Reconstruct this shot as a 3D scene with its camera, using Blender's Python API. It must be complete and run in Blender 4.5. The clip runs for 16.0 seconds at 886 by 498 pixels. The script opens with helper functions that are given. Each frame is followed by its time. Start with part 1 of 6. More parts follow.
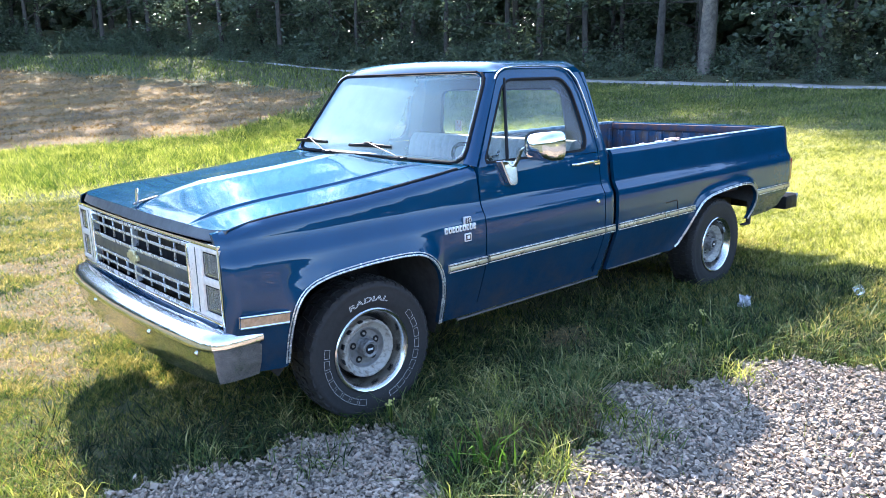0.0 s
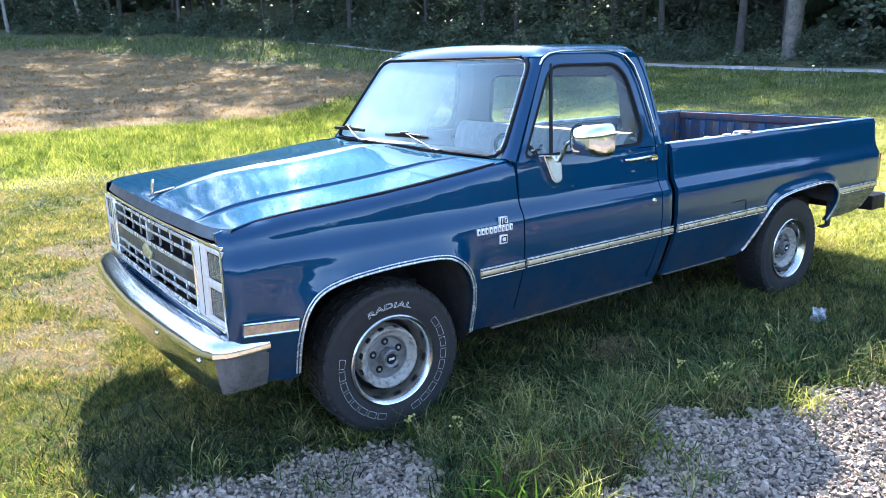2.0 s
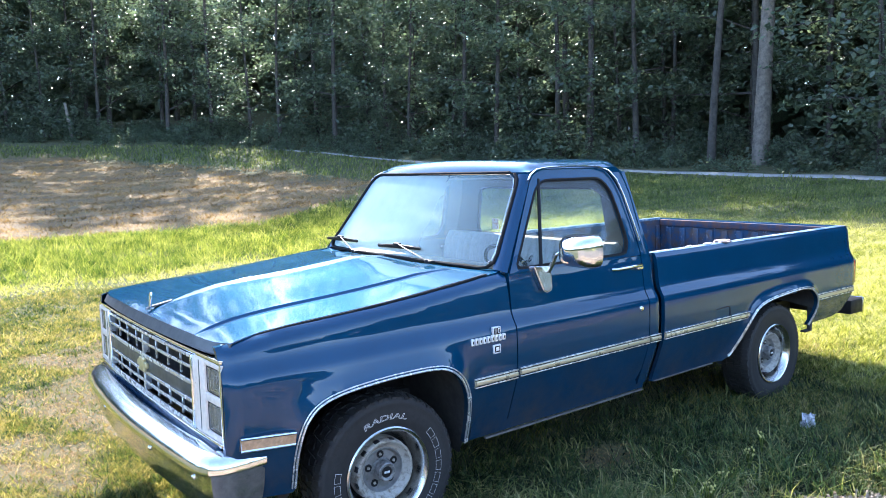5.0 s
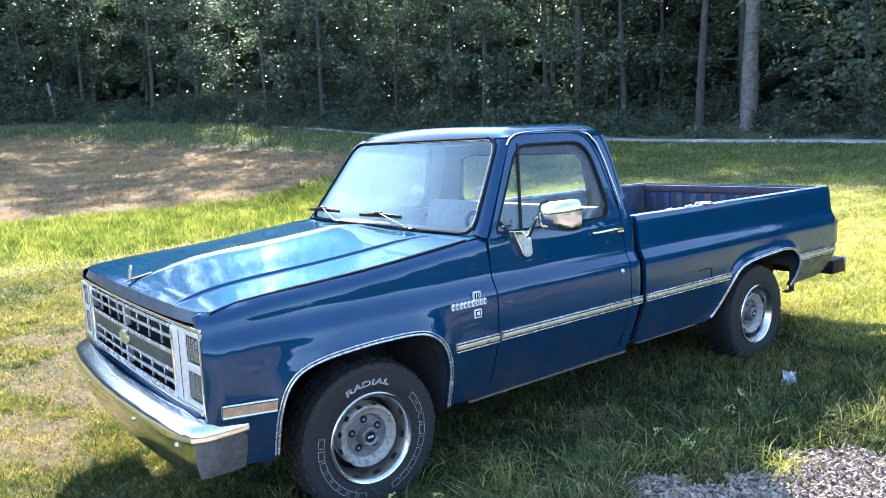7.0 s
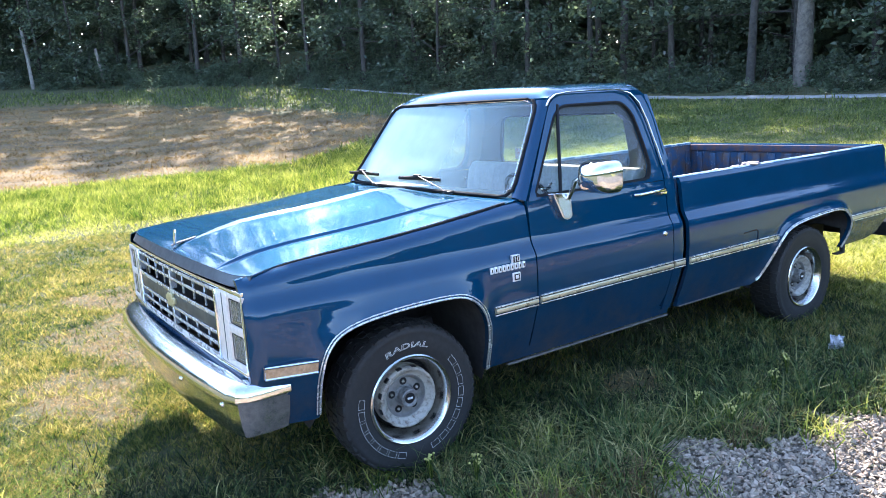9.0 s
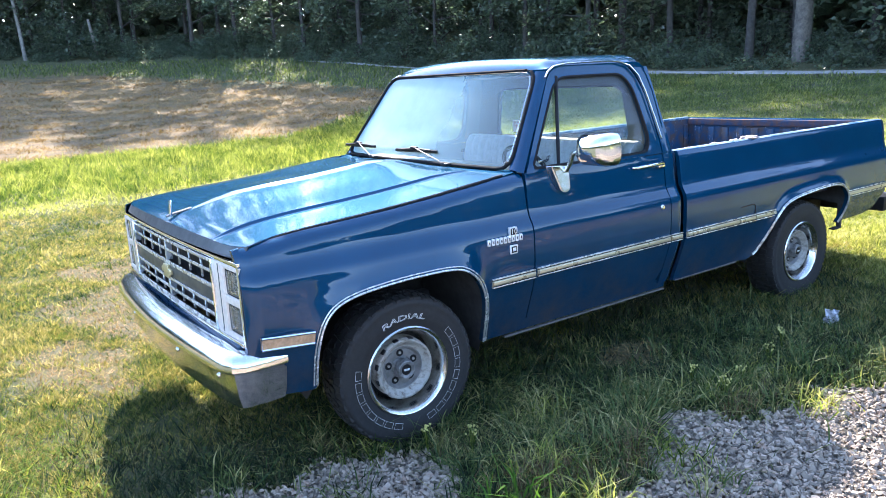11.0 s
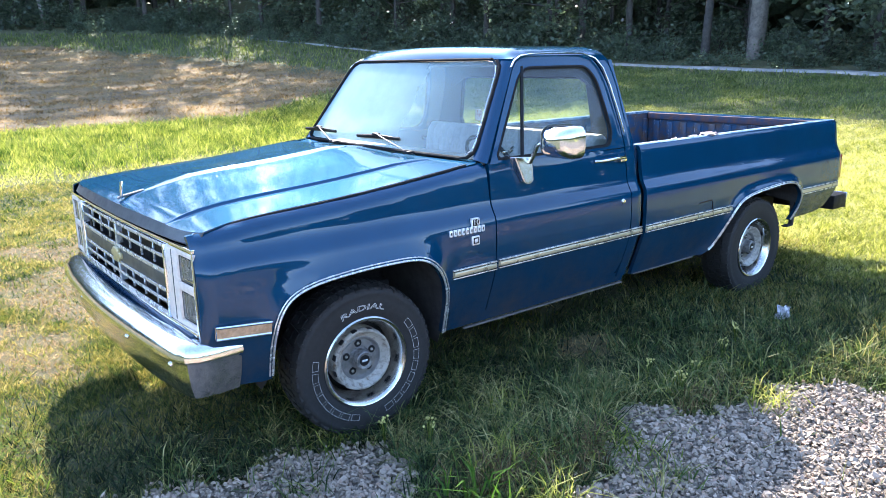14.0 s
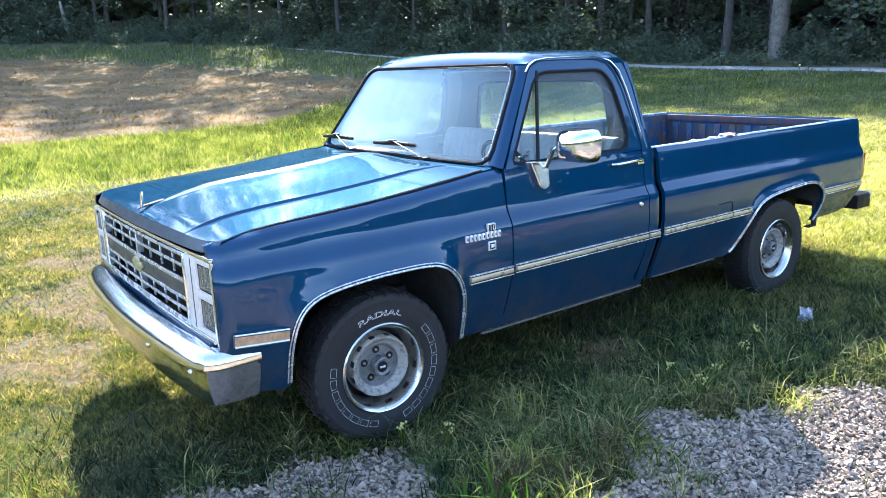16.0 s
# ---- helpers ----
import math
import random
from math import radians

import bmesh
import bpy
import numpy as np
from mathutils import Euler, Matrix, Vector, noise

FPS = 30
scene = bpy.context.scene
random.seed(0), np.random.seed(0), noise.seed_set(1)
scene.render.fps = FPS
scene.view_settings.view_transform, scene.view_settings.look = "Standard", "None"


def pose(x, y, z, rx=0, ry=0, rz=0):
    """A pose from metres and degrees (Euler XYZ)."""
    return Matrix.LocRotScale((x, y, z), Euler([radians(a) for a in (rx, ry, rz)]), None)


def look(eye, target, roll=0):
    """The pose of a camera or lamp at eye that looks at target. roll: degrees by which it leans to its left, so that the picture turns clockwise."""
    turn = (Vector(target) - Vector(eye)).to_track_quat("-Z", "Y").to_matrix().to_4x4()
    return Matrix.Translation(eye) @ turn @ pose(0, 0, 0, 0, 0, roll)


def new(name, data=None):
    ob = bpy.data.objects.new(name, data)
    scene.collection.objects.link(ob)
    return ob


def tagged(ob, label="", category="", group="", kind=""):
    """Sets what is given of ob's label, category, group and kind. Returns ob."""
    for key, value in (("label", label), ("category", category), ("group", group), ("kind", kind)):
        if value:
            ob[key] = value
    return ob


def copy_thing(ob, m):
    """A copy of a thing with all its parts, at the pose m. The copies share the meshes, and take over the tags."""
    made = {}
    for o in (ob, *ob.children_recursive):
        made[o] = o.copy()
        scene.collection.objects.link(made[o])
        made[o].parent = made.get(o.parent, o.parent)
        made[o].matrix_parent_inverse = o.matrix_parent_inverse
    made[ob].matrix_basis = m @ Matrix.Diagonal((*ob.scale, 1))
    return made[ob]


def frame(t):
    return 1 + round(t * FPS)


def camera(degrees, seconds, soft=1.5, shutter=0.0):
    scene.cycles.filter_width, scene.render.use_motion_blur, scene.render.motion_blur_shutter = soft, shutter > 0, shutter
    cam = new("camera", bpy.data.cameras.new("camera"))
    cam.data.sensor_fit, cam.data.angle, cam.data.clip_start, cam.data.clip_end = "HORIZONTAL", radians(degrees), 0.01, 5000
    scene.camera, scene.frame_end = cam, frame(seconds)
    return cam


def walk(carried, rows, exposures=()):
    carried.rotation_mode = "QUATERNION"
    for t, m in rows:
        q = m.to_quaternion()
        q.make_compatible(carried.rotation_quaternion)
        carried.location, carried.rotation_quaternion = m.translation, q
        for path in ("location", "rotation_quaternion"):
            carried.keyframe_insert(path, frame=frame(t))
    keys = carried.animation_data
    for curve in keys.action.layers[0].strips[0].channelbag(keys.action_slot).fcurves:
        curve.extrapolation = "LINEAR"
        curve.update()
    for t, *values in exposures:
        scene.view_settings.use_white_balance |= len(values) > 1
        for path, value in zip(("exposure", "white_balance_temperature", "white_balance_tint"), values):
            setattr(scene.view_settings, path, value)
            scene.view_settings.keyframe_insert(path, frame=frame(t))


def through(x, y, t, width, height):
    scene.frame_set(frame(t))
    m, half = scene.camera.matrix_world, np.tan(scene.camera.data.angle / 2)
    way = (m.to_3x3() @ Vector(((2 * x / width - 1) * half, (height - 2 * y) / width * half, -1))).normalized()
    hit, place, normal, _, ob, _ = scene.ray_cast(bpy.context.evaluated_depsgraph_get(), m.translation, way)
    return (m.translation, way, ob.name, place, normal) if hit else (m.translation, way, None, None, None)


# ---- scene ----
cam = camera(61.0, 16.0, soft=0.8)

PATH = [
    (0, (-2.095, -2.905, 1.674), (-0.809, -1.437, 1.24), -1.4),
    (0.5, (-2.078, -2.894, 1.696), (-0.804, -1.417, 1.253), -2.2),
    (1, (-2.036, -2.876, 1.684), (-0.804, -1.37, 1.222), -2.6),
    (1.5, (-1.894, -2.805, 1.675), (-0.728, -1.252, 1.196), -2.2),
    (2, (-1.726, -2.756, 1.686), (-0.589, -1.18, 1.213), -1.1),
    (2.5, (-1.69, -2.773, 1.71), (-0.533, -1.202, 1.27), -0.4),
    (3, (-1.737, -2.762, 1.722), (-0.531, -1.22, 1.315), 0.1),
    (3.5, (-1.782, -2.763, 1.746), (-0.585, -1.199, 1.396), 0.0),
    (4, (-1.803, -2.766, 1.757), (-0.635, -1.167, 1.474), -0.1),
    (4.5, (-1.816, -2.773, 1.761), (-0.649, -1.166, 1.528), -0.5),
    (5, (-1.816, -2.778, 1.745), (-0.609, -1.197, 1.537), -1.2),
    (5.2, (-1.812, -2.78, 1.742), (-0.584, -1.215, 1.533), -1.4),
    (7.3, (-1.771, -2.829, 1.701), (-0.5737, -1.2539, 1.4092), -2.9),
    (7.5, (-1.772, -2.827, 1.707), (-0.5977, -1.2359, 1.4072), -3.1),
    (8, (-1.76, -2.831, 1.704), (-0.6217, -1.218, 1.3872), -3.8),
    (8.5, (-1.744, -2.832, 1.701), (-0.6188, -1.2151, 1.3572), -3.9),
    (9, (-1.749, -2.835, 1.712), (-0.6388, -1.2142, 1.3393), -3.2),
    (11.5, (-1.751, -2.815, 1.692), (-0.637, -1.2144, 1.2474), -3.0),
    (12, (-1.745, -2.803, 1.696), (-0.62, -1.2124, 1.2444), -3.1),
    (12.5, (-1.742, -2.789, 1.695), (-0.579, -1.2254, 1.2434), -2.9),
    (13, (-1.726, -2.778, 1.682), (-0.5161, -1.2504, 1.2334), -2.1),
    (13.5, (-1.737, -2.768, 1.685), (-0.5081, -1.2574, 1.2294), -1.3),
    (14, (-1.742, -2.762, 1.705), (-0.5431, -1.2335, 1.2265), -0.8),
    (14.5, (-1.744, -2.757, 1.691), (-0.5911, -1.1955, 1.2075), -1.0),
    (15, (-1.746, -2.769, 1.701), (-0.6301, -1.1825, 1.2145), -1.3),
    (15.5, (-1.737, -2.793, 1.708), (-0.615, -1.2045, 1.2424), -1.6),
    (16, (-1.725, -2.782, 1.712), (-0.5701, -1.2164, 1.2464), -1.9),
]
walk(cam, [(t, look(eye, target, roll)) for t, eye, target, roll in PATH], exposures=[(0, 2.72, 6180, 15), (16, 2.72, 6180, 15)])

# ---------------- world, sun ----------------
SUN_WAY = Vector((0.49, 1.09, 1.0)).normalized()      # towards the sun
world = bpy.data.worlds.new("world")
scene.world = world
world.use_nodes = True
wn = world.node_tree
for n_ in list(wn.nodes):
    wn.nodes.remove(n_)
sky = wn.nodes.new("ShaderNodeTexSky")
sky.sky_type = "NISHITA"
sky.sun_disc = False
sky.sun_elevation = math.asin(SUN_WAY.z)
sky.sun_rotation = math.atan2(SUN_WAY.x, SUN_WAY.y)
sky.air_density, sky.dust_density, sky.ozone_density = 1.0, 0.4, 2.0
bg = wn.nodes.new("ShaderNodeBackground")
bg.inputs["Strength"].default_value = 0.15
wout = wn.nodes.new("ShaderNodeOutputWorld")
wn.links.new(sky.outputs[0], bg.inputs[0])
wn.links.new(bg.outputs[0], wout.inputs[0])

sun_data = bpy.data.lights.new("sun", "SUN")
sun_data.energy, sun_data.angle, sun_data.color = 3.2, radians(0.55), (1.0, 0.94, 0.82)
sun = new("sun", sun_data)
sun.matrix_world = look(Vector((0, 0, 40)) + SUN_WAY * 60, (0, 0, 40))

W = 2.02            # width of the truck; its near flank lies at y = 0
RAKE, RIDE = 0.006, 0.003        # lean along its length, and height over the axles


# ---------------- ground shape ----------------
def smooth(a, b, v):
    t = np.clip((np.asarray(v, float) - a) / (b - a), 0, 1)
    return t * t * (3 - 2 * t)


def ground_z(x, y):
    x, y = np.asarray(x, float), np.asarray(y, float)
    up = np.clip(y - 3, 0, 36)
    rise = 0.0032 * up ** 2 + 0.05 * np.clip(y - 39, 0, 60)
    east = 0.165 * np.logaddexp(0, (np.clip(x, -50, 34) - 5) / 1.5)
    east = east * smooth(-9, -2, y)
    bank = 0.11 * smooth(-0.1, -0.95, y)
    bumps = 0.012 * np.sin(1.7 * x + 0.6 * y) * np.sin(1.3 * y - 0.4 * x) + 0.006 * np.sin(5.1 * x) * np.sin(4.3 * y + 1)
    return rise + east + bank + bumps


# gravel: a crushed-stone drive along the near flank, with a tongue of grass in it
GRAVEL = [(-30, -8), (-2.7, -1.3), (-1.5, -0.05), (-1.3, 0.17), (-1.03, 0.19), (-0.75, 0.04), (-0.34, 0.08), (-0.04, -0.17), (-0.08, -0.42), (-0.43, -0.9), (-0.62, -1.25), (-0.45, -1.45),
          (-0.16, -1.17), (0.08, -1.14), (0.28, -1.07), (0.6, -0.95), (0.86, -0.71), (1.04, -0.65), (1.12, -0.94), (1.4, -1.08), (1.69, -1.08), (1.95, -1.22),
          (2.08, -1.63), (2.5, -2.4), (4, -2.9), (9, -3.1), (40, -3.6), (40, -20), (-30, -14)]
# a hayed, straw-coloured stretch of the field
STRAW = [(-30, 16), (1.2, 14.9), (3.5, 14.8), (5.7, 14.1), (6.5, 14.5), (9.8, 16.4), (11.4, 17.9), (10.2, 23.1), (7.7, 27.4), (4.6, 30.9), (-30, 33)]
# the pale lane before the woods, and the edge of the woods
LANE = [(-30, 37.2), (-10, 36.6), (0, 35.2), (6.5, 33.2), (10.2, 31.0), (12.3, 28.4), (13.6, 25.4), (14.4, 22.3), (15.6, 17.8), (16.6, 14.0), (17.1, 11.9), (17.25, 9.1), (17.2, 5.9), (16.7, 3.5), (15.6, -1.0), (14.5, -8), (14, -30)]


def inside(poly, x, y):
    x, y = np.asarray(x, float), np.asarray(y, float)
    hit = np.zeros(x.shape, bool)
    for (x0, y0), (x1, y1) in zip(poly, poly[1:] + poly[:1]):
        cross = (y0 > y) != (y1 > y)
        with np.errstate(divide="ignore", invalid="ignore"):
            hit ^= cross & (x < (x1 - x0) * (y - y0) / (y1 - y0) + x0)
    return hit


def gravel_at(x, y):
    x, y = np.asarray(x, float), np.asarray(y, float)
    jx = 0.035 * np.sin(21 * y + 3 * x) + 0.02 * np.sin(53 * y)
    jy = 0.04 * np.sin(17 * x + 5 * y) + 0.025 * np.sin(47 * x + 1)
    return inside(GRAVEL, x + jx, y + jy).astype(float)


# ---------------- materials ----------------
class Mat:
    """A small wrapper to write node materials briefly."""

    def __init__(self, name):
        self.m = bpy.data.materials.new(name)
        self.m.use_nodes = True
        self.t = self.m.node_tree
        self.b = self.t.nodes["Principled BSDF"]
        self.out = self.t.nodes["Material Output"]

    def node(self, kind, **kw):
        n = self.t.nodes.new("ShaderNode" + kind)
        for k, v in kw.items():
            if k in n.inputs:
                n.inputs[k].default_value = v
        return n

    def set(self, **kw):
        for k, v in kw.items():
            self.b.inputs[k.replace("_", " ")].default_value = (*v, 1) if isinstance(v, tuple) and len(v) == 3 else v
        return self

    def link(self, a, b):
        self.t.links.new(a, b)
        return self

    def coords(self, scale=1.0, kind="Object"):
        c = self.node("TexCoord")
        m = self.node("Mapping")
        m.inputs["Scale"].default_value = (scale,) * 3 if not isinstance(scale, tuple) else scale
        self.link(c.outputs[kind], m.inputs[0])
        return m.outputs[0]

    def noise(self, scale, detail=4, rough=0.6, kind="Object", stretch=(1, 1, 1)):
        n = self.node("TexNoise", Scale=scale, Detail=detail, Roughness=rough)
        self.link(self.coords(stretch, kind), n.inputs["Vector"])
        return n.outputs["Fac"]

    def ramp(self, fac, stops):
        r = self.node("ValToRGB")
        e = r.color_ramp.elements
        while len(e) < len(stops):
            e.new(0.5)
        for el, (p, c) in zip(e, stops):
            el.position, el.color = p, (*c, 1) if len(c) == 3 else c
        self.link(fac, r.inputs[0])
        return r.outputs["Color"]

    def mix(self, fac, a, b, blend="MIX"):
        n = self.t.nodes.new("ShaderNodeMix")
        n.data_type, n.blend_type = "RGBA", blend
        for src, sock in ((fac, n.inputs[0]), (a, n.inputs[6]), (b, n.inputs[7])):
            if isinstance(src, (int, float)):
                sock.default_value = src
            elif isinstance(src, tuple):
                sock.default_value = (*src, 1) if len(src) == 3 else src
            else:
                self.link(src, sock)
        return n.outputs[2]

    def val(self, fac, a, b, lo=0.0, hi=1.0):
        n = self.node("MapRange")
        n.inputs[1].default_value, n.inputs[2].default_value, n.inputs[3].default_value, n.inputs[4].default_value = lo, hi, a, b
        self.link(fac, n.inputs[0])
        return n.outputs[0]

    def color(self, sock):
        return self.link(sock, self.b.inputs["Base Color"])

    def rough(self, sock):
        return self.link(sock, self.b.inputs["Roughness"])

    def bump(self, sock, strength=0.3, dist=0.01):
        n = self.node("Bump", Strength=strength, Distance=dist)
        self.link(sock, n.inputs["Height"])
        self.link(n.outputs[0], self.b.inputs["Normal"])
        return self


def simple(name, base, rough=0.5, metal=0.0, scale=30.0, vary=0.25, bump=0.0, stretch=(1, 1, 1), coat=0.0):
    m = Mat(name).set(Roughness=rough, Metallic=metal, Coat_Weight=coat)
    f = m.noise(scale, 5, 0.65, stretch=stretch)
    dark = tuple(c * (1 - vary) for c in base)
    lite = tuple(min(1, c * (1 + vary)) for c in base)
    m.color(m.ramp(f, [(0.3, dark), (0.7, lite)]))
    m.rough(m.val(m.noise(scale * 0.3, 3), max(0.0, rough - 0.08), min(1, rough + 0.1), 0.3, 0.7))
    if bump:
        m.bump(f, bump, 0.004)
    return m


def paint():
    """Dark blue metallic base under a glossy clear coat with a little orange peel and old dents."""
    m = Mat("blue_metallic_paint").set(Metallic=0.20, Coat_Weight=1.0, Coat_IOR=1.47, Roughness=0.42, Specular_IOR_Level=0.0, Specular_Tint=(0.66, 0.82, 0.95))
    fleck = m.noise(900, 2, 0.5)
    fade = m.noise(2.2, 5, 0.6)
    base = m.mix(m.val(fade, 0, 1, 0.35, 0.7), (0.0008, 0.0275, 0.066), (0.0012, 0.036, 0.084))
    base = m.mix(m.val(fleck, 0, 0.5, 0.45, 0.75), base, (0.002, 0.068, 0.148))
    mottle = m.noise(5, 6, 0.7)
    sep = m.node("SeparateXYZ")
    m.link(m.coords(), sep.inputs[0])
    low = m.node("Math")                       # greyer tone towards the bottom of the panels
    low.operation = "MULTIPLY"
    m.link(m.val(sep.outputs[2], 0.85, 0.0, 0.36, 0.80), low.inputs[0]).link(m.val(mottle, 0.1, 1.0, 0.35, 0.7), low.inputs[1])
    m.color(m.mix(low.outputs[0], base, (0.055, 0.051, 0.048)))
    m.rough(m.val(m.noise(14, 5), 0.36, 0.46, 0.3, 0.7))
    geo = m.node("NewGeometry")                # the sun has dulled the coat on hood and roof
    up = m.node("SeparateXYZ")
    m.link(geo.outputs["Normal"], up.inputs[0])
    worn = m.node("Math")
    worn.operation = "ADD"
    m.link(m.val(mottle, 0.010, 0.040, 0.4, 0.75), worn.inputs[0]).link(m.val(up.outputs[2], 0.0, 0.05, 0.80, 0.96), worn.inputs[1])
    m.link(worn.outputs[0], m.b.inputs["Coat Roughness"])
    wave = m.noise(1.6, 2, 0.4)
    n = m.node("Bump", Strength=0.10, Distance=0.02)
    m.link(wave, n.inputs["Height"])
    peel = m.node("Bump", Strength=0.035, Distance=0.004)
    m.link(m.noise(9, 3, 0.5), peel.inputs["Height"]).link(n.outputs[0], peel.inputs["Normal"])
    m.link(peel.outputs[0], m.b.inputs["Coat Normal"])
    return m.m


def chrome(name="chrome", rough=0.06, base=(0.82, 0.83, 0.84), pit=0.35):
    m = Mat(name).set(Metallic=1.0)
    f = m.noise(60, 6, 0.7)
    m.color(m.ramp(f, [(0.3, tuple(c * 0.86 for c in base)), (0.6, base)]))
    m.rough(m.val(m.noise(25, 6, 0.75), rough, rough + pit * 0.4, 0.45, 0.8))
    m.bump(m.noise(7, 3), 0.06, 0.01)
    return m.m


def glass(name, tint=(0.86, 0.93, 0.9), rough=0.0, alpha=0.28, clear=None, film_tone=(0.74, 0.98, 0.92)):
    """Thin car glass: a clear coat of gloss over see-through tint."""
    m = Mat(name)
    tr = m.t.nodes.new("ShaderNodeBsdfTransparent")
    tr.inputs[0].default_value = (*tint, 1)
    gl = m.t.nodes.new("ShaderNodeBsdfGlossy")
    gl.inputs["Roughness"].default_value = rough
    gl.inputs["Color"].default_value = (1, 1, 1, 1)
    fr = m.t.nodes.new("ShaderNodeFresnel")
    fr.inputs["IOR"].default_value = 1.42
    mx = m.t.nodes.new("ShaderNodeMixShader")
    m.link(fr.outputs[0], mx.inputs[0]).link(tr.outputs[0], mx.inputs[1]).link(gl.outputs[0], mx.inputs[2])
    # dusty haze, with the sky's reflection put into the film's colour
    film = m.t.nodes.new("ShaderNodeBsdfDiffuse")
    film.inputs[0].default_value = (*film_tone, 1)
    mx2 = m.t.nodes.new("ShaderNodeMixShader")
    film_noise = m.noise(6, 6, 0.7)
    amount = m.val(film_noise, alpha * 0.86, alpha, 0.35, 0.75)
    if clear is not None:       # reflection put into the film fades towards the driver's side
        sep = m.node("SeparateXYZ")
        m.link(m.coords(), sep.inputs[0])
        eased = m.node("Math")
        eased.operation = "MULTIPLY"
        reach = m.node("MapRange")
        reach.interpolation_type = "SMOOTHSTEP"
        m.link(sep.outputs[1], reach.inputs[0])
        for k, v in enumerate((0.15, 1.15, clear, 1.0)):
            reach.inputs[k + 1].default_value = v
        m.link(amount, eased.inputs[0]).link(reach.outputs[0], eased.inputs[1])
        amount = eased.outputs[0]
    m.link(amount, mx2.inputs[0])
    m.link(mx.outputs[0], mx2.inputs[1]).link(film.outputs[0], mx2.inputs[2])
    m.link(mx2.outputs[0], m.out.inputs[0])
    return m.m


def tyre_rubber():
    m = Mat("tyre_rubber").set(Roughness=0.72)
    f = m.noise(40, 6, 0.7)
    m.color(m.ramp(f, [(0.3, (0.0095, 0.0088, 0.0085)), (0.7, (0.019, 0.0172, 0.016))]))
    m.bump(f, 0.25, 0.003)
    return m.m


def two_tone(name, a, b, scale, rough, bump, dist, metal=0.0, lo=0.35, hi=0.65, detail=6):
    m = Mat(name).set(Roughness=rough, Metallic=metal)
    f = m.noise(scale, detail, 0.7)
    m.color(m.ramp(f, [(lo, a), (hi, b)]))
    if bump:
        m.bump(m.noise(scale * 3, 4), bump, dist)
    return m.m


PAINT = paint()
CHROME = chrome()
CHROME_OLD = chrome("worn_chrome", 0.10, (0.80, 0.80, 0.79), 0.5)
CHROME_BUMPER = chrome("dulled_bumper_chrome", 0.13, (0.80, 0.79, 0.77), 0.3)
ALLOY = chrome("polished_trim_ring", 0.22, (0.64, 0.63, 0.61), 0.10)
HUB_GREY = simple("grimy_hub_metal", (0.17, 0.165, 0.155), 0.45, 0.4, 40, 0.7, 0.1).m
HUB_PALE = simple("pale_hub_plate_paint", (0.17, 0.162, 0.15), 0.45, 0.2, 30, 0.3, 0.1).m
WHEEL_GREY = two_tone("rust_flecked_white_wheel", (0.34, 0.315, 0.27), (0.10, 0.07, 0.045), 30, 0.5, 0.1, 0.002, lo=0.46, hi=0.68)
RUBBER = simple("black_rubber", (0.016, 0.016, 0.017), 0.85, 0.0, 60, 0.4, 0.1).set(Specular_IOR_Level=0.12).m
TYRE = tyre_rubber()
WHITE_LETTER = simple("raised_white_lettering", (0.58, 0.56, 0.53), 0.7, 0, 90, 0.25).m
DARK = simple("dark_underbody", (0.022, 0.021, 0.02), 0.85, 0, 18, 0.5, 0.2).m
BLACK_PLASTIC = simple("black_plastic", (0.012, 0.012, 0.013), 0.5, 0, 60, 0.3).set(Specular_IOR_Level=0.2).m
WIPER_ARM = simple("dull_silver_wiper_arm", (0.085, 0.085, 0.09), 0.6, 0.0, 40, 0.2).set(Specular_IOR_Level=0.2).m
DASH_PALE = simple("pale_dash_cover", (0.46, 0.43, 0.36), 0.8, 0, 25, 0.2).m
GRILLE_GREY = simple("argent_grille_plastic", (0.60, 0.61, 0.62), 0.25, 0.6, 40, 0.12).m
BEZEL = simple("cream_headlamp_bezel", (0.74, 0.64, 0.55), 0.35, 0.05, 40, 0.12).m
GRILLE_BAND = simple("grey_grille_band", (0.045, 0.05, 0.052), 0.4, 0.0, 40, 0.2).m
GOLD = simple("gold_badge", (0.55, 0.48, 0.27), 0.35, 0.6, 60, 0.2).m
TRIM_EDGE = simple("bright_trim_edge", (0.60, 0.60, 0.57), 0.25, 0.6, 80, 0.12).m
BADGE_SILVER = simple("silver_badge", (0.75, 0.75, 0.74), 0.3, 0.3, 80, 0.1).m
AMBER = simple("faded_amber_lens", (0.46, 0.28, 0.16), 0.25, 0, 24, 0.35, coat=0.6).m
RED_LENS = simple("red_lens", (0.32, 0.02, 0.015), 0.2, 0, 50, 0.2, coat=1.0).m
LAMP_BOWL = chrome("headlamp_reflector", 0.08, (0.92, 0.92, 0.91), 0.1)
TRIM_CREAM = simple("brushed_side_moulding", (0.50, 0.44, 0.30), 0.30, 0.55, 50, 0.14, stretch=(0.1, 1, 3)).m
VINYL = simple("grey_vinyl", (0.030, 0.032, 0.035), 0.6, 0, 50, 0.2, 0.15).m
DASH = simple("dark_blue_dashboard", (0.05, 0.07, 0.10), 0.6, 0, 40, 0.2).m
SEAT_VINYL = simple("pale_grey_seat_vinyl", (0.34, 0.34, 0.35), 0.5, 0, 50, 0.2, 0.15).m
HEADLINER = simple("grey_headliner", (0.10, 0.11, 0.12), 0.9, 0, 70, 0.1).m
RUST = two_tone("rusty_bed_edge", (0.12, 0.05, 0.028), (0.012, 0.04, 0.09), 11, 0.85, 0.4, 0.004)


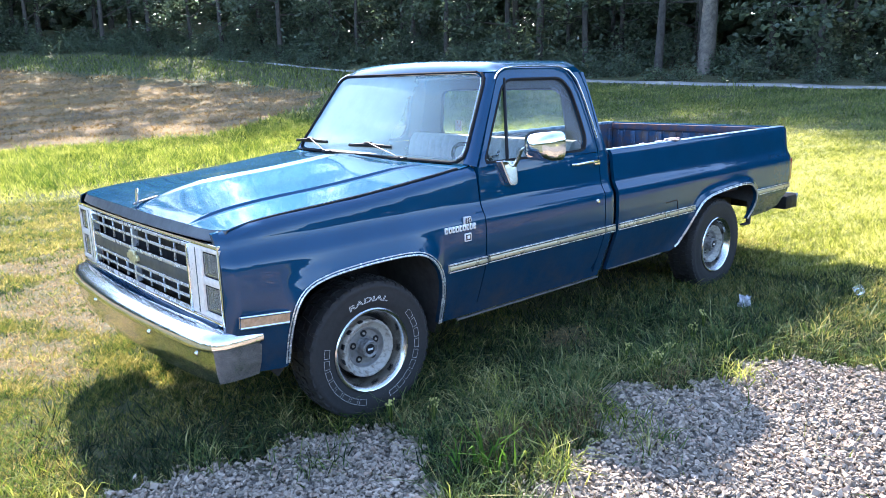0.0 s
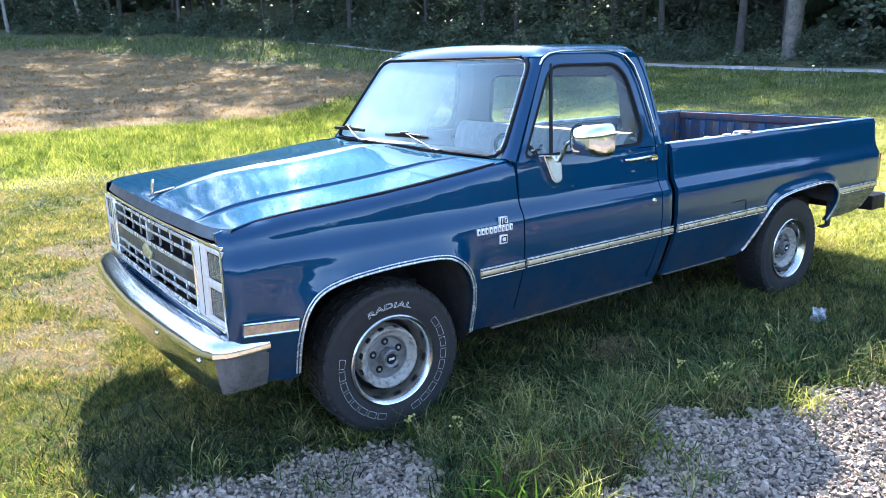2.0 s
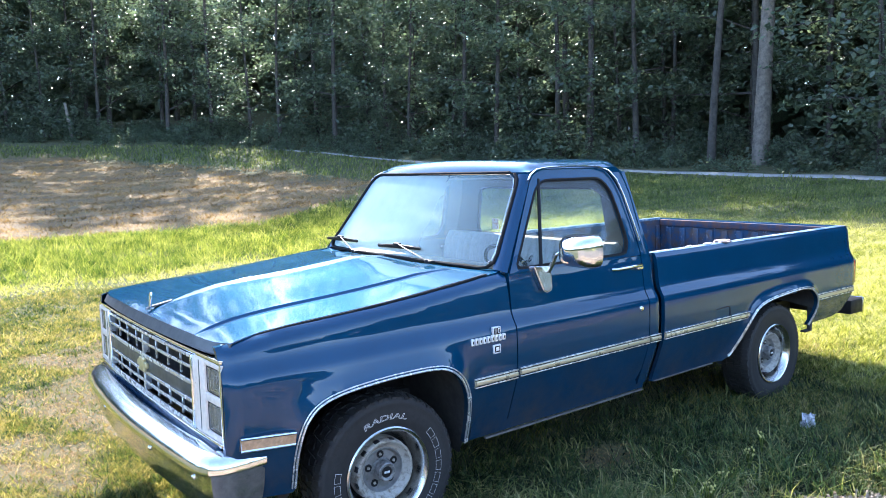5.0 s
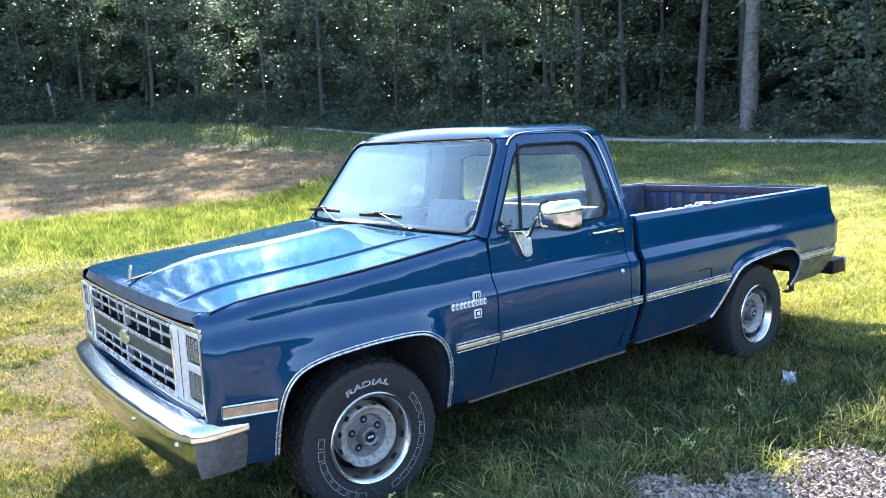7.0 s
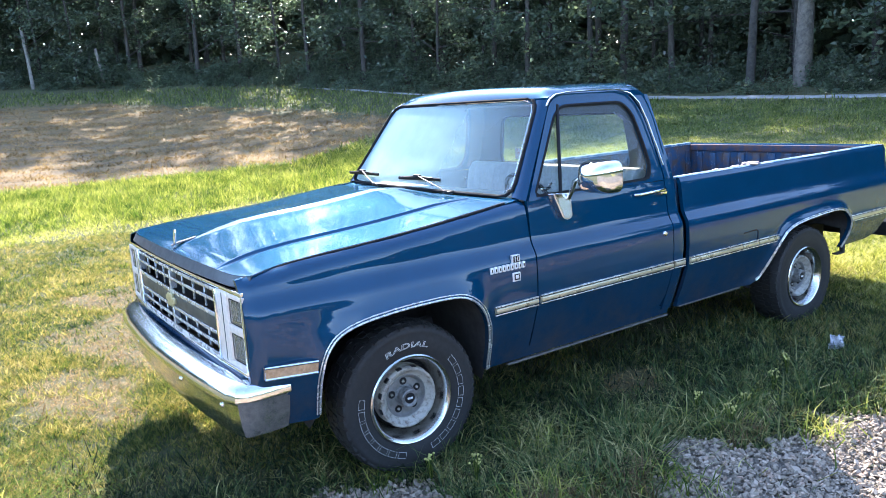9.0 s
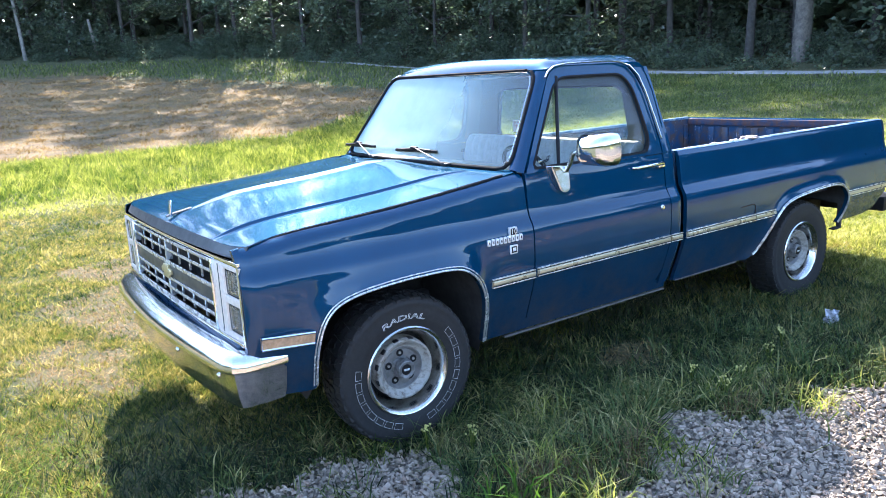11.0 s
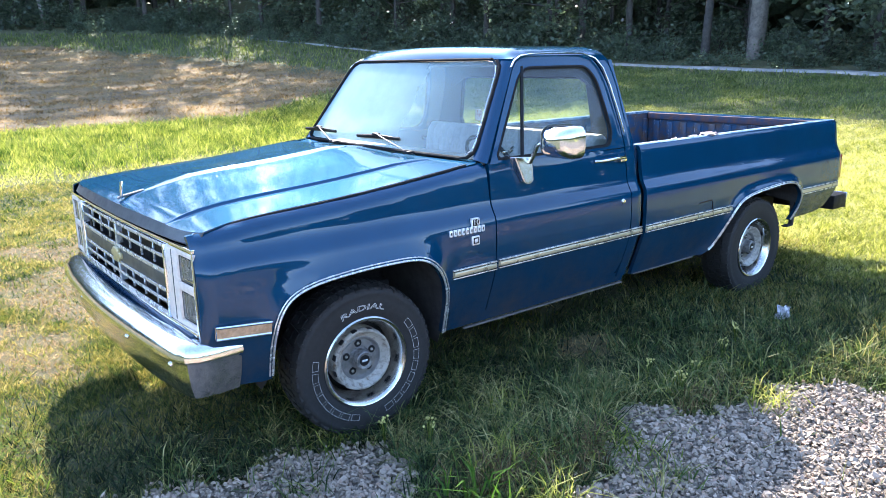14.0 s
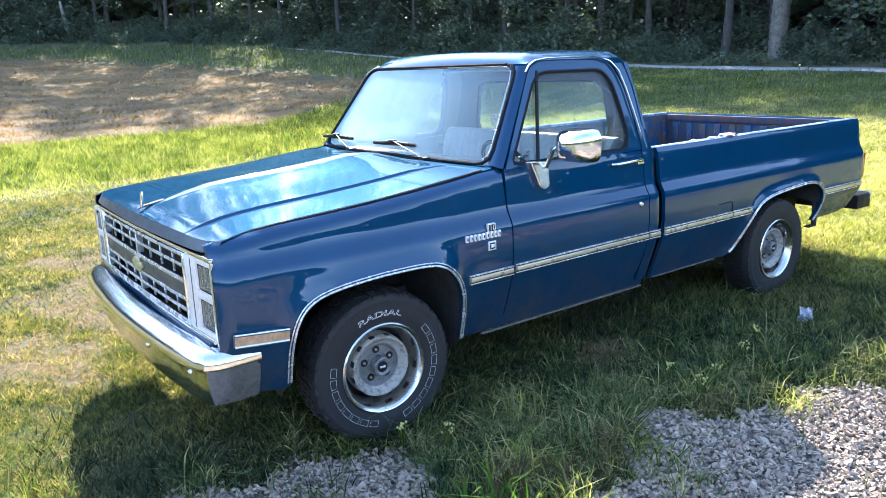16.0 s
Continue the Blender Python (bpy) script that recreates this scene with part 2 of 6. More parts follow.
def bed_paint():
    """Blue bed paint with rust stains and bare pale scratches."""
    m = Mat("scratched_blue_bed").set(Roughness=0.5)
    c = m.ramp(m.noise(9, 5, 0.65), [(0.42, (0.003, 0.044, 0.105)), (0.62, (0.075, 0.045, 0.035))])
    c = m.mix(m.val(m.noise(34, 6, 0.75, stretch=(1, 1, 0.35)), 0, 0.8, 0.60, 0.68), c, (0.26, 0.27, 0.31))
    m.color(c)
    m.bump(m.noise(40, 4), 0.2, 0.003)
    return m.m


BED_BLUE = bed_paint()
# scuffed rail, with the sky's reflection put into its pale tone
RAIL_PALE = two_tone("scuffed_sky_toned_rail", (0.03, 0.11, 0.20), (0.36, 0.42, 0.47), 13, 0.3, 0.2, 0.002, lo=0.42, hi=0.60)
GLASS = glass("windscreen_glass", (0.82, 0.90, 0.90), 0.0, 0.34, 0.16)
LAMP_GLASS = glass("headlamp_lens", (0.95, 0.95, 0.94), 0.02, 0.11, film_tone=(0.9, 0.86, 0.8))
SIDE_GLASS = glass("side_window_glass", (0.78, 0.87, 0.85), 0.0, 0.02)
MIRROR = Mat("mirror_glass").set(Metallic=1.0, Roughness=0.02, Base_Color=(0.9, 0.9, 0.9)).m


# ---------------- building helpers ----------------
def finish(bm, angle=38.0, normals=True):
    """Shaded mesh from a bmesh: smooth, with edges sharper than the angle kept."""
    if normals:
        bmesh.ops.recalc_face_normals(bm, faces=bm.faces)
    me = bpy.data.meshes.new("mesh")
    bm.to_mesh(me)
    bm.free()
    me.shade_smooth()
    me.set_sharp_from_angle(angle=radians(angle))
    return me


def part(name, bm, material, parent, label="", angle=38.0, normals=True):
    me = finish(bm, angle, normals) if isinstance(bm, bmesh.types.BMesh) else bm
    me.name = name
    me.materials.clear()
    me.materials.append(material)
    ob = new(name, me)
    if parent is not None:
        ob.parent = parent
    if label:
        ob["label"] = label
    return ob


def thing(name, label, category, group="", kind="", at=(0, 0, 0)):
    ob = new(name)
    ob.empty_display_size = 0.2
    ob.location = at
    return tagged(ob, label, category, group, kind)


def box(bm, x0, x1, y0, y1, z0, z1, bevel=0.0, seg=2):
    """Adds a box, its edges rounded by bevel, to bm."""
    c = bmesh.ops.create_cube(bm, size=1, matrix=Matrix.Translation(((x0 + x1) / 2, (y0 + y1) / 2, (z0 + z1) / 2)) @ Matrix.Diagonal((x1 - x0, y1 - y0, z1 - z0, 1)))
    if bevel:
        edges = list({e for v in c["verts"] for e in v.link_edges})
        bmesh.ops.bevel(bm, geom=edges, offset=bevel, segments=seg, affect="EDGES", profile=0.5, clamp_overlap=True)
    return bm


def boxed(*a, **k):
    return box(bmesh.new(), *a, **k)


def sweep(bm, path, ring, closed=False, cap=True):
    """Sweeps rings of points: ring(i) gives the loop of points at station i."""
    rows = [[bm.verts.new(p) for p in ring(i)] for i in range(len(path))]
    n = len(rows[0])
    pairs = list(zip(rows, rows[1:])) + ([(rows[-1], rows[0])] if closed else [])
    for a, b in pairs:
        for j in range(n):
            bm.faces.new((a[j], a[(j + 1) % n], b[(j + 1) % n], b[j]))
    if cap and not closed:
        bm.faces.new(rows[0][::-1])
        bm.faces.new(rows[-1])
    return bm


def tube(bm, path, radius, sides=8, closed=False, flat=None):
    """A round (or flattened) tube along points."""
    pts = [Vector(p) for p in path]
    n = len(pts)

    def ring(i):
        a = pts[(i - 1) % n] if closed or i else pts[0]
        b = pts[(i + 1) % n] if closed or i < n - 1 else pts[-1]
        d = (b - a).normalized()
        ref = Vector((0, 1, 0)) if abs(d.y) < 0.9 else Vector((0, 0, 1))
        u = d.cross(ref).normalized()
        v = u.cross(d).normalized()
        ru, rv = (radius, radius) if flat is None else flat
        return [pts[i] + u * ru * math.cos(k) + v * rv * math.sin(k) for k in (2 * math.pi * (j + 0.5) / sides for j in range(sides))]
    return sweep(bm, pts, ring, closed)


def lathe(bm, rings, sides=48, centre=(0, 0, 0)):
    """Turns (radius, y) about the y axis."""
    c = Vector(centre)
    rows = []
    for r, y in rings:
        rows.append([bm.verts.new(c + Vector((r * math.cos(a), y, r * math.sin(a)))) for a in (2 * math.pi * k / sides for k in range(sides))])
    for a, b in zip(rows, rows[1:]):
        for k in range(sides):
            bm.faces.new((a[k], a[(k + 1) % sides], b[(k + 1) % sides], b[k]))
    return rows


def grid(bm, us, vs, at):
    """A sheet of quads through at(u, v)."""
    rows = [[bm.verts.new(at(u, v)) for u in us] for v in vs]
    for a, b in zip(rows, rows[1:]):
        for j in range(len(us) - 1):
            bm.faces.new((a[j], a[j + 1], b[j + 1], b[j]))
    return rows


def thicken(bm, way):
    """Gives the open sheet in bm a return: its border is drawn along way."""
    border = [e for e in bm.edges if e.is_boundary]
    made = bmesh.ops.extrude_edge_only(bm, edges=border)["geom"]
    bmesh.ops.translate(bm, verts=[v for v in made if isinstance(v, bmesh.types.BMVert)], vec=way)
    return bm


def facing(bm, way):
    """Turns all faces of bm to look along way."""
    bm.normal_update()
    turned = [f for f in bm.faces if f.normal.dot(Vector(way)) < 0]
    if turned:
        bmesh.ops.reverse_faces(bm, faces=turned)
    return bm


def raked(bm):
    for v in bm.verts:
        v.co.z += RAKE * v.co.x + RIDE
        v.co.x += 0.03 * max(0.0, v.co.x - 2.0)        # the bed's true length
    return bm


def mirrored(bm):
    """The same for the far flank."""
    for v in bm.verts:
        v.co.y = W - v.co.y
    bmesh.ops.reverse_faces(bm, faces=bm.faces)
    return bm


def rounded(pts, r, seg=4):
    """A closed outline of 2D points with its corners rounded; r a number or one for each."""
    out = []
    n = len(pts)
    for i, p in enumerate(pts):
        ri = r[i] if isinstance(r, (list, tuple)) else r
        p, a, b = Vector(p), Vector(pts[i - 1]), Vector(pts[(i + 1) % n])
        if ri <= 0:
            out.append(tuple(p))
            continue
        ua, ub = (a - p), (b - p)
        ri_ = min(ri, ua.length * 0.45, ub.length * 0.45)
        s, e = p + ua.normalized() * ri_, p + ub.normalized() * ri_
        for k in range(seg + 1):
            t = k / seg
            out.append(tuple(s * (1 - t) ** 2 + p * 2 * t * (1 - t) + e * t * t))
    return out


def resample(pts, n):
    """A closed outline at n even steps of its length."""
    p = np.array(list(pts) + [pts[0]], float)
    d = np.r_[0, np.cumsum(np.linalg.norm(np.diff(p, axis=0), axis=1))]
    s = np.linspace(0, d[-1], n, endpoint=False)
    return [tuple(np.array([np.interp(v, d, p[:, k]) for k in range(p.shape[1])])) for v in s]


def line_dist(x, z, line):
    p = np.array([x, z])
    best = 9.0
    for a, b in zip(line, line[1:]):
        a, b = np.array(a), np.array(b)
        t = np.clip(np.dot(p - a, b - a) / max(np.dot(b - a, b - a), 1e-9), 0, 1)
        best = min(best, float(np.linalg.norm(p - a - t * (b - a))))
    return best


# ---------------- the pickup: shape of its flank ----------------
FLANK_Z = [0.30, 0.38, 0.44, 0.50, 0.57, 0.64, 0.69, 0.73, 0.80, 0.90, 0.925, 0.945, 0.965, 0.985, 1.01, 1.05, 1.10, 1.16, 1.21]
FLANK_Y = [0.12, 0.098, 0.079, 0.058, 0.034, 0.012, 0.003, 0.0, -0.003, 0.0, 0.003, 0.010, 0.022, 0.033, 0.042, 0.048, 0.054, 0.063, 0.074]
FRONT_ARCH = [(-0.468, 0.425), (-0.474, 0.55), (-0.466, 0.645), (-0.436, 0.722), (-0.376, 0.775), (-0.270, 0.804), (-0.10, 0.819), (0.05, 0.823),
              (0.19, 0.820), (0.285, 0.803), (0.362, 0.748), (0.410, 0.655), (0.438, 0.533), (0.452, 0.39)]
REAR_ARCH = [(2.70, 0.396), (2.785, 0.425), (2.850, 0.525), (2.905, 0.635), (2.965, 0.708), (3.05, 0.748), (3.20, 0.772), (3.42, 0.788), (3.60, 0.790),
             (3.71, 0.765), (3.785, 0.700), (3.805, 0.63), (3.795, 0.555), (3.765, 0.49)]


def spline(pts, per=4):
    """A smooth line through the points."""
    p = [Vector(q) for q in pts]
    p = [p[0] * 2 - p[1]] + p + [p[-1] * 2 - p[-2]]
    out = []
    for a, b, c_, d in zip(p, p[1:], p[2:], p[3:]):
        for k in range(per):
            t = k / per
            out.append(tuple(0.5 * ((2 * b) + (c_ - a) * t + (2 * a - 5 * b + 4 * c_ - d) * t * t + (3 * b - a - 3 * c_ + d) * t ** 3)))
    return out + [tuple(p[-2])]


FRONT_ARCH, REAR_ARCH = spline(FRONT_ARCH), spline(REAR_ARCH)


def flank_y(z):
    return float(np.interp(z, FLANK_Z, FLANK_Y))


FENDER_LINE = np.polyfit([-0.80, -0.76, -0.70, -0.41, -0.16, 0.14, 0.47, 0.66, 0.80], [1.054, 1.066, 1.079, 1.110, 1.128, 1.151, 1.187, 1.209, 1.222], 5)


def fender_top(x):
    return float(np.polyval(FENDER_LINE, min(max(x, -0.80), 0.80)))


def panel(outline, zs, xs, yfun, depth=0.025):
    """A pressed sheet: the outline in x and z, cut along zs and xs, and pushed to yfun(x, z)."""
    bm = bmesh.new()
    bm.faces.new([bm.verts.new((x, 0, z)) for x, z in outline])
    for z in zs:
        bmesh.ops.bisect_plane(bm, geom=bm.verts[:] + bm.edges[:] + bm.faces[:], plane_co=(0, 0, z), plane_no=(0, 0, 1))
    for x in xs:
        bmesh.ops.bisect_plane(bm, geom=bm.verts[:] + bm.edges[:] + bm.faces[:], plane_co=(x, 0, 0), plane_no=(1, 0, 0))
    for v in bm.verts:
        v.co.y = yfun(v.co.x, v.co.z)
    thicken(bm, (0, depth, 0))
    return raked(bm)


def flare(x, z, arch, wide=0.010, lip=0.05):
    d = line_dist(x, z, arch)
    return -0.028 * math.exp(-(d / lip) ** 2) - wide * math.exp(-(d / 0.12) ** 2)


def fender_y(x, z):
    y = flank_y(z) + flare(x, z, FRONT_ARCH)
    t = np.clip((z - (fender_top(x) - 0.055)) / 0.055, 0, 1)
    f = np.clip((-0.695 - x) / 0.07, 0, 1)
    y += (0.050 - 0.028 * f) * t ** 2.2
    return float(y + 0.036 * f ** 2)


def bed_y(x, z):
    y = flank_y(z) + flare(x, z, REAR_ARCH, 0.0, 0.038)
    t = np.clip((z - 1.165) / 0.035, 0, 1)
    y += 0.012 * t ** 2
    f = np.clip((x - 4.40) / 0.07, 0, 1)
    return float(y + 0.03 * f ** 2)


ZCUTS = [0.41, 0.44, 0.50, 0.57, 0.64, 0.69, 0.73, 0.80, 0.86, 0.90, 0.915, 0.93, 0.945, 0.96, 0.975, 0.99, 1.01, 1.03, 1.05, 1.075, 1.10, 1.12, 1.14, 1.16, 1.175, 1.19, 1.205]
truck = thing("pickup_truck", "blue metallic single-cab pickup truck with chrome trim parked on grass", "pickup truck")

# fenders
fender_out = ([(x, fender_top(x)) for x in (-0.765, -0.74, -0.70, -0.55, -0.41, -0.28, -0.16, 0.0, 0.14, 0.3, 0.47, 0.6, 0.70, 0.757)]
              + [(0.763, 1.05), (0.766, 0.95), (0.766, 0.395), (0.47, 0.385)] + FRONT_ARCH[::-1] + [(-0.475, 0.402), (-0.51, 0.394), (-0.68, 0.41), (-0.765, 0.55)])
for side in (0, 1):
    bm = panel(fender_out, ZCUTS, [-0.75, -0.735, -0.72, -0.70, -0.6, -0.55, -0.52, -0.49, -0.46, -0.43, -0.4, -0.37, -0.34, -0.3, -0.25, -0.2, -0.1, 0, 0.1, 0.2, 0.25, 0.3, 0.34, 0.38, 0.41, 0.44, 0.47, 0.5, 0.55, 0.6, 0.7], fender_y)
    fender = part("front_fender", mirrored(bm) if side else bm, PAINT, truck)
    # wheel-arch moulding, in two bright lines
    bm = bmesh.new()
    for off, r in ((0.006, 0.0055), (0.020, 0.0035)):
        line = []
        for i, (x, z) in enumerate(FRONT_ARCH):
            a = Vector(FRONT_ARCH[max(i - 1, 0)])
            b = Vector(FRONT_ARCH[min(i + 1, len(FRONT_ARCH) - 1)])
            d = (b - a).normalized()
            x2, z2 = x - d.y * off, z + d.x * off
            line.append((x2, fender_y(x, z) - 0.004, z2))
        line.append((0.452 + off, fender_y(0.45, 0.39), 0.385))
        tube(bm, line, r, 6)
    raked(bm)
    part("arch_moulding", mirrored(bm) if side else bm, TRIM_EDGE, fender, "chrome wheel arch moulding")
    # inner liner of the arch
    bm = bmesh.new()
    arc = [(-0.50, 0.35)] + [(x, z + 0.012) for x, z in FRONT_ARCH] + [(0.47, 0.32)]
    grid(bm, range(len(arc)), (0.035, 0.30, 0.55), lambda u, v: (arc[u][0], v if v > 0.1 else fender_y(*arc[u]) + 0.012, arc[u][1] + (0.02 if v > 0.1 else -0.008)))
    bm.faces.new([bm.verts.new((x, 0.55, z)) for x, z in arc])
    raked(bm)
    part("arch_liner", mirrored(bm) if side else bm, DARK, fender, "dark dusty inner wheel arch")


# hood
def hood_front(y):
    c = abs(y - W / 2) / 0.95
    return -0.752 - 0.042 * (1 - c ** 2) + 0.030 * max(0.0, (c - 0.80) / 0.15) ** 2


def hood_z(x, y):
    e = fender_top(x)
    c = abs(y - W / 2)
    back = x - hood_front(y)
    front = float(smooth(-0.02, 0.11, back))
    crown = 0.012 * smooth(0.644, 0.630, c) * front                       # the raised middle, with a step at its edge
    crown += 0.038 * (1 - (c / 0.95) ** 2) * (0.45 + 0.55 * smooth(-0.05, 0.5, back))
    crown += (0.012 * math.exp(-(c / 0.030) ** 2) + 0.016 * smooth(0.42, 0.0, c)) * smooth(0.06, 0.45, back)     # spine along the centre
    crown *= 1 - 0.55 * smooth(0.40, 0.64, x)
    return float(min(e, 1.202) + crown)


ys = sorted({round(v, 4) for v in [0.105, 0.115, 0.13, 0.16, 0.2, 0.26, 0.32] + list(np.linspace(0.360, 0.386, 9)) + [0.34, 0.41] + [0.5, 0.6, 0.7, 0.8, 0.88, 0.93, 0.945, 0.958, 0.968, 0.977, 0.985, 0.993, 1.001, 1.01]})
ys = ys + [round(W - v, 4) for v in ys[-2::-1]]
bm = bmesh.new()
us = [0, 0.006, 0.012, 0.020, 0.030, 0.045, 0.06, 0.08, 0.10, 0.13, 0.18, 0.26, 0.36, 0.48, 0.6, 0.72, 0.84, 0.93, 1.0]


def hood_at(y, u):
    x0, x1 = hood_front(y) + 0.016, 0.650 - 0.035 * (1 - (abs(y - W / 2) / 0.95) ** 2)
    x = x0 + (x1 - x0) * u
    wide = 1 + 0.033 * (1 - smooth(-0.74, -0.55, x))
    return (x, W / 2 + (y - W / 2) * wide, hood_z(x, y))


rows = grid(bm, ys, us, hood_at)
# the lip that turns down over the grille
low = [[Vector((hood_front(y) - dx, W / 2 + (y - W / 2) * 1.033, z)) for y in ys] for dx, z in ((0.006, 1.034), (-0.004, 1.024))]
lip = bmesh.new()
top = [lip.verts.new(v.co + Vector((0.0004, 0, -0.0012))) for v in rows[0]]
low = [[lip.verts.new(v) for v in q] for q in low]
for a, b in zip(low[::-1], low[-2::-1] + [top]):
    for j in range(len(ys) - 1):
        lip.faces.new((a[j], a[j + 1], b[j + 1], b[j]))
thicken(bm, (0, 0, -0.006))
thicken(lip, (0.006, 0, 0))
hood = part("hood", raked(bm), PAINT, truck, angle=30)
# shade on the hood's front face put in as dark grey
part("hood_lip", raked(lip), GRILLE_BAND, hood, "front lip of the hood, its shade put in as dark grey")

# dark gap between hood and fenders
for yy in (0.098, W - 0.098):
    bm = bmesh.new()
    tube(bm, [(x, yy + (0.004 + 0.05 * max(0, x - 0.5)) * (1 if yy < 1 else -1), min(fender_top(x), 1.208) - 0.005) for x in (-0.735, -0.69, -0.5, -0.41, -0.16, 0.14, 0.3, 0.47, 0.56, 0.62, 0.66)], 0.0075, 6)
    part("hood_seam", raked(bm), RUBBER, hood)

# cowl with its vents under the windscreen
bm = bmesh.new()
grid(bm, np.linspace(0.10, W - 0.10, 21), (0, 0.5, 1), lambda y, v: ((0.56 + 0.20 * v) - 0.05 * (1 - (abs(y - W / 2) / 0.95) ** 2) * (1 if v < 0.9 else 0.6), y, 1.188 + 0.028 * v))
cowl = part("cowl", raked(bm), PAINT, truck)
for k in range(16):
    y = 0.45 + k * 0.075
    part("vent_slot", raked(boxed(0.650, 0.680, y - 0.022, y + 0.022, 1.200, 1.208, 0.002, 1)), BLACK_PLASTIC, cowl)


# ---------------- cab ----------------
def upper_y(z):
    return 0.066 + 0.34 * (z - 1.2)


DOOR_X0, DOOR_X1 = 0.774, 1.846
door_out = [(DOOR_X0, 0.43), (DOOR_X1 - 0.03, 0.43), (DOOR_X1, 0.50), (DOOR_X1, 1.195), (DOOR_X0 + 0.005, 1.205), (DOOR_X0, 1.05)]
OPENING = rounded([(0.832, 1.218), (1.722, 1.218), (1.765, 1.29), (1.752, 1.45), (1.728, 1.60), (1.66, 1.672), (1.19, 1.672), (1.115, 1.63)], [0.03, 0.03, 0.05, 0.1, 0.08, 0.06, 0.05, 0.04])
FRAME_OUT = rounded([(0.785, 1.20), (1.846, 1.20), (1.842, 1.32), (1.815, 1.58), (1.745, 1.705), (1.645, 1.733), (1.215, 1.733), (1.105, 1.695)], [0, 0, 0.1, 0.15, 0.06, 0.05, 0.06, 0.04])


def ring_between(bm, outer, inner, yfun, n=72, lift=0.0, depth=0.03):
    o, i = resample(outer, n), resample(inner, n)
    # start both loops at the same corner
    k = min(range(n), key=lambda s: sum((Vector(o[j]) - Vector(i[(j + s) % n])).length for j in range(0, n, 3)))
    i = i[k:] + i[:k]
    vo = [bm.verts.new((x, yfun(z) + lift, z)) for x, z in o]
    vi = [bm.verts.new((x, yfun(z) + lift, z)) for x, z in i]
    for j in range(n):
        bm.faces.new((vo[j], vo[(j + 1) % n], vi[(j + 1) % n], vi[j]))
    thicken(bm, (0, depth, 0))
    return bm


def scaled(pts, grow):
    """The outline moved outwards by grow."""
    c = np.mean(np.array(pts), axis=0)
    out = []
    n = len(pts)
    for k in range(n):
        a, b = Vector(pts[k - 1]), Vector(pts[(k + 1) % n])
        d = (b - a).normalized()
        out.append((pts[k][0] + d.y * grow, pts[k][1] - d.x * grow))
    return out


for side in (0, 1):
    flip = mirrored if side else (lambda b: b)
    bm = panel(door_out, ZCUTS, [0.79, 0.9, 1.0, 1.1, 1.2, 1.3, 1.4, 1.5, 1.6, 1.7, 1.8, 1.83], lambda x, z: flank_y(z))
    door = part("door", flip(bm), PAINT, truck)
    part("window_frame", flip(raked(ring_between(bmesh.new(), FRAME_OUT, OPENING, upper_y))), PAINT, door)
    part("window_seal", flip(raked(ring_between(bmesh.new(), scaled(OPENING, 0.004), scaled(OPENING, -0.007), upper_y, lift=-0.003, depth=0.02))), RUBBER, door, "black rubber window seal")
    # panes: vent window before the post, drop glass behind it
    def pane(pts):
        b = bmesh.new()
        b.faces.new([b.verts.new((x, upper_y(z) + 0.014, z)) for x, z in pts])
        return facing(flip(raked(b)), (0, 1 if side else -1, 0))
    post0, post1 = 1.012, 1.150
    vent = [(0.836, 1.222), (post0, 1.222), (post1 - 0.008, 1.665), (1.115, 1.63)]
    drop = [(post0, 1.222), (1.722, 1.222), (1.765, 1.29), (1.752, 1.45), (1.728, 1.60), (1.66, 1.672), (1.19, 1.672), (post1, 1.668)]
    g1 = part("vent_window", pane(vent), SIDE_GLASS, door, "small clear vent window", normals=False)
    g2 = part("door_window", pane(drop), SIDE_GLASS, door, "clear side window", normals=False)
    g1.visible_shadow = g2.visible_shadow = False
    bm = bmesh.new()
    tube(bm, [(post0 + 0.006, upper_y(1.21) + 0.004, 1.21), (post1 + 0.006, upper_y(1.67) + 0.004, 1.675)], 0.010, 6)
    part("window_post", flip(raked(bm)), BLACK_PLASTIC, door)
    # latch of the vent window
    bm = bmesh.new()
    tube(bm, [(0.965, upper_y(1.25) + 0.020, 1.250), (0.980, upper_y(1.26) + 0.026, 1.262), (0.992, upper_y(1.27) + 0.024, 1.268)], 0.008, 8)
    box(bm, 0.905, 0.965, upper_y(1.25) + 0.018, upper_y(1.25) + 0.026, 1.240, 1.254, 0.003)
    part("vent_latch", flip(raked(bm)), CHROME, door, "chrome vent window latch")
    # lock and handle
    bm = bmesh.new()
    lathe(bm, [(0.0001, -0.010), (0.011, -0.009), (0.015, -0.004), (0.016, 0.004)], 20, (1.772, 0.0, 0.895))
    part("lock", flip(raked(bm)), CHROME, door, "chrome door lock")
    bm = bmesh.new()
    hy, hz = 0.058, 1.140
    tube(bm, [(1.575, hy - 0.004, hz), (1.59, hy - 0.030, hz + 0.002), (1.70, hy - 0.036, hz + 0.006), (1.80, hy - 0.034, hz + 0.010), (1.822, hy - 0.02, hz + 0.008)], 0.01, 8, flat=(0.009, 0.007))
    box(bm, 1.775, 1.83, hy - 0.028, hy + 0.004, hz - 0.020, hz + 0.006, 0.006)
    part("door_handle", flip(raked(bm)), CHROME, door, "chrome door handle")
    if side:
        continue
    # mirror on its bracket
    bm = bmesh.new()
    foot = [(0.918, 1.224), (1.072, 1.214), (1.062, 1.088), (1.020, 1.074), (0.980, 1.088)]
    a = [bm.verts.new((x, flank_y(z) - 0.002, z)) for x, z in foot]
    b = [bm.verts.new((0.998 + (x - 0.998) * 0.8, flank_y(z) - 0.036, z + 0.004)) for x, z in foot]
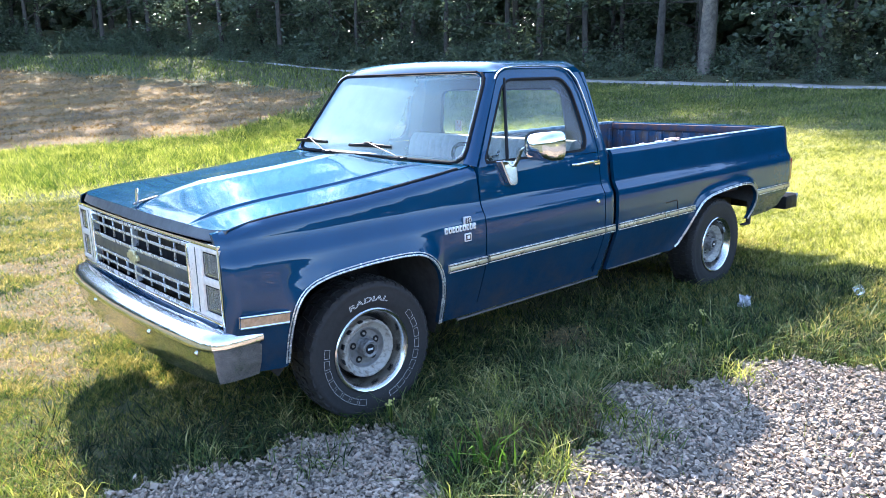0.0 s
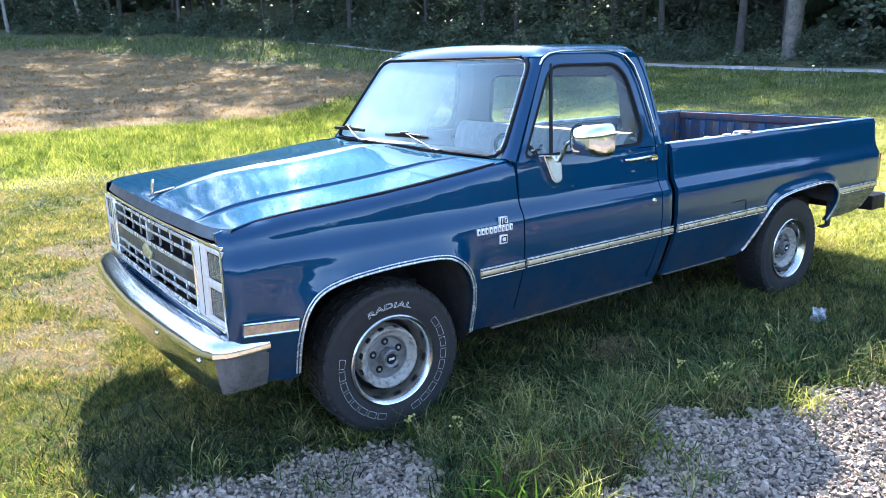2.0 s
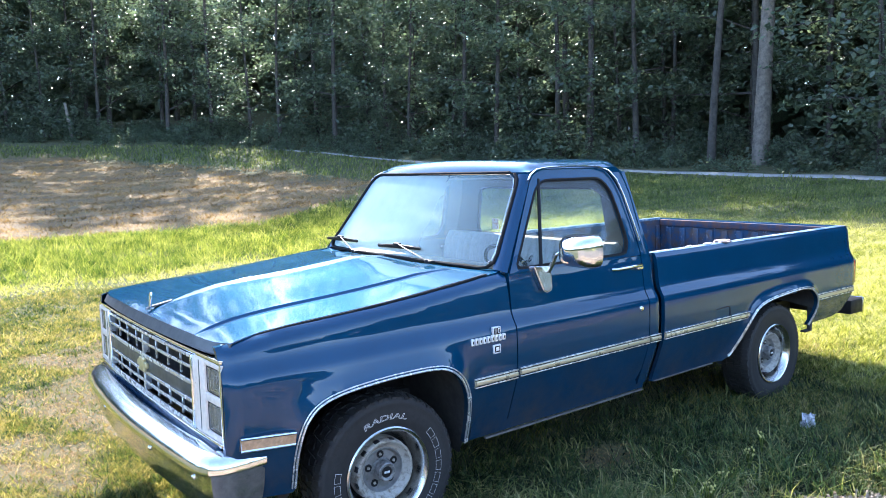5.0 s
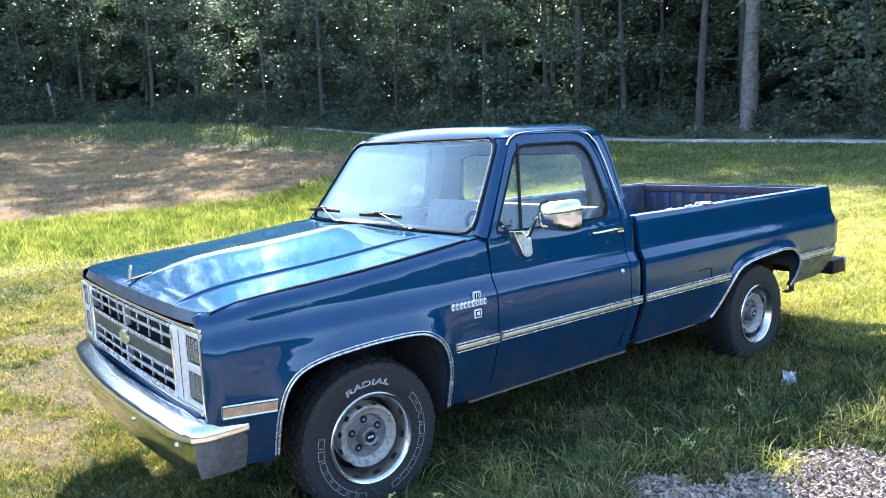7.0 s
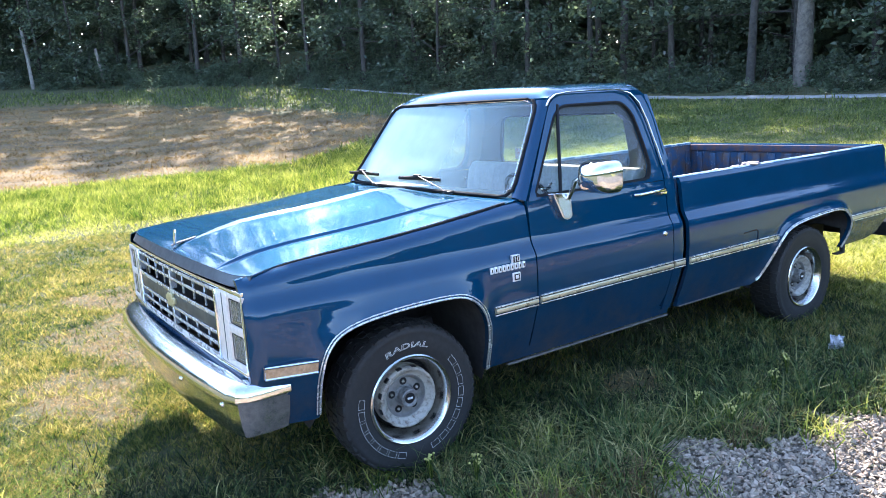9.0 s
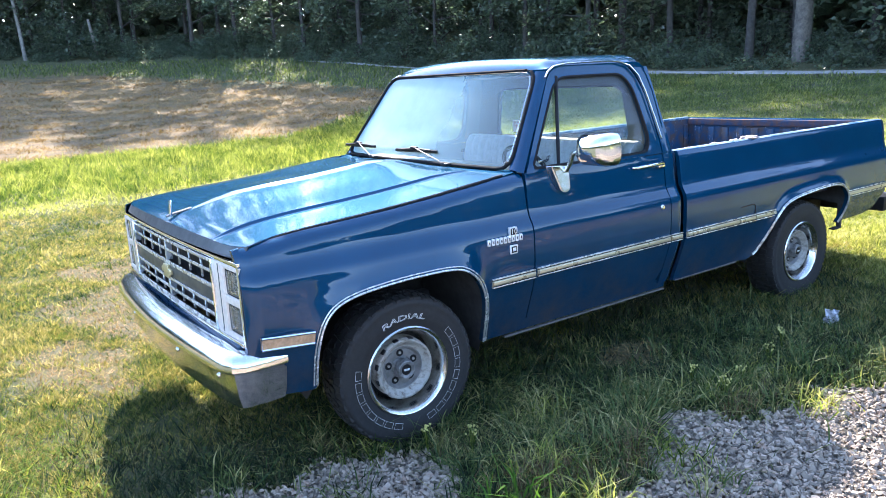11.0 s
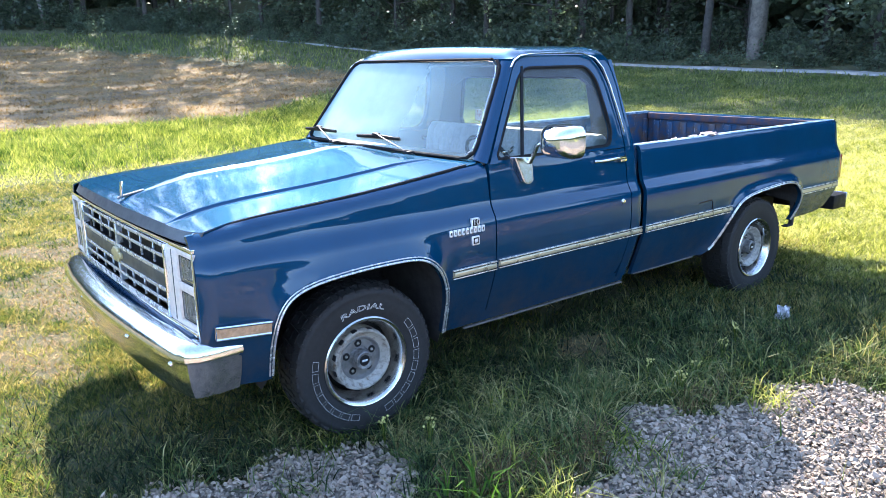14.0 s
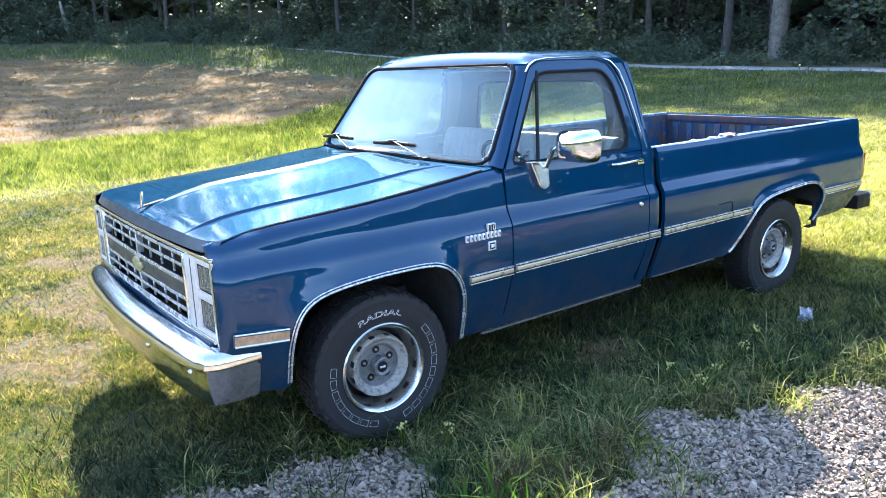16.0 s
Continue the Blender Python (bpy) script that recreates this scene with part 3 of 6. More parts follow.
    for j in range(5):
        bm.faces.new((a[j], a[(j + 1) % 5], b[(j + 1) % 5], b[j]))
    bm.faces.new(b)
    bmesh.ops.bevel(bm, geom=[e for e in bm.edges if not e.is_boundary], offset=0.006, segments=3, affect="EDGES", clamp_overlap=True)
    part("mirror_bracket", raked(bm), CHROME_BUMPER, door, "chrome mirror bracket")
    bm = bmesh.new()
    tube(bm, [(1.03, 0.03, 1.19), (1.03, 0.0, 1.235), (1.032, -0.018, 1.28), (1.038, -0.045, 1.295), (1.05, -0.09, 1.30)], 0.0125, 10)
    part("mirror_arm", raked(bm), CHROME, door)
    bm = bmesh.new()
    mx, my0, my1, mz0, mz1 = 1.090, -0.270, -0.035, 1.222, 1.392
    outl = [(my0, mz0), (my1, mz0), (my1, mz1), (my0, mz1)]
    rings = [(-0.114, 0.06), (-0.113, 0.20), (-0.109, 0.36), (-0.101, 0.53), (-0.088, 0.69), (-0.070, 0.83), (-0.047, 0.93), (-0.02, 0.985), (0.015, 1.0), (0.026, 1.0), (0.028, 0.95)]
    base = rounded(outl, 0.06, 6)
    cy, cz = (my0 + my1) / 2, (mz0 + mz1) / 2
    sweep(bm, rings, lambda i: [(mx + rings[i][0], cy + (y - cy) * rings[i][1], cz + (z - cz) * rings[i][1]) for y, z in base])
    head = part("mirror_head", raked(bm), CHROME, door, "rounded chrome mirror head", 60)
    bm = bmesh.new()
    bm.faces.new([bm.verts.new((mx + 0.0295, cy + (y - cy) * 0.92, cz + (z - cz) * 0.92)) for y, z in base])
    part("mirror_glass", raked(bm), MIRROR, head)

# lower cab corner behind the door, rocker and floor
for side in (0, 1):
    flip = mirrored if side else (lambda b: b)
    cab_out = [(1.854, 0.40), (1.966, 0.40), (1.966, 1.21), (1.854, 1.21)]
    part("cab_corner", flip(panel(cab_out, ZCUTS, [1.90, 1.935, 1.95, 1.958], lambda x, z: flank_y(z) + 0.03 * max(0.0, (x - 1.935) / 0.031) ** 2)), PAINT, truck)
    rock_out = [(0.478, 0.362), (1.932, 0.36), (1.932, 0.425), (0.478, 0.425)]
    part("rocker_panel", flip(panel(rock_out, [0.38, 0.40], [1.0, 1.4], lambda x, z: flank_y(z) + 0.012)), PAINT, truck)
    # upper rear pillar, from belt to roof
    bm = bmesh.new()
    zs = np.linspace(1.205, 1.70, 12)
    fx = lambda z: float(np.interp(z, [1.2, 1.32, 1.58, 1.66, 1.705], [1.850, 1.846, 1.82, 1.785, 1.75]))
    rx = lambda z: float(np.interp(z, [1.2, 1.55, 1.66, 1.705], [1.932, 1.935, 1.92, 1.90]))
    grid(bm, np.linspace(0, 1, 7), zs, lambda u, z: (fx(z) + (rx(z) - fx(z)) * u, upper_y(z) - 0.004 + 0.05 * max(0, u - 0.6) ** 2 / 0.16, z))
    thicken(bm, (0, 0.03, 0))
    part("rear_pillar", flip(raked(bm)), PAINT, truck)
    # windscreen pillar
    bm = bmesh.new()
    vs = np.linspace(0, 1, 9)

    def pil(u, v):
        outer = Vector((0.765 + 0.335 * v, upper_y(1.205 + 0.495 * v) - 0.004, 1.205 + 0.495 * v))
        inner = Vector((0.742 + 0.315 * v, 0.150 + 0.135 * v, 1.222 + 0.485 * v))
        p = outer.lerp(inner, u)
        bulge = 0.014 * math.sin(math.pi * u)
        return p + Vector((-0.8, -0.6, 0.2)) * bulge
    grid(bm, np.linspace(0, 1, 6), vs, pil)
    thicken(bm, (0.02, 0.02, 0))
    part("windscreen_pillar", flip(raked(bm)), PAINT, truck)
    # bright drip moulding over the door
    rail = [(1.058, 1.672), (1.090, 1.704), (1.14, 1.729), (1.23, 1.740), (1.45, 1.742), (1.64, 1.738), (1.732, 1.714), (1.785, 1.655), (1.812, 1.56), (1.835, 1.40), (1.846, 1.285)]
    bm = bmesh.new()
    tube(bm, [(x, upper_y(z) - 0.018, z) for x, z in rail], 0.005, 8, flat=(0.005, 0.008))
    part("drip_moulding", flip(raked(bm)), CHROME, truck, "chrome drip moulding")

# roof
bm = bmesh.new()


def roof_at(y, u):
    c = (y - W / 2) / (W / 2 - 0.245)
    front = 1.070 - 0.034 * (1 - c * c)
    x = front + (1.905 - front) * u + 0.03 * abs(c) ** 3 * (1 - 2 * u) * (1 if u < 0.5 else 0.4)
    edge = min(1.0, 1 - abs(c))
    z = 1.732 + 0.036 * (1 - (1 - min(edge / 0.16, 1)) ** 2.5) + 0.026 * (1 - c * c)
    dome = z - 1.716
    z -= dome * (1 - min(u / 0.16, 1)) ** 2.4 + 0.05 * (1 - min((1 - u) / 0.10, 1)) ** 2
    return (x, y, z)


cs = [-1, -0.99, -0.975, -0.95, -0.92, -0.88, -0.8, -0.65, -0.45, -0.2, 0]
ry = [W / 2 + c * (W / 2 - 0.245) for c in cs]
ry += [W - v for v in ry[-2::-1]]
grid(bm, ry, [0, 0.012, 0.025, 0.04, 0.06, 0.085, 0.115, 0.15, 0.2, 0.35, 0.5, 0.65, 0.8, 0.9, 0.94, 0.97, 0.985, 1], roof_at)
thicken(bm, (0, 0, -0.03))
part("roof", raked(bm), PAINT, truck)
part("headliner", raked(boxed(1.10, 1.86, 0.29, W - 0.29, 1.675, 1.69, 0.004, 1)), HEADLINER, truck, "grey cloth headliner")


# windscreen
def screen_at(y, v, lift=0.0):
    half = 0.865 - 0.135 * v
    c = (y - W / 2) / half
    bow = 0.035 * (1 - c * c)
    return (0.742 + 0.320 * v - bow - lift * 0.82, y, 1.224 + 0.487 * v + lift * 0.55)


def screen_outline(grow, n=90):
    real = [(W / 2 + sx * (0.865 - 0.135 * v + grow), v * 0.58 + (grow if v > 0.5 else -grow)) for sx, v in ((-1, 0.0), (1, 0.0), (1, 1.0), (-1, 1.0))]
    real = rounded(real, 0.085, 8)
    return [(y, t / 0.58) for y, t in resample(real, n)]


bm = bmesh.new()
rim_pts = screen_outline(-0.01)
rows = [[bm.verts.new(screen_at(W / 2 + (y - W / 2) * k, 0.5 + (v - 0.5) * k)) for y, v in rim_pts] for k in (1.0, 0.85, 0.65, 0.42, 0.2)]
n = len(rim_pts)
for a, b in zip(rows, rows[1:]):
    for j in range(n):
        bm.faces.new((a[j], a[(j + 1) % n], b[(j + 1) % n], b[j]))
bm.faces.new(rows[-1])
windscreen = part("windscreen", facing(raked(bm), (-1, 0, 0.6)), GLASS, truck, "hazy tinted windscreen", normals=False)
windscreen.visible_shadow = False
bm = bmesh.new()
tube(bm, [screen_at(y, v, 0.004) for y, v in screen_outline(0.004)], 0.010, 8, closed=True, flat=(0.010, 0.008))
part("windscreen_seal", raked(bm), RUBBER, windscreen, "black rubber windscreen seal")
bm = bmesh.new()
edge = screen_outline(-0.010)
k = next(j for j in range(len(edge)) if edge[j][1] < 0.02 and edge[j - 1][1] >= 0.02) if any(v < 0.02 for _, v in edge) else 0
edge = edge[k:] + edge[:k]
tube(bm, [screen_at(y, v, 0.010) for y, v in edge if v > 0.02 and y < 1.2], 0.0018, 6)
part("seal_strip", raked(bm), CHROME, windscreen, "thin bright strip in the seal")

# wipers
for base_y, tip_y, top_v in ((0.555, 1.02, 0.13), (1.345, 1.75, 0.13)):
    p0 = Vector((0.618, base_y, 1.234))
    p1 = Vector(screen_at(tip_y, top_v, 0.03))
    wiper_bm = bmesh.new()
    tube(wiper_bm, [p0, p0.lerp(p1, 0.15) + Vector((-0.01, 0, 0.012)), p0.lerp(p1, 0.6) + Vector((-0.008, 0, 0.006)), p1], 0.005, 6, flat=(0.005, 0.003))
    wiper = part("wiper", raked(wiper_bm), WIPER_ARM, truck, "windscreen wiper with silver arm and black blade")
    bm = bmesh.new()
    lathe(bm, [(0.0001, 0.0), (0.013, 0.0), (0.016, 0.006), (0.018, 0.02)], 16)
    for v in bm.verts:
        v.co = Vector((p0.x + v.co.x, p0.y + v.co.z, p0.z + 0.016 - v.co.y))
    box(bm, p0.x - 0.012, p0.x + 0.03, p0.y - 0.035, p0.y + 0.02, p0.z - 0.004, p0.z + 0.012, 0.006)
    part("wiper_pivot", raked(bm), BLACK_PLASTIC, wiper)
    bm = bmesh.new()
    a, b = Vector(screen_at(tip_y - 0.24, top_v - 0.02, 0.012)), Vector(screen_at(tip_y + 0.21, top_v - 0.035, 0.012))
    tube(bm, [a, a.lerp(b, 0.5), b], 0.008, 6, flat=(0.006, 0.010))
    q = a.lerp(b, 0.5) + Vector((-0.012, 0, 0.014))
    tube(bm, [a.lerp(b, 0.15) + Vector((-0.006, 0, 0.006)), q, a.lerp(b, 0.85) + Vector((-0.006, 0, 0.006))], 0.006, 6)
    box(bm, q.x - 0.012, q.x + 0.014, q.y - 0.03, q.y + 0.03, q.z - 0.008, q.z + 0.012, 0.005)
    part("wiper_blade", raked(bm), BLACK_PLASTIC, wiper)

# back wall of the cab with its window
bm = bmesh.new()
wall_o = rounded([(0.10, 0.40), (W - 0.10, 0.40), (W - 0.07, 1.21), (W - 0.25, 1.72), (0.25, 1.72), (0.07, 1.21)], 0.03)
wall_i = rounded([(0.36, 1.25), (W - 0.36, 1.25), (W - 0.42, 1.60), (0.42, 1.60)], 0.05, 5)
o, i = resample(wall_o, 60), resample(wall_i, 60)
k = min(range(60), key=lambda s: sum((Vector(o[j]) - Vector(i[(j + s) % 60])).length for j in range(0, 60, 3)))
i = i[k:] + i[:k]
vo = [bm.verts.new((1.934 - 0.05 * max(0, z - 1.25), y, z)) for y, z in o]
vi = [bm.verts.new((1.934 - 0.05 * max(0, z - 1.25), y, z)) for y, z in i]
for j in range(60):
    bm.faces.new((vo[j], vo[(j + 1) % 60], vi[(j + 1) % 60], vi[j]))
thicken(bm, (-0.03, 0, 0))
cab_back = part("cab_back", raked(bm), PAINT, truck)
bm = bmesh.new()
vo = [bm.verts.new((1.898 - 0.05 * max(0, z - 1.25), W / 2 + (y - W / 2) * 0.985, z)) for y, z in o]
vi = [bm.verts.new((1.898 - 0.05 * max(0, z - 1.25), y, z)) for y, z in i]
for j in range(60):
    bm.faces.new((vo[j], vo[(j + 1) % 60], vi[(j + 1) % 60], vi[j]))
part("cab_lining", raked(bm), VINYL, cab_back, "dark grey lining inside the cab")
for lin in (0.0, 1.0):
    bm = bmesh.new()
    grid(bm, np.linspace(1.225, 1.68, 8), (0.0, 1.0), lambda z, u: (float(np.interp(z, [1.2, 1.32, 1.58, 1.70], [1.775, 1.772, 1.748, 1.70])) + 0.13 * u, upper_y(z) + 0.034, z))
    part("pillar_lining", mirrored(raked(bm)) if lin else raked(bm), VINYL, cab_back)
bm = bmesh.new()
bm.faces.new([bm.verts.new((1.920 - 0.05 * max(0, z - 1.25), y, z)) for y, z in i])
rear_window = part("rear_window", facing(raked(bm), (-1, 0, 0)), SIDE_GLASS, cab_back, "clear rear window", normals=False)
rear_window.visible_shadow = False
bm = bmesh.new()
tube(bm, [(1.915 - 0.05 * max(0, z - 1.25), y, z) for y, z in i], 0.012, 6, closed=True)
part("window_seal", raked(bm), RUBBER, cab_back)

STICKER = two_tone("faded_sticker", (0.62, 0.55, 0.50), (0.48, 0.20, 0.14), 60, 0.6, 0.0, 0.001, lo=0.5, hi=0.6)
part("window_sticker", raked(boxed(1.896, 1.8975, 1.40, 1.47, 1.285, 1.365, 0.0005, 1)), STICKER, cab_back, "faded pink and white sticker")

# inside the cab
part("cab_floor", raked(boxed(0.70, 1.93, 0.12, W - 0.12, 0.45, 0.50)), DARK, truck)
part("firewall", raked(boxed(0.60, 0.66, 0.12, W - 0.12, 0.42, 1.17)), DARK, truck)
bm = bmesh.new()
prof = [(0.72, 1.16), (0.80, 1.185), (0.98, 1.190), (1.03, 1.17), (1.04, 1.10), (1.02, 0.96), (0.92, 0.90), (0.72, 0.90)]
sweep(bm, (0.14, W - 0.14), lambda s: [(x, (0.14, W - 0.14)[s], z) for x, z in prof])
bmesh.ops.bevel(bm, geom=bm.edges[:], offset=0.012, segments=2, affect="EDGES", clamp_overlap=True)
dash = part("dashboard", raked(bm), DASH, truck, "dark blue dashboard")
# two paler layers over the dashboard's top
part("dash_cover", raked(boxed(0.735, 1.0, 0.16, W - 0.16, 1.186, 1.196, 0.004)), DASH_PALE, dash, "pale dashboard cover")
part("dash_pad", raked(boxed(0.76, 0.97, 0.30, 0.95, 1.1965, 1.205, 0.004)), BEZEL, dash, "pale pad on the dashboard")
bm = bmesh.new()
c0 = Vector((1.20, 0.52, 1.13))
tilt = Matrix.Rotation(radians(-32), 4, "Y")
ringp = [c0 + tilt @ Vector((0, 0.185 * math.cos(a), 0.185 * math.sin(a))) for a in (2 * math.pi * k / 28 for k in range(28))]
tube(bm, ringp, 0.013, 8, closed=True)
for a in (0.3, math.pi - 0.3, -math.pi / 2):
    tube(bm, [c0, c0 + tilt @ Vector((0, 0.18 * math.cos(a), 0.18 * math.sin(a)))], 0.012, 6)
tube(bm, [c0 + Vector((0.01, 0, 0)), c0 + Vector((-0.28, 0, -0.15))], 0.03, 10)
part("steering_wheel", raked(bm), BLACK_PLASTIC, truck, "black steering wheel")
seat = part("bench_seat", raked(boxed(1.30, 1.80, 0.20, W - 0.20, 0.66, 0.86, 0.05, 3)), SEAT_VINYL, truck, "grey vinyl bench seat with pleats")
bm = bmesh.new()
ridge = np.linspace(0.20, W - 0.20, 85)
prof = [(1.70, 0.80), (1.685, 0.95), (1.70, 1.12), (1.725, 1.22), (1.76, 1.265), (1.80, 1.27), (1.84, 1.24), (1.86, 1.0), (1.86, 0.80)]
sweep(bm, ridge, lambda s: [(x - (0.012 * abs(math.sin(s * math.pi / 4)) if k < 5 else 0), ridge[s], z) for k, (x, z) in enumerate(prof)])
part("seat_back", raked(bm), SEAT_VINYL, seat)


# ---------------- load bed ----------------
BED0, BED1 = 1.996, 4.462
bed_out = ([(BED0, 1.196), (BED0, 0.388)] + [(2.35, 0.388), (2.66, 0.395)] + REAR_ARCH + [(3.80, 0.475), (4.20, 0.487), (4.32, 0.52), (4.42, 0.66), (4.445, 0.72), (BED1, 0.80), (BED1, 1.03), (4.448, 1.06), (4.438, 1.196)])
for side in (0, 1):
    flip = mirrored if side else (lambda b: b)
    bm = panel(bed_out, ZCUTS + [0.47, 0.53, 0.60, 0.62, 0.66, 0.71, 0.75, 0.77, 0.785, 0.815, 0.83, 0.845], [2.69, 2.74, 2.78, 2.815, 2.845, 2.875, 2.905, 2.935, 2.975, 3.025, 3.675, 3.72, 3.785, 3.815, 3.85, 2.01, 2.2, 2.4, 2.6, 2.66, 2.72, 2.76, 2.8, 2.83, 2.86, 2.89, 2.92, 2.95, 3.0, 3.05, 3.1, 3.2, 3.3, 3.4, 3.5, 3.6, 3.65, 3.7, 3.74, 3.77, 3.8, 3.83, 3.87, 3.92, 4.0, 4.1, 4.2, 4.3, 4.38, 4.41, 4.43, 4.445], bed_y)
    bedside = part("bed_side", flip(bm), PAINT, truck)
    bm = bmesh.new()
    box(bm, BED0 + 0.002, 4.43, 0.084, 0.150, 1.178, 1.200, 0.008)
    part("bed_rail", flip(raked(bm)), RAIL_PALE, bedside, "scuffed top of the bed rail, the sky's reflection put in as pale blue")
    bm = bmesh.new()
    box(bm, BED0 + 0.02, 4.41, 0.140, 0.155, 0.76, 1.180)
    for k in range(9):
        x = 2.16 + k * 0.27
        box(bm, x, x + 0.06, 0.152, 0.170, 0.78, 1.13, 0.008)
    part("bed_inner_wall", flip(raked(bm)), BED_BLUE, bedside, "scratched inner bed wall")
    bm = bmesh.new()
    for off, r in ((0.006, 0.0055), (0.018, 0.0035)):
        line = []
        arch = REAR_ARCH[3:]
        for i, (x, z) in enumerate(arch):
            a, b = Vector(arch[max(i - 1, 0)]), Vector(arch[min(i + 1, len(arch) - 1)])
            d = (b - a).normalized()
            line.append((x - d.y * off, bed_y(x, z) - 0.004, z + d.x * off))
        tube(bm, line, r, 6)
    part("arch_moulding", flip(raked(bm)), TRIM_EDGE, bedside, "chrome wheel arch moulding")
    bm = bmesh.new()
    arc = [(2.76, 0.36)] + [(x, z + 0.012) for x, z in REAR_ARCH[3:] if x < 3.6 or z > 0.60]     # open low down behind the wheel
    grid(bm, range(len(arc)), (0.03, 0.25, 0.42), lambda u, v: (arc[u][0], v if v > 0.1 else bed_y(*arc[u]) + 0.012, arc[u][1] + (0.02 if v > 0.1 else -0.008)))
    bm.faces.new([bm.verts.new((x, 0.42, z)) for x, z in arc + [(3.45, 0.58), (3.30, 0.36)]])
    part("arch_liner", flip(raked(bm)), DARK, bedside)
    # tail lamp that wraps the corner
    lamp = part("tail_lamp", flip(raked(boxed(4.425, 4.478, 0.012, 0.14, 0.735, 0.925, 0.008))), RED_LENS, truck, "red wrap-around tail lamp")
    bm = bmesh.new()
    tube(bm, [(4.424, 0.012, 0.735), (4.424, 0.010, 0.925), (4.474, 0.022, 0.925), (4.474, 0.022, 0.735)], 0.006, 6, closed=True)
    part("lamp_frame", flip(raked(bm)), CHROME, lamp)
# fuel flap, pressed into the near bed side
bm = bmesh.new()
y_ = flank_y(0.75) - 0.0015
tube(bm, [(2.535, y_, 0.782), (2.665, y_, 0.787), (2.682, y_, 0.775), (2.688, y_, 0.66)], 0.0035, 6)
part("fuel_flap_seam", raked(bm), RUBBER, truck)
part("bed_floor", raked(boxed(BED0 + 0.01, 4.42, 0.13, W - 0.13, 0.72, 0.765)), BED_BLUE, truck, "scratched blue and rusty bed floor")
bm = bmesh.new()
box(bm, BED0 + 0.002, BED0 + 0.035, 0.10, W - 0.10, 0.72, 1.19, 0.006)
part("bed_front_wall", raked(bm), BED_BLUE, truck)
bm = bmesh.new()
box(bm, 4.405, 4.455, 0.10, W - 0.10, 0.74, 1.198, 0.012)
tailgate = part("tailgate", raked(bm), PAINT, truck)
for k in range(11):
    y = 0.24 + k * 0.152
    part("tailgate_rib", raked(boxed(4.385, 4.407, y - 0.035, y + 0.035, 0.80, 1.11, 0.009)), BED_BLUE, tailgate, "scratched blue pressed rib")
part("tailgate_edge", raked(boxed(4.380, 4.408, 0.16, W - 0.16, 1.125, 1.185, 0.008)), RUST, tailgate, "rusty inner tailgate edge")
part("tailgate_skin", raked(boxed(4.398, 4.406, 0.16, W - 0.16, 0.77, 1.13)), BED_BLUE, tailgate, "scuffed inner tailgate")

# ---------------- side mouldings ----------------
MZ0, MZ1 = 0.674, 0.717
for side in (0, 1):
    flip = mirrored if side else (lambda b: b)
    for x0, x1 in ((0.478, 0.762), (0.788, 1.842), (1.858, 1.955), (2.000, 2.515), (2.52, 2.685), (2.69, 2.915), (3.822, 4.405)):
        y = flank_y(0.70)
        yy = min(y, fender_y(x0, 0.70)) if x0 < 0.6 else y
        strip = part("side_moulding", flip(raked(boxed(x0, x1, yy - 0.008, y + 0.006, MZ0, MZ1, 0.004))), TRIM_CREAM, truck, "cream and chrome side moulding")
        bm = bmesh.new()
        for z in (MZ0 + 0.0065, MZ1 - 0.0065):
            box(bm, x0, x1, yy - 0.0095, yy - 0.004, z - 0.0022, z + 0.0022)
        part("dark_line", flip(raked(bm)), BLACK_PLASTIC, strip)
        part("moulding_crown", flip(raked(boxed(x0 + 0.002, x1 - 0.002, yy - 0.016, yy - 0.004, MZ0 + 0.0095, MZ1 - 0.0095, 0.0065, 4))), TRIM_CREAM, strip)
        bm = bmesh.new()
        for z in (MZ0 + 0.001, MZ1 - 0.001):
            box(bm, x0 - 0.001, x1 + 0.001, yy - 0.012, yy, z - 0.0033, z + 0.0033, 0.0015, 1)
        part("bright_edge", flip(raked(bm)), TRIM_EDGE, strip)

# dusty pinched seam along the bottom of cab and bed
SEAM = simple("dusty_seam", (0.11, 0.10, 0.09), 0.9, 0, 20, 0.4).m
for side in (0, 1):
    flip = mirrored if side else (lambda b: b)
    for x0, x1, z in ((0.64, 1.925, 0.356), (2.02, 2.64, 0.392)):
        part("sill_seam", flip(raked(boxed(x0, x1, flank_y(z) - 0.001, flank_y(z) + 0.016, z - 0.010, z - 0.002))), SEAM, truck, "dusty pinched seam under the sill")

# ---------------- badge on the near fender ----------------
badge = part("fender_badge", raked(boxed(0.603, 0.652, -0.008, 0.01, 0.915, 0.958, 0.003)), BADGE_SILVER, truck, "silver model badge")
part("badge_lower", raked(boxed(0.603, 0.652, -0.009, 0.006, 0.822, 0.868, 0.003)), BADGE_SILVER, badge)
part("badge_field", raked(boxed(0.610, 0.645, -0.0105, -0.006, 0.829, 0.861, 0.002)), BLACK_PLASTIC, badge)
part("badge_field", raked(boxed(0.6075, 0.6475, -0.0105, -0.006, 0.920, 0.953, 0.002)), BLACK_PLASTIC, badge)
part("badge_mark", raked(boxed(0.617, 0.638, -0.012, -0.009, 0.836, 0.855, 0.004)), BADGE_SILVER, badge)
for k in range(9):
    x = 0.462 + k * 0.0255
    z = 0.884
    bm = boxed(x, x + 0.019, -0.010, 0.004, z, z + 0.034, 0.004)
    part("badge_letter", raked(bm), BADGE_SILVER, badge)
for k in range(9):
    x = 0.462 + k * 0.0255
    z = 0.884
    part("badge_counter", raked(boxed(x + 0.006, x + 0.013, -0.0112, -0.006, z + 0.010, z + 0.024, 0.001, 1)), BLACK_PLASTIC, badge)


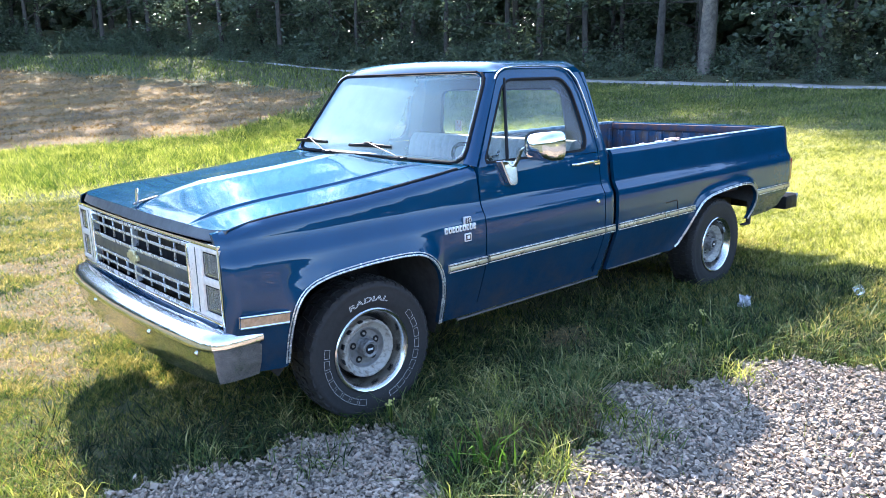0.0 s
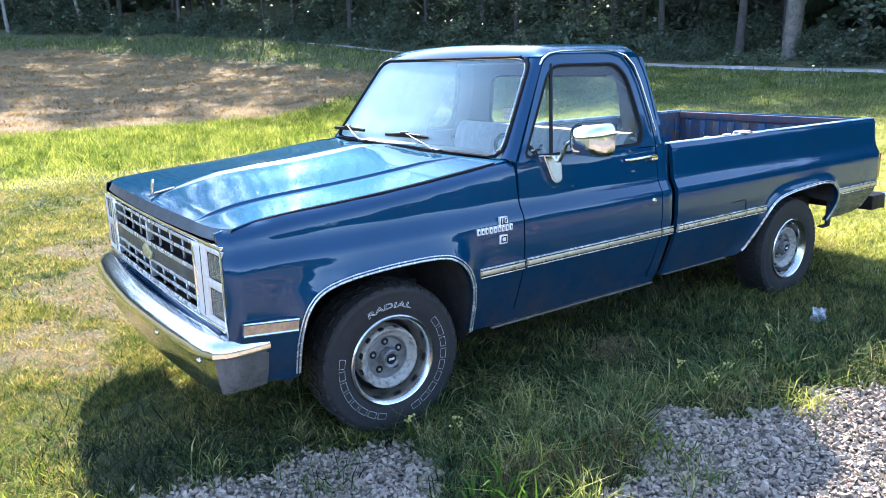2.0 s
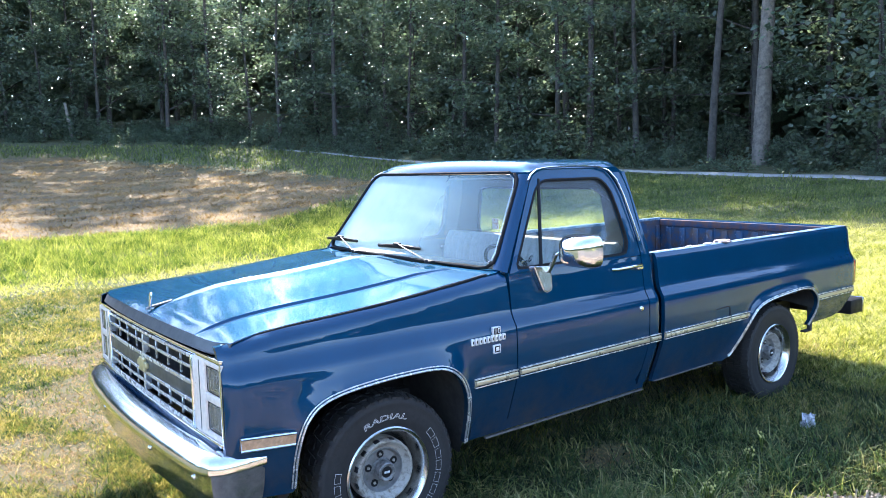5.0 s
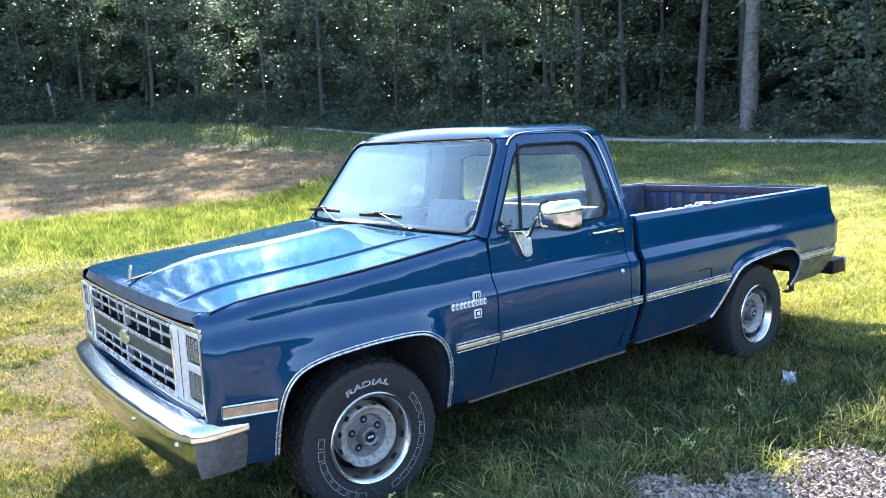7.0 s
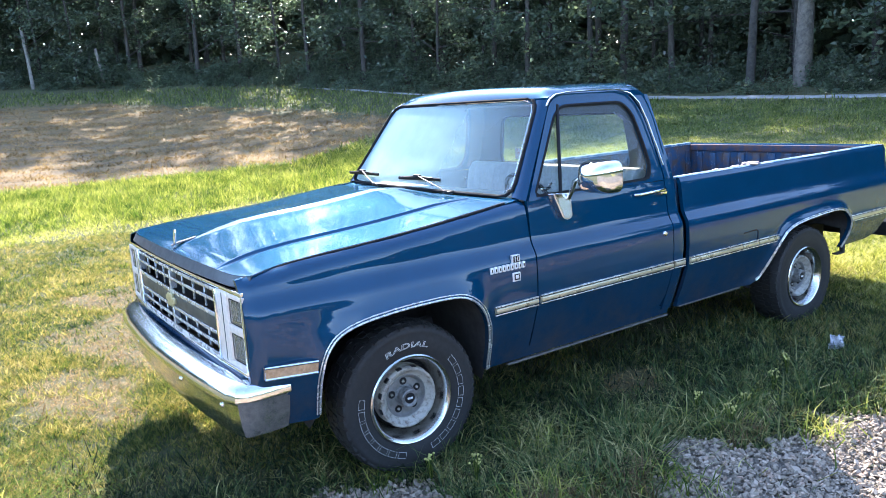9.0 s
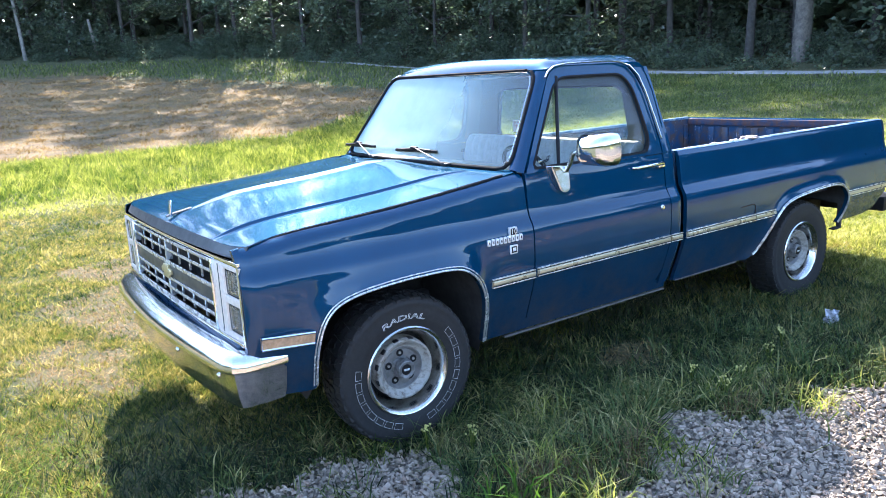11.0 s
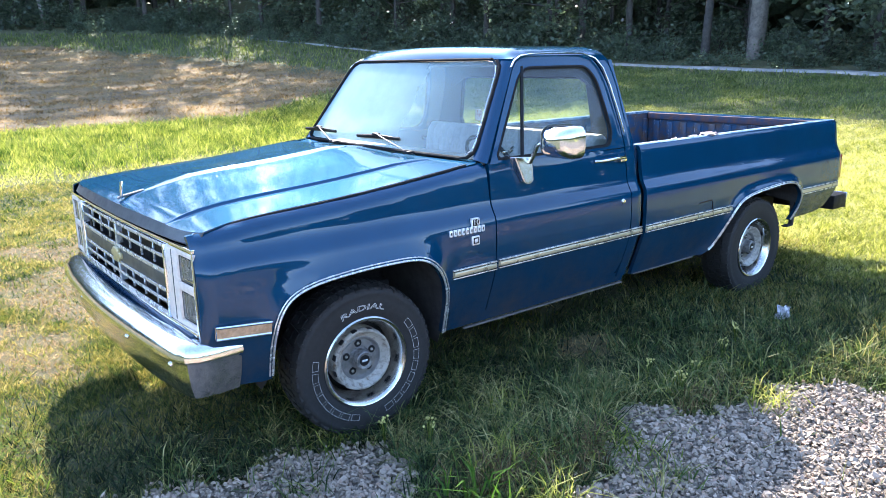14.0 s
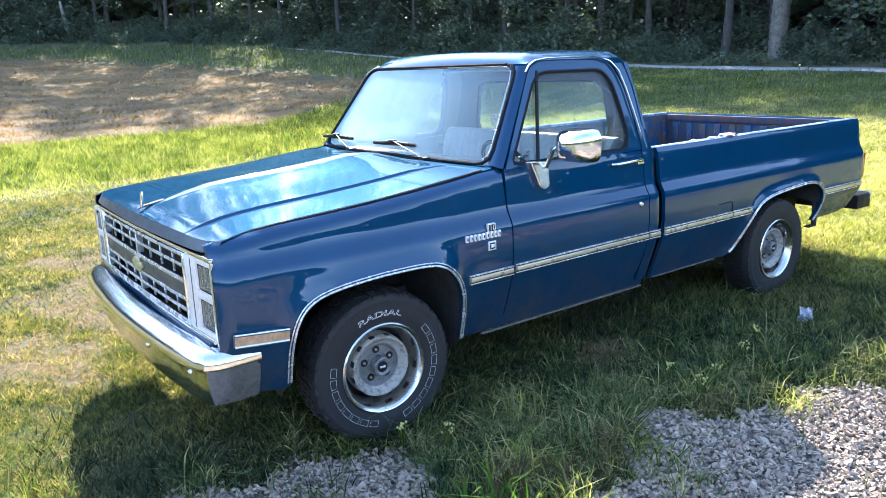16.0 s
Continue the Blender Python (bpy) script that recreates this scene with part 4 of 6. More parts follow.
def lettering(body, size, depth=0.002, outline=0.0):
    """Flat letters as a bmesh in x and y, centred."""
    cu = bpy.data.curves.new("lettering", "FONT")
    cu.body, cu.size, cu.align_x, cu.align_y, cu.extrude, cu.resolution_u = body, size, "CENTER", "CENTER", depth, 3
    if outline:
        cu.fill_mode, cu.bevel_depth, cu.bevel_resolution, cu.extrude, cu.shear = "NONE", outline, 0, 0.0, 0.12
    ob = bpy.data.objects.new("lettering", cu)
    scene.collection.objects.link(ob)
    me = bpy.data.meshes.new_from_object(ob.evaluated_get(bpy.context.evaluated_depsgraph_get()))
    bpy.data.objects.remove(ob)
    bm = bmesh.new()
    bm.from_mesh(me)
    bpy.data.meshes.remove(me)
    return bm


bm = lettering("10", 0.040, 0.001)
for v in bm.verts:
    v.co = Vector((0.6275 + v.co.x * 1.1, -0.0115 - v.co.z * 0.5, 0.9365 + v.co.y))
part("badge_number", raked(bm), BADGE_SILVER, badge, "silver number 10")

# ---------------- front: grille, lamps, bumper ----------------
GX = -0.763


def bowed(bm):
    """Lets the front follow the bow of the hood's lip."""
    for v in bm.verts:
        v.co.x -= 0.022 * (1 - ((v.co.y - W / 2) / 0.97) ** 2)
    return raked(bm)


def bar_y(x0, x1, z0, z1, y0, y1, bevel=0.003, steps=10):
    """A bar across the front, cut so that it can bow."""
    bm = boxed(x0, x1, y0, y1, z0, z1, bevel)
    for y in np.linspace(y0, y1, steps + 1)[1:-1]:
        bmesh.ops.bisect_plane(bm, geom=bm.verts[:] + bm.edges[:] + bm.faces[:], plane_co=(0, y, 0), plane_no=(0, 1, 0))
    return bm


grille = part("grille", bowed(bar_y(-0.700, -0.690, 0.66, 1.022, 0.06, W - 0.06)), BLACK_PLASTIC, truck, "chrome and grey grille with dark openings")
for z0, z1, x0 in ((1.000, 1.018, GX - 0.002), (0.662, 0.678, GX - 0.010)):
    part("grille_surround", bowed(bar_y(x0, -0.735, z0, z1, 0.066, W - 0.066)), CHROME, grille, "chrome surround")
for y0 in (0.048, W - 0.062):
    part("grille_surround", bowed(boxed(GX - 0.004, -0.768, y0, y0 + 0.014, 0.662, 1.010, 0.004)), CHROME, grille, "chrome surround")
G0, G1 = 0.345, W - 0.345
for z0, z1 in ((0.982, 0.998), (0.934, 0.949), (0.864, 0.884), (0.784, 0.800), (0.736, 0.751), (0.680, 0.700)):
    part("grille_bar", bowed(bar_y(GX - 0.010, -0.765, z0, z1, G0, G1)), GRILLE_GREY, grille, "silver grille bar")
part("grille_band", bowed(bar_y(GX - 0.006, -0.735, 0.800, 0.862, G0, G1, 0.006)), GRILLE_BAND, grille, "dark grey centre band")
for k in range(9):
    y = G0 + (G1 - G0) * k / 8
    w = 0.012 if k in (0, 4, 8) else 0.0045
    for z0, z1 in ((0.885, 0.98), (0.70, 0.785)):
        part("grille_rib", bowed(boxed(GX - 0.010 if w > 0.01 else GX + 0.003, -0.742 if w > 0.01 else GX + 0.013, y - w, y + w, z0, z1, 0.002, 1)), GRILLE_GREY, grille)
# gold badge in the middle of the band
bm = boxed(GX - 0.022, GX - 0.004, W / 2 - 0.072, W / 2 + 0.072, 0.816, 0.846, 0.006)
box(bm, GX - 0.024, GX - 0.004, W / 2 - 0.036, W / 2 + 0.036, 0.797, 0.865, 0.006)
part("grille_badge", bowed(bm), GOLD, grille, "gold badge")
for side in (0, 1):
    flip = mirrored if side else (lambda b: b)
    # cream bezel: frame bars round two stacked lamps
    bm = bmesh.new()
    box(bm, GX - 0.006, -0.73, 0.215, 0.338, 0.680, 0.998, 0.006)
    box(bm, GX - 0.004, -0.73, 0.060, 0.218, 0.978, 0.998, 0.004)
    box(bm, GX - 0.004, -0.73, 0.060, 0.218, 0.828, 0.862, 0.004)
    box(bm, GX - 0.004, -0.73, 0.060, 0.218, 0.680, 0.702, 0.004)
    box(bm, GX - 0.004, -0.73, 0.060, 0.070, 0.680, 0.998, 0.003)
    bezel = part("headlamp_bezel", flip(bowed(bm)), BEZEL, truck, "cream headlamp bezel")
    part("bezel_groove", flip(bowed(boxed(GX - 0.0075, GX - 0.003, 0.262, 0.268, 0.69, 0.99))), GRILLE_BAND, bezel)
    part("bezel_edge", flip(bowed(boxed(GX - 0.014, -0.74, 0.334, 0.346, 0.680, 0.998, 0.003))), CHROME, bezel)
    for z0, z1 in ((0.866, 0.974), (0.706, 0.824)):
        bm = bmesh.new()
        out = rounded([(0.074, z0), (0.212, z0), (0.212, z1), (0.074, z1)], 0.012, 3)
        cy, cz = 0.143, (z0 + z1) / 2
        rings = [(-0.752, 1.0), (-0.738, 0.93), (-0.718, 0.74), (-0.706, 0.45), (-0.702, 0.12)]
        sweep(bm, rings, lambda i: [(rings[i][0], cy + (y - cy) * rings[i][1], cz + (z - cz) * rings[i][1]) for y, z in out])
        part("headlamp", flip(bowed(bm)), LAMP_BOWL, bezel, "bright reflector of a rectangular headlamp")
        bm = bmesh.new()
        flutes = np.linspace(0.078, 0.208, 27)
        grid(bm, flutes, (z0 + 0.004, z0 + 0.03, cz, z1 - 0.03, z1 - 0.004), lambda y, z: (-0.757 - 0.0035 * math.cos((y - cy) / 0.066 * 1.4) - 0.0012 * math.sin(y * 1250), y, z))
        pane_ = part("headlamp_glass", facing(flip(bowed(bm)), (-1, 0, 0)), LAMP_GLASS, bezel, "fluted clear headlamp glass", normals=False)
        pane_.visible_shadow = False
        bm = bmesh.new()
        tube(bm, [(-0.754, y, z) for y, z in out], 0.005, 6, closed=True)
        part("lamp_ring", flip(bowed(bm)), RUBBER, bezel)
    # side marker lamp in its bright frame
    bm = bmesh.new()
    mk = [(-0.720, 0.655), (-0.500, 0.642), (-0.496, 0.690), (-0.720, 0.707)]
    a = [bm.verts.new((x, fender_y(x, z) - 0.016, z)) for x, z in mk]
    b = [bm.verts.new((x, fender_y(x, z) + 0.01, z)) for x, z in mk]
    bm.faces.new(a)
    for j in range(4):
        bm.faces.new((a[j], a[(j + 1) % 4], b[(j + 1) % 4], b[j]))
    marker = part("side_marker", flip(raked(bm)), AMBER, truck, "faded amber side marker lamp")
    bm = bmesh.new()
    tube(bm, [(x, fender_y(x, z) - 0.014, z) for x, z in mk], 0.006, 6, closed=True)
    part("marker_frame", flip(raked(bm)), CHROME, marker)

# hood ornament
bm = bmesh.new()
box(bm, -0.752, -0.742, W / 2 - 0.014, W / 2 + 0.014, 1.102, 1.180, 0.004)
for v in bm.verts:
    v.co.x += (v.co.z - 1.115) * 0.12
orn = part("hood_ornament", raked(bm), CHROME, truck, "upright chrome hood ornament")
bm = bmesh.new()
tube(bm, [(-0.765, W / 2, 1.100), (-0.745, W / 2, 1.108), (-0.70, W / 2, 1.116), (-0.64, W / 2, 1.127)], 0.008, 8, flat=(0.006, 0.012))
part("ornament_base", raked(bm), WIPER_ARM, orn)

# front bumper: a section carried round a plan line
half = [(-0.605, 0.020), (-0.70, 0.012), (-0.790, 0.020), (-0.838, 0.045), (-0.864, 0.095), (-0.884, 0.20), (-0.905, 0.42), (-0.922, 0.75), (-0.928, 1.01)]
plan = half + [(x, W - y) for x, y in half[-2::-1]]
sect = [(0.630, -0.118), (0.648, -0.108), (0.653, -0.095), (0.651, -0.070), (0.644, -0.042), (0.632, -0.020), (0.614, -0.005), (0.594, 0.002), (0.576, 0.002), (0.569, -0.003), (0.566, -0.013), (0.557, -0.017), (0.515, -0.022), (0.460, -0.034), (0.412, -0.052), (0.398, -0.060), (0.390, -0.080)]
bm = bmesh.new()
rows = []
for i, (x, y) in enumerate(plan):
    a, b = Vector(plan[max(i - 1, 0)]), Vector(plan[min(i + 1, len(plan) - 1)])
    d = (b - a).normalized()
    nrm = Vector((-d.y, d.x))
    if nrm.x > 0 and abs(y - W / 2) < 0.9:
        nrm = -nrm
    if abs(y - W / 2) > 0.95 and nrm.y * (y - W / 2) < 0:
        nrm = -nrm
    rows.append([bm.verts.new((x + nrm.x * o, y + nrm.y * o, z)) for z, o in sect])
for a, b in zip(rows, rows[1:]):
    for j in range(len(sect) - 1):
        bm.faces.new((a[j], a[j + 1], b[j + 1], b[j]))
bumper = part("front_bumper", raked(bm), CHROME_BUMPER, truck, "chrome front bumper with scuffed ends", 24)
for y in (0.165, 0.62, 1.40, 1.855):
    bm = bmesh.new()
    x = float(np.interp(abs(y - W / 2), [0, 0.26, 0.59, 0.81, 0.85], [-0.928, -0.922, -0.905, -0.882, -0.876]))
    rows = lathe(bm, [(0.0001, 0.0), (0.007, 0.001), (0.012, 0.006), (0.013, 0.012)], 14)
    for v in bm.verts:
        v.co = Vector((x + 0.010 + v.co.y, y + v.co.x, 0.540 + v.co.z))
    part("bumper_bolt", raked(bm), CHROME, bumper, "round chrome bolt")
bm = boxed(-0.79, -0.74, 0.10, W - 0.10, 0.56, 0.665, 0.01)
part("front_valance", raked(bm), PAINT, truck)
# rear bumper
bm = boxed(4.50, 4.70, 0.05, W - 0.05, 0.455, 0.575, 0.012)
rb = part("rear_bumper", raked(bm), BLACK_PLASTIC, truck, "dark step rear bumper")
part("bumper_face", raked(boxed(4.696, 4.72, 0.045, W - 0.045, 0.45, 0.58, 0.008)), CHROME_OLD, rb)

# unseen panel added to stop the sun passing under the tail
part("under_tail_blocker", raked(boxed(4.40, 4.455, 0.14, W - 0.14, 0.46, 0.745, 0.012)), DARK, truck)

# ---------------- underneath ----------------
bm = bmesh.new()
for y in (0.50, W - 0.56):
    box(bm, -0.70, 4.45, y, y + 0.07, 0.45, 0.58, 0.008)
for x in (-0.3, 0.7, 1.9, 2.8, 4.0):
    box(bm, x, x + 0.08, 0.50, W - 0.50, 0.46, 0.56)
part("chassis", bm, DARK, truck, "dark dirty chassis")
bm = bmesh.new()
for x in (0.0, 3.34):
    tube(bm, [(x, 0.2, 0.36), (x, W - 0.2, 0.36)], 0.045, 10)
box(bm, 3.2, 3.48, W / 2 - 0.13, W / 2 + 0.13, 0.24, 0.48, 0.06)
box(bm, -0.45, 0.5, 0.55, W - 0.55, 0.30, 1.0, 0.05)
box(bm, 0.7, 1.9, 0.4, W - 0.4, 0.34, 0.46, 0.03)
box(bm, 2.0, 2.75, 0.25, 0.48, 0.36, 0.62, 0.03)
tube(bm, [(0.6, 1.5, 0.30), (2.2, 1.5, 0.28), (3.9, 1.45, 0.32), (4.5, 1.5, 0.30)], 0.035, 8)
part("axles_and_tank", bm, DARK, truck)
bm = boxed(3.735, 3.835, 0.030, 0.075, 0.430, 0.442, 0.004)
box(bm, 3.806, 3.835, 0.030, 0.060, 0.436, 0.620, 0.004)
part("arch_bracket", raked(bm), DARK, truck, "dark bracket behind the rear wheel")


# ---------------- wheels ----------------
def make_wheel(x, y, out, lettered=False, steer=0.0):
    """A wheel with its outer face towards -y (out = 1) or +y (out = -1)."""
    R = 0.366
    def place(bm, deep=0.0):
        for v in bm.verts:
            v.co.y += deep
            p = Matrix.Rotation(radians(steer), 3, "Z") @ Vector((v.co.x, v.co.y * out, v.co.z))
            v.co = Vector((x, y, R - 0.003)) + p
        if out < 0:
            bmesh.ops.reverse_faces(bm, faces=bm.faces)
        return bm
    bm = bmesh.new()
    lathe(bm, [(0.196, -0.080), (0.204, -0.094), (0.214, -0.101), (0.222, -0.100), (0.228, -0.104), (0.262, -0.1115), (0.300, -0.113), (0.322, -0.110), (0.328, -0.1125), (0.341, -0.106), (0.353, -0.096),
               (0.3575, -0.085), (0.3585, 0.0), (0.3575, 0.085), (0.353, 0.096), (0.33, 0.108), (0.28, 0.113), (0.23, 0.104), (0.196, 0.08)], 72)
    wheel = part("wheel", place(bm), TYRE, truck, "black all-terrain tyre on a grey steel wheel", 50)
    # tread blocks on crown and shoulder
    bm = bmesh.new()
    for k in range(64):
        a = 2 * math.pi * k / 64
        for y0, y1, r0, r1, da in ((-0.104, -0.062, 0.340, 0.3655, 0.0), (-0.056, -0.008, 0.352, 0.366, 0.5), (-0.002, 0.048, 0.352, 0.366, 0.2), (0.054, 0.104, 0.340, 0.3655, 0.7)):
            w = 0.0125 if (k + int(10 * da)) % 2 else 0.0105
            aa = a + da * 2 * math.pi / 64
            b2 = bmesh.ops.create_cube(bm, size=1, matrix=Matrix.Rotation(-aa, 4, "Y") @ Matrix.Translation(((r0 + r1) / 2, (y0 + y1) / 2, 0)) @ Matrix.Rotation(radians(12 if k % 2 else -10), 4, "X") @ Matrix.Diagonal((r1 - r0, y1 - y0, 2 * w, 1)))
            for v in b2["verts"]:
                r = math.hypot(v.co.x, v.co.z)
                if (abs(v.co.y) > 0.098) and r > 0.35:
                    v.co.x *= 0.355 / r
                    v.co.z *= 0.355 / r
    part("tread", place(bm), TYRE, wheel)
    # bright trim ring, grey disc, cap and nuts
    bm = bmesh.new()
    lathe(bm, [(0.220, -0.098), (0.219, -0.107), (0.213, -0.1125), (0.206, -0.110), (0.198, -0.099), (0.188, -0.075), (0.179, -0.045), (0.172, -0.020), (0.166, 0.006), (0.162, 0.030)], 64)
    part("trim_ring", place(bm), ALLOY, wheel, "polished trim ring")
    bm = bmesh.new()
    lathe(bm, [(0.152, -0.020), (0.1515, -0.084), (0.149, -0.097), (0.143, -0.103), (0.136, -0.102), (0.126, -0.088), (0.116, -0.078), (0.109, -0.074), (0.104, -0.072)], 64)
    plate = bmesh.new()
    lathe(plate, [(0.108, -0.072), (0.103, -0.076), (0.099, -0.074), (0.094, -0.062), (0.089, -0.058), (0.044, -0.058)], 64)
    # dark ring puts the shade of the gap behind the disc into colour
    gap_ring = bmesh.new()
    lathe(gap_ring, [(0.196, 0.006), (0.120, 0.006)], 40)
    part("gap_shade_ring", place(gap_ring, 0.026), DARK, wheel)
    part("wheel_disc", place(bm, 0.026), WHEEL_GREY, wheel, "rust-flecked pale steel wheel disc")
    part("hub_plate", place(plate, 0.026), HUB_PALE, wheel, "pale grey hub plate")
    bm = bmesh.new()
    lathe(bm, [(0.056, -0.050), (0.054, -0.062), (0.048, -0.068), (0.0465, -0.100), (0.044, -0.112), (0.039, -0.116), (0.034, -0.114), (0.029, -0.110), (0.0001, -0.1105)], 36)
    part("hub_cap", place(bm, 0.026), HUB_GREY, wheel, "round grey hub cap")
    bm = bmesh.new()
    lathe(bm, [(0.027, -0.1095), (0.025, -0.1115), (0.0001, -0.1125)], 30)
    part("cap_face", place(bm, 0.026), BLACK_PLASTIC, wheel)
    part("cap_mark", place(boxed(-0.014, 0.014, -0.115, -0.111, -0.005, 0.005, 0.001, 1), 0.026), BADGE_SILVER, wheel)
    for k in range(5):
        a = 2 * math.pi * (k + 0.3) / 5
        bm = bmesh.new()
        lathe(bm, [(0.0001, -0.0590), (0.0165, -0.0590), (0.0180, -0.0605), (0.0190, -0.0575)], 16, (0.0715 * math.cos(a), 0, 0.0715 * math.sin(a)))
        part("lug_recess", place(bm, 0.026), BLACK_PLASTIC, wheel)
        bm = bmesh.new()
        lathe(bm, [(0.0001, -0.0660), (0.006, -0.0655), (0.0075, -0.0590)], 6, (0.0715 * math.cos(a), 0, 0.0715 * math.sin(a)))
        part("lug_nut", place(bm, 0.026), WHEEL_GREY, wheel)
    for k in range(12):
        a = 2 * math.pi * (k + 0.5) / 12
        bm = boxed(-0.003, 0.003, -0.099, -0.074, -0.013, 0.013, 0.001, 1)
        bmesh.ops.transform(bm, matrix=Matrix.Rotation(-a, 4, "Y") @ Matrix.Translation((0.1500, 0.0, 0)), verts=bm.verts)
        part("wheel_slot", place(bm, 0.026), BLACK_PLASTIC, wheel)
    if not lettered:
        return wheel
    # raised lettering round the side wall
    def on_wall(bm, angle, r0):
        """Bends flat letters (x along, y up) round the side wall; the middle stands at angle."""
        for v in bm.verts:
            r = r0 + v.co.y
            a = angle - v.co.x / r0
            v.co = Vector((r * math.cos(a), -0.1142 - v.co.z * 0.6, r * math.sin(a)))
        return bm
    def hollow(a0, a1, r0, r1, w=0.0014):
        bm = bmesh.new()
        aw = w / ((r0 + r1) / 2)
        loops = []
        for inset in (0, 1):
            b0, b1, s0, s1 = a0 + aw * inset, a1 - aw * inset, r0 + w * inset, r1 - w * inset
            pts = [(b0, s0), ((b0 + b1) / 2, s0), (b1, s0), (b1, s1), ((b0 + b1) / 2, s1), (b0, s1)]
            loops.append([bm.verts.new((r * math.cos(a), -0.1148, r * math.sin(a))) for a, r in pts])
        for j in range(6):
            bm.faces.new((loops[0][j], loops[0][(j + 1) % 6], loops[1][(j + 1) % 6], loops[1][j]))
        return bm
    word = lettering("RADIAL", 0.040, 0.0, 0.0008)
    for v in word.verts:
        v.co.x *= 1.72
        v.co.y *= 0.9
    part("side_wall_word", place(on_wall(word, radians(94), 0.268)), WHITE_LETTER, wheel, "raised white word RADIAL", normals=True)
    for mid, count, pitch in ((-17, 9, 12.4), (212, 8, 11.8)):
        for k in range(count):
            step = radians(pitch)
            a = radians(mid) + (k - (count - 1) / 2) * step
            part("side_wall_letter", place(hollow(a - step * 0.40, a + step * 0.40, 0.254, 0.284)), WHITE_LETTER, wheel)
    return wheel


make_wheel(0.0, 0.142, 1, True, steer=-3.0)
make_wheel(3.368, 0.150, 1)
make_wheel(0.0, W - 0.142, -1, steer=-3.0)
make_wheel(3.368, W - 0.150, -1)


# ---------------- ground ----------------
def axis(lo, fine0, fine1, hi, step, grow=1.12):
    v = list(np.arange(fine0, fine1 + 1e-6, step))
    s = step
    while v[-1] < hi:
        s *= grow
        v.append(v[-1] + s)
    s = step
    while v[0] > lo:
        s *= grow
        v.insert(0, v[0] - s)
    return np.array(v)


def ground_material():
    m = Mat("field_ground").set(Roughness=0.95)
    a = m.node("Attribute")
    a.attribute_name = "cover"
    sep = m.node("SeparateColor")
    m.link(a.outputs["Color"], sep.inputs[0])
    big, mid, fine = m.noise(0.5, 4), m.noise(3.0, 5), m.noise(26, 6, 0.75)
    tiny = m.noise(105, 4, 0.7)
    green = m.mix(m.val(mid, 0, 1, 0.35, 0.65), (0.038, 0.055, 0.016), (0.088, 0.098, 0.030))
    green = m.mix(m.val(big, 0, 0.45, 0.45, 0.7), green, (0.13, 0.10, 0.052))
    green = m.mix(m.val(tiny, 0, 0.7, 0.46, 0.58), green, (0.120, 0.108, 0.050))
    green = m.mix(m.val(fine, 0, 0.7, 0.48, 0.66), green, (0.030, 0.036, 0.014))
    # sunlit brightness put into the ground's colour beyond the tail
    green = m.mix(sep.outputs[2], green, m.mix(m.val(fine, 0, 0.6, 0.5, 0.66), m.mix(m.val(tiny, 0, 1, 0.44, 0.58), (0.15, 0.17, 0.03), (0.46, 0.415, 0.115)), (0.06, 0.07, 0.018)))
    straw = m.mix(m.val(fine, 0, 1, 0.35, 0.7), (0.125, 0.074, 0.030), (0.37, 0.232, 0.092))
    straw = m.mix(m.val(mid, 0, 0.8, 0.45, 0.75), straw, (0.09, 0.09, 0.03))
    rows = m.noise(1.1, 4, 0.6, stretch=(0.28, 2.3, 1.0))
    straw = m.mix(m.val(rows, 0, 0.8, 0.50, 0.62), straw, (0.115, 0.085, 0.05))
    stone = m.mix(m.val(m.noise(60, 4), 0, 1, 0.35, 0.65), (0.10, 0.085, 0.068), (0.25, 0.205, 0.160))
    c = m.mix(sep.outputs[0], green, straw)
    c = m.mix(sep.outputs[1], c, stone)
    m.color(c)
    m.bump(m.mix(0.5, fine, tiny), 1.0, 0.035)
    return m.m


xs = axis(-180, -4.0, 9.0, 190, 0.14)
ys = axis(-160, -5.0, 9.0, 220, 0.14)
gx, gy = np.meshgrid(xs, ys)
gz = ground_z(gx, gy)
verts = np.stack([gx, gy, gz], -1).reshape(-1, 3)
nx, ny = len(xs), len(ys)
idx = np.arange(nx * ny).reshape(ny, nx)
quads = np.stack([idx[:-1, :-1], idx[:-1, 1:], idx[1:, 1:], idx[1:, :-1]], -1).reshape(-1, 4)


def mesh_of(name, co, faces):
    """A mesh from arrays; all faces have the same number of corners."""
    me = bpy.data.meshes.new(name)
    k = faces.shape[1]
    me.vertices.add(len(co))
    me.vertices.foreach_set("co", np.asarray(co, np.float32).ravel())
    me.loops.add(faces.size)
    me.loops.foreach_set("vertex_index", faces.astype(np.int32).ravel())
    me.polygons.add(len(faces))
    me.polygons.foreach_set("loop_start", np.arange(0, faces.size, k, dtype=np.int32))
    me.update(calc_edges=True)
    return me


def dry_at(x, y):
    """Worn brown patches in the lawn before the truck and beside its wheel."""
    out = 0
    for cx, cy, rx, ry in ((-0.45, 3.4, 0.6, 1.2), (-1.05, 2.4, 0.4, 0.65), (-0.2, 5.0, 0.6, 0.5), (1.62, 0.10, 0.30, 0.16), (6.3, 1.6, 0.5, 0.3)):
        out = np.maximum(out, smooth(1.3, 0.5, np.hypot((x - cx) / rx, (y - cy) / ry) + 0.25 * np.sin(7 * x + 3 * y) + 0.2 * np.sin(11 * y - 5 * x)))
    return out


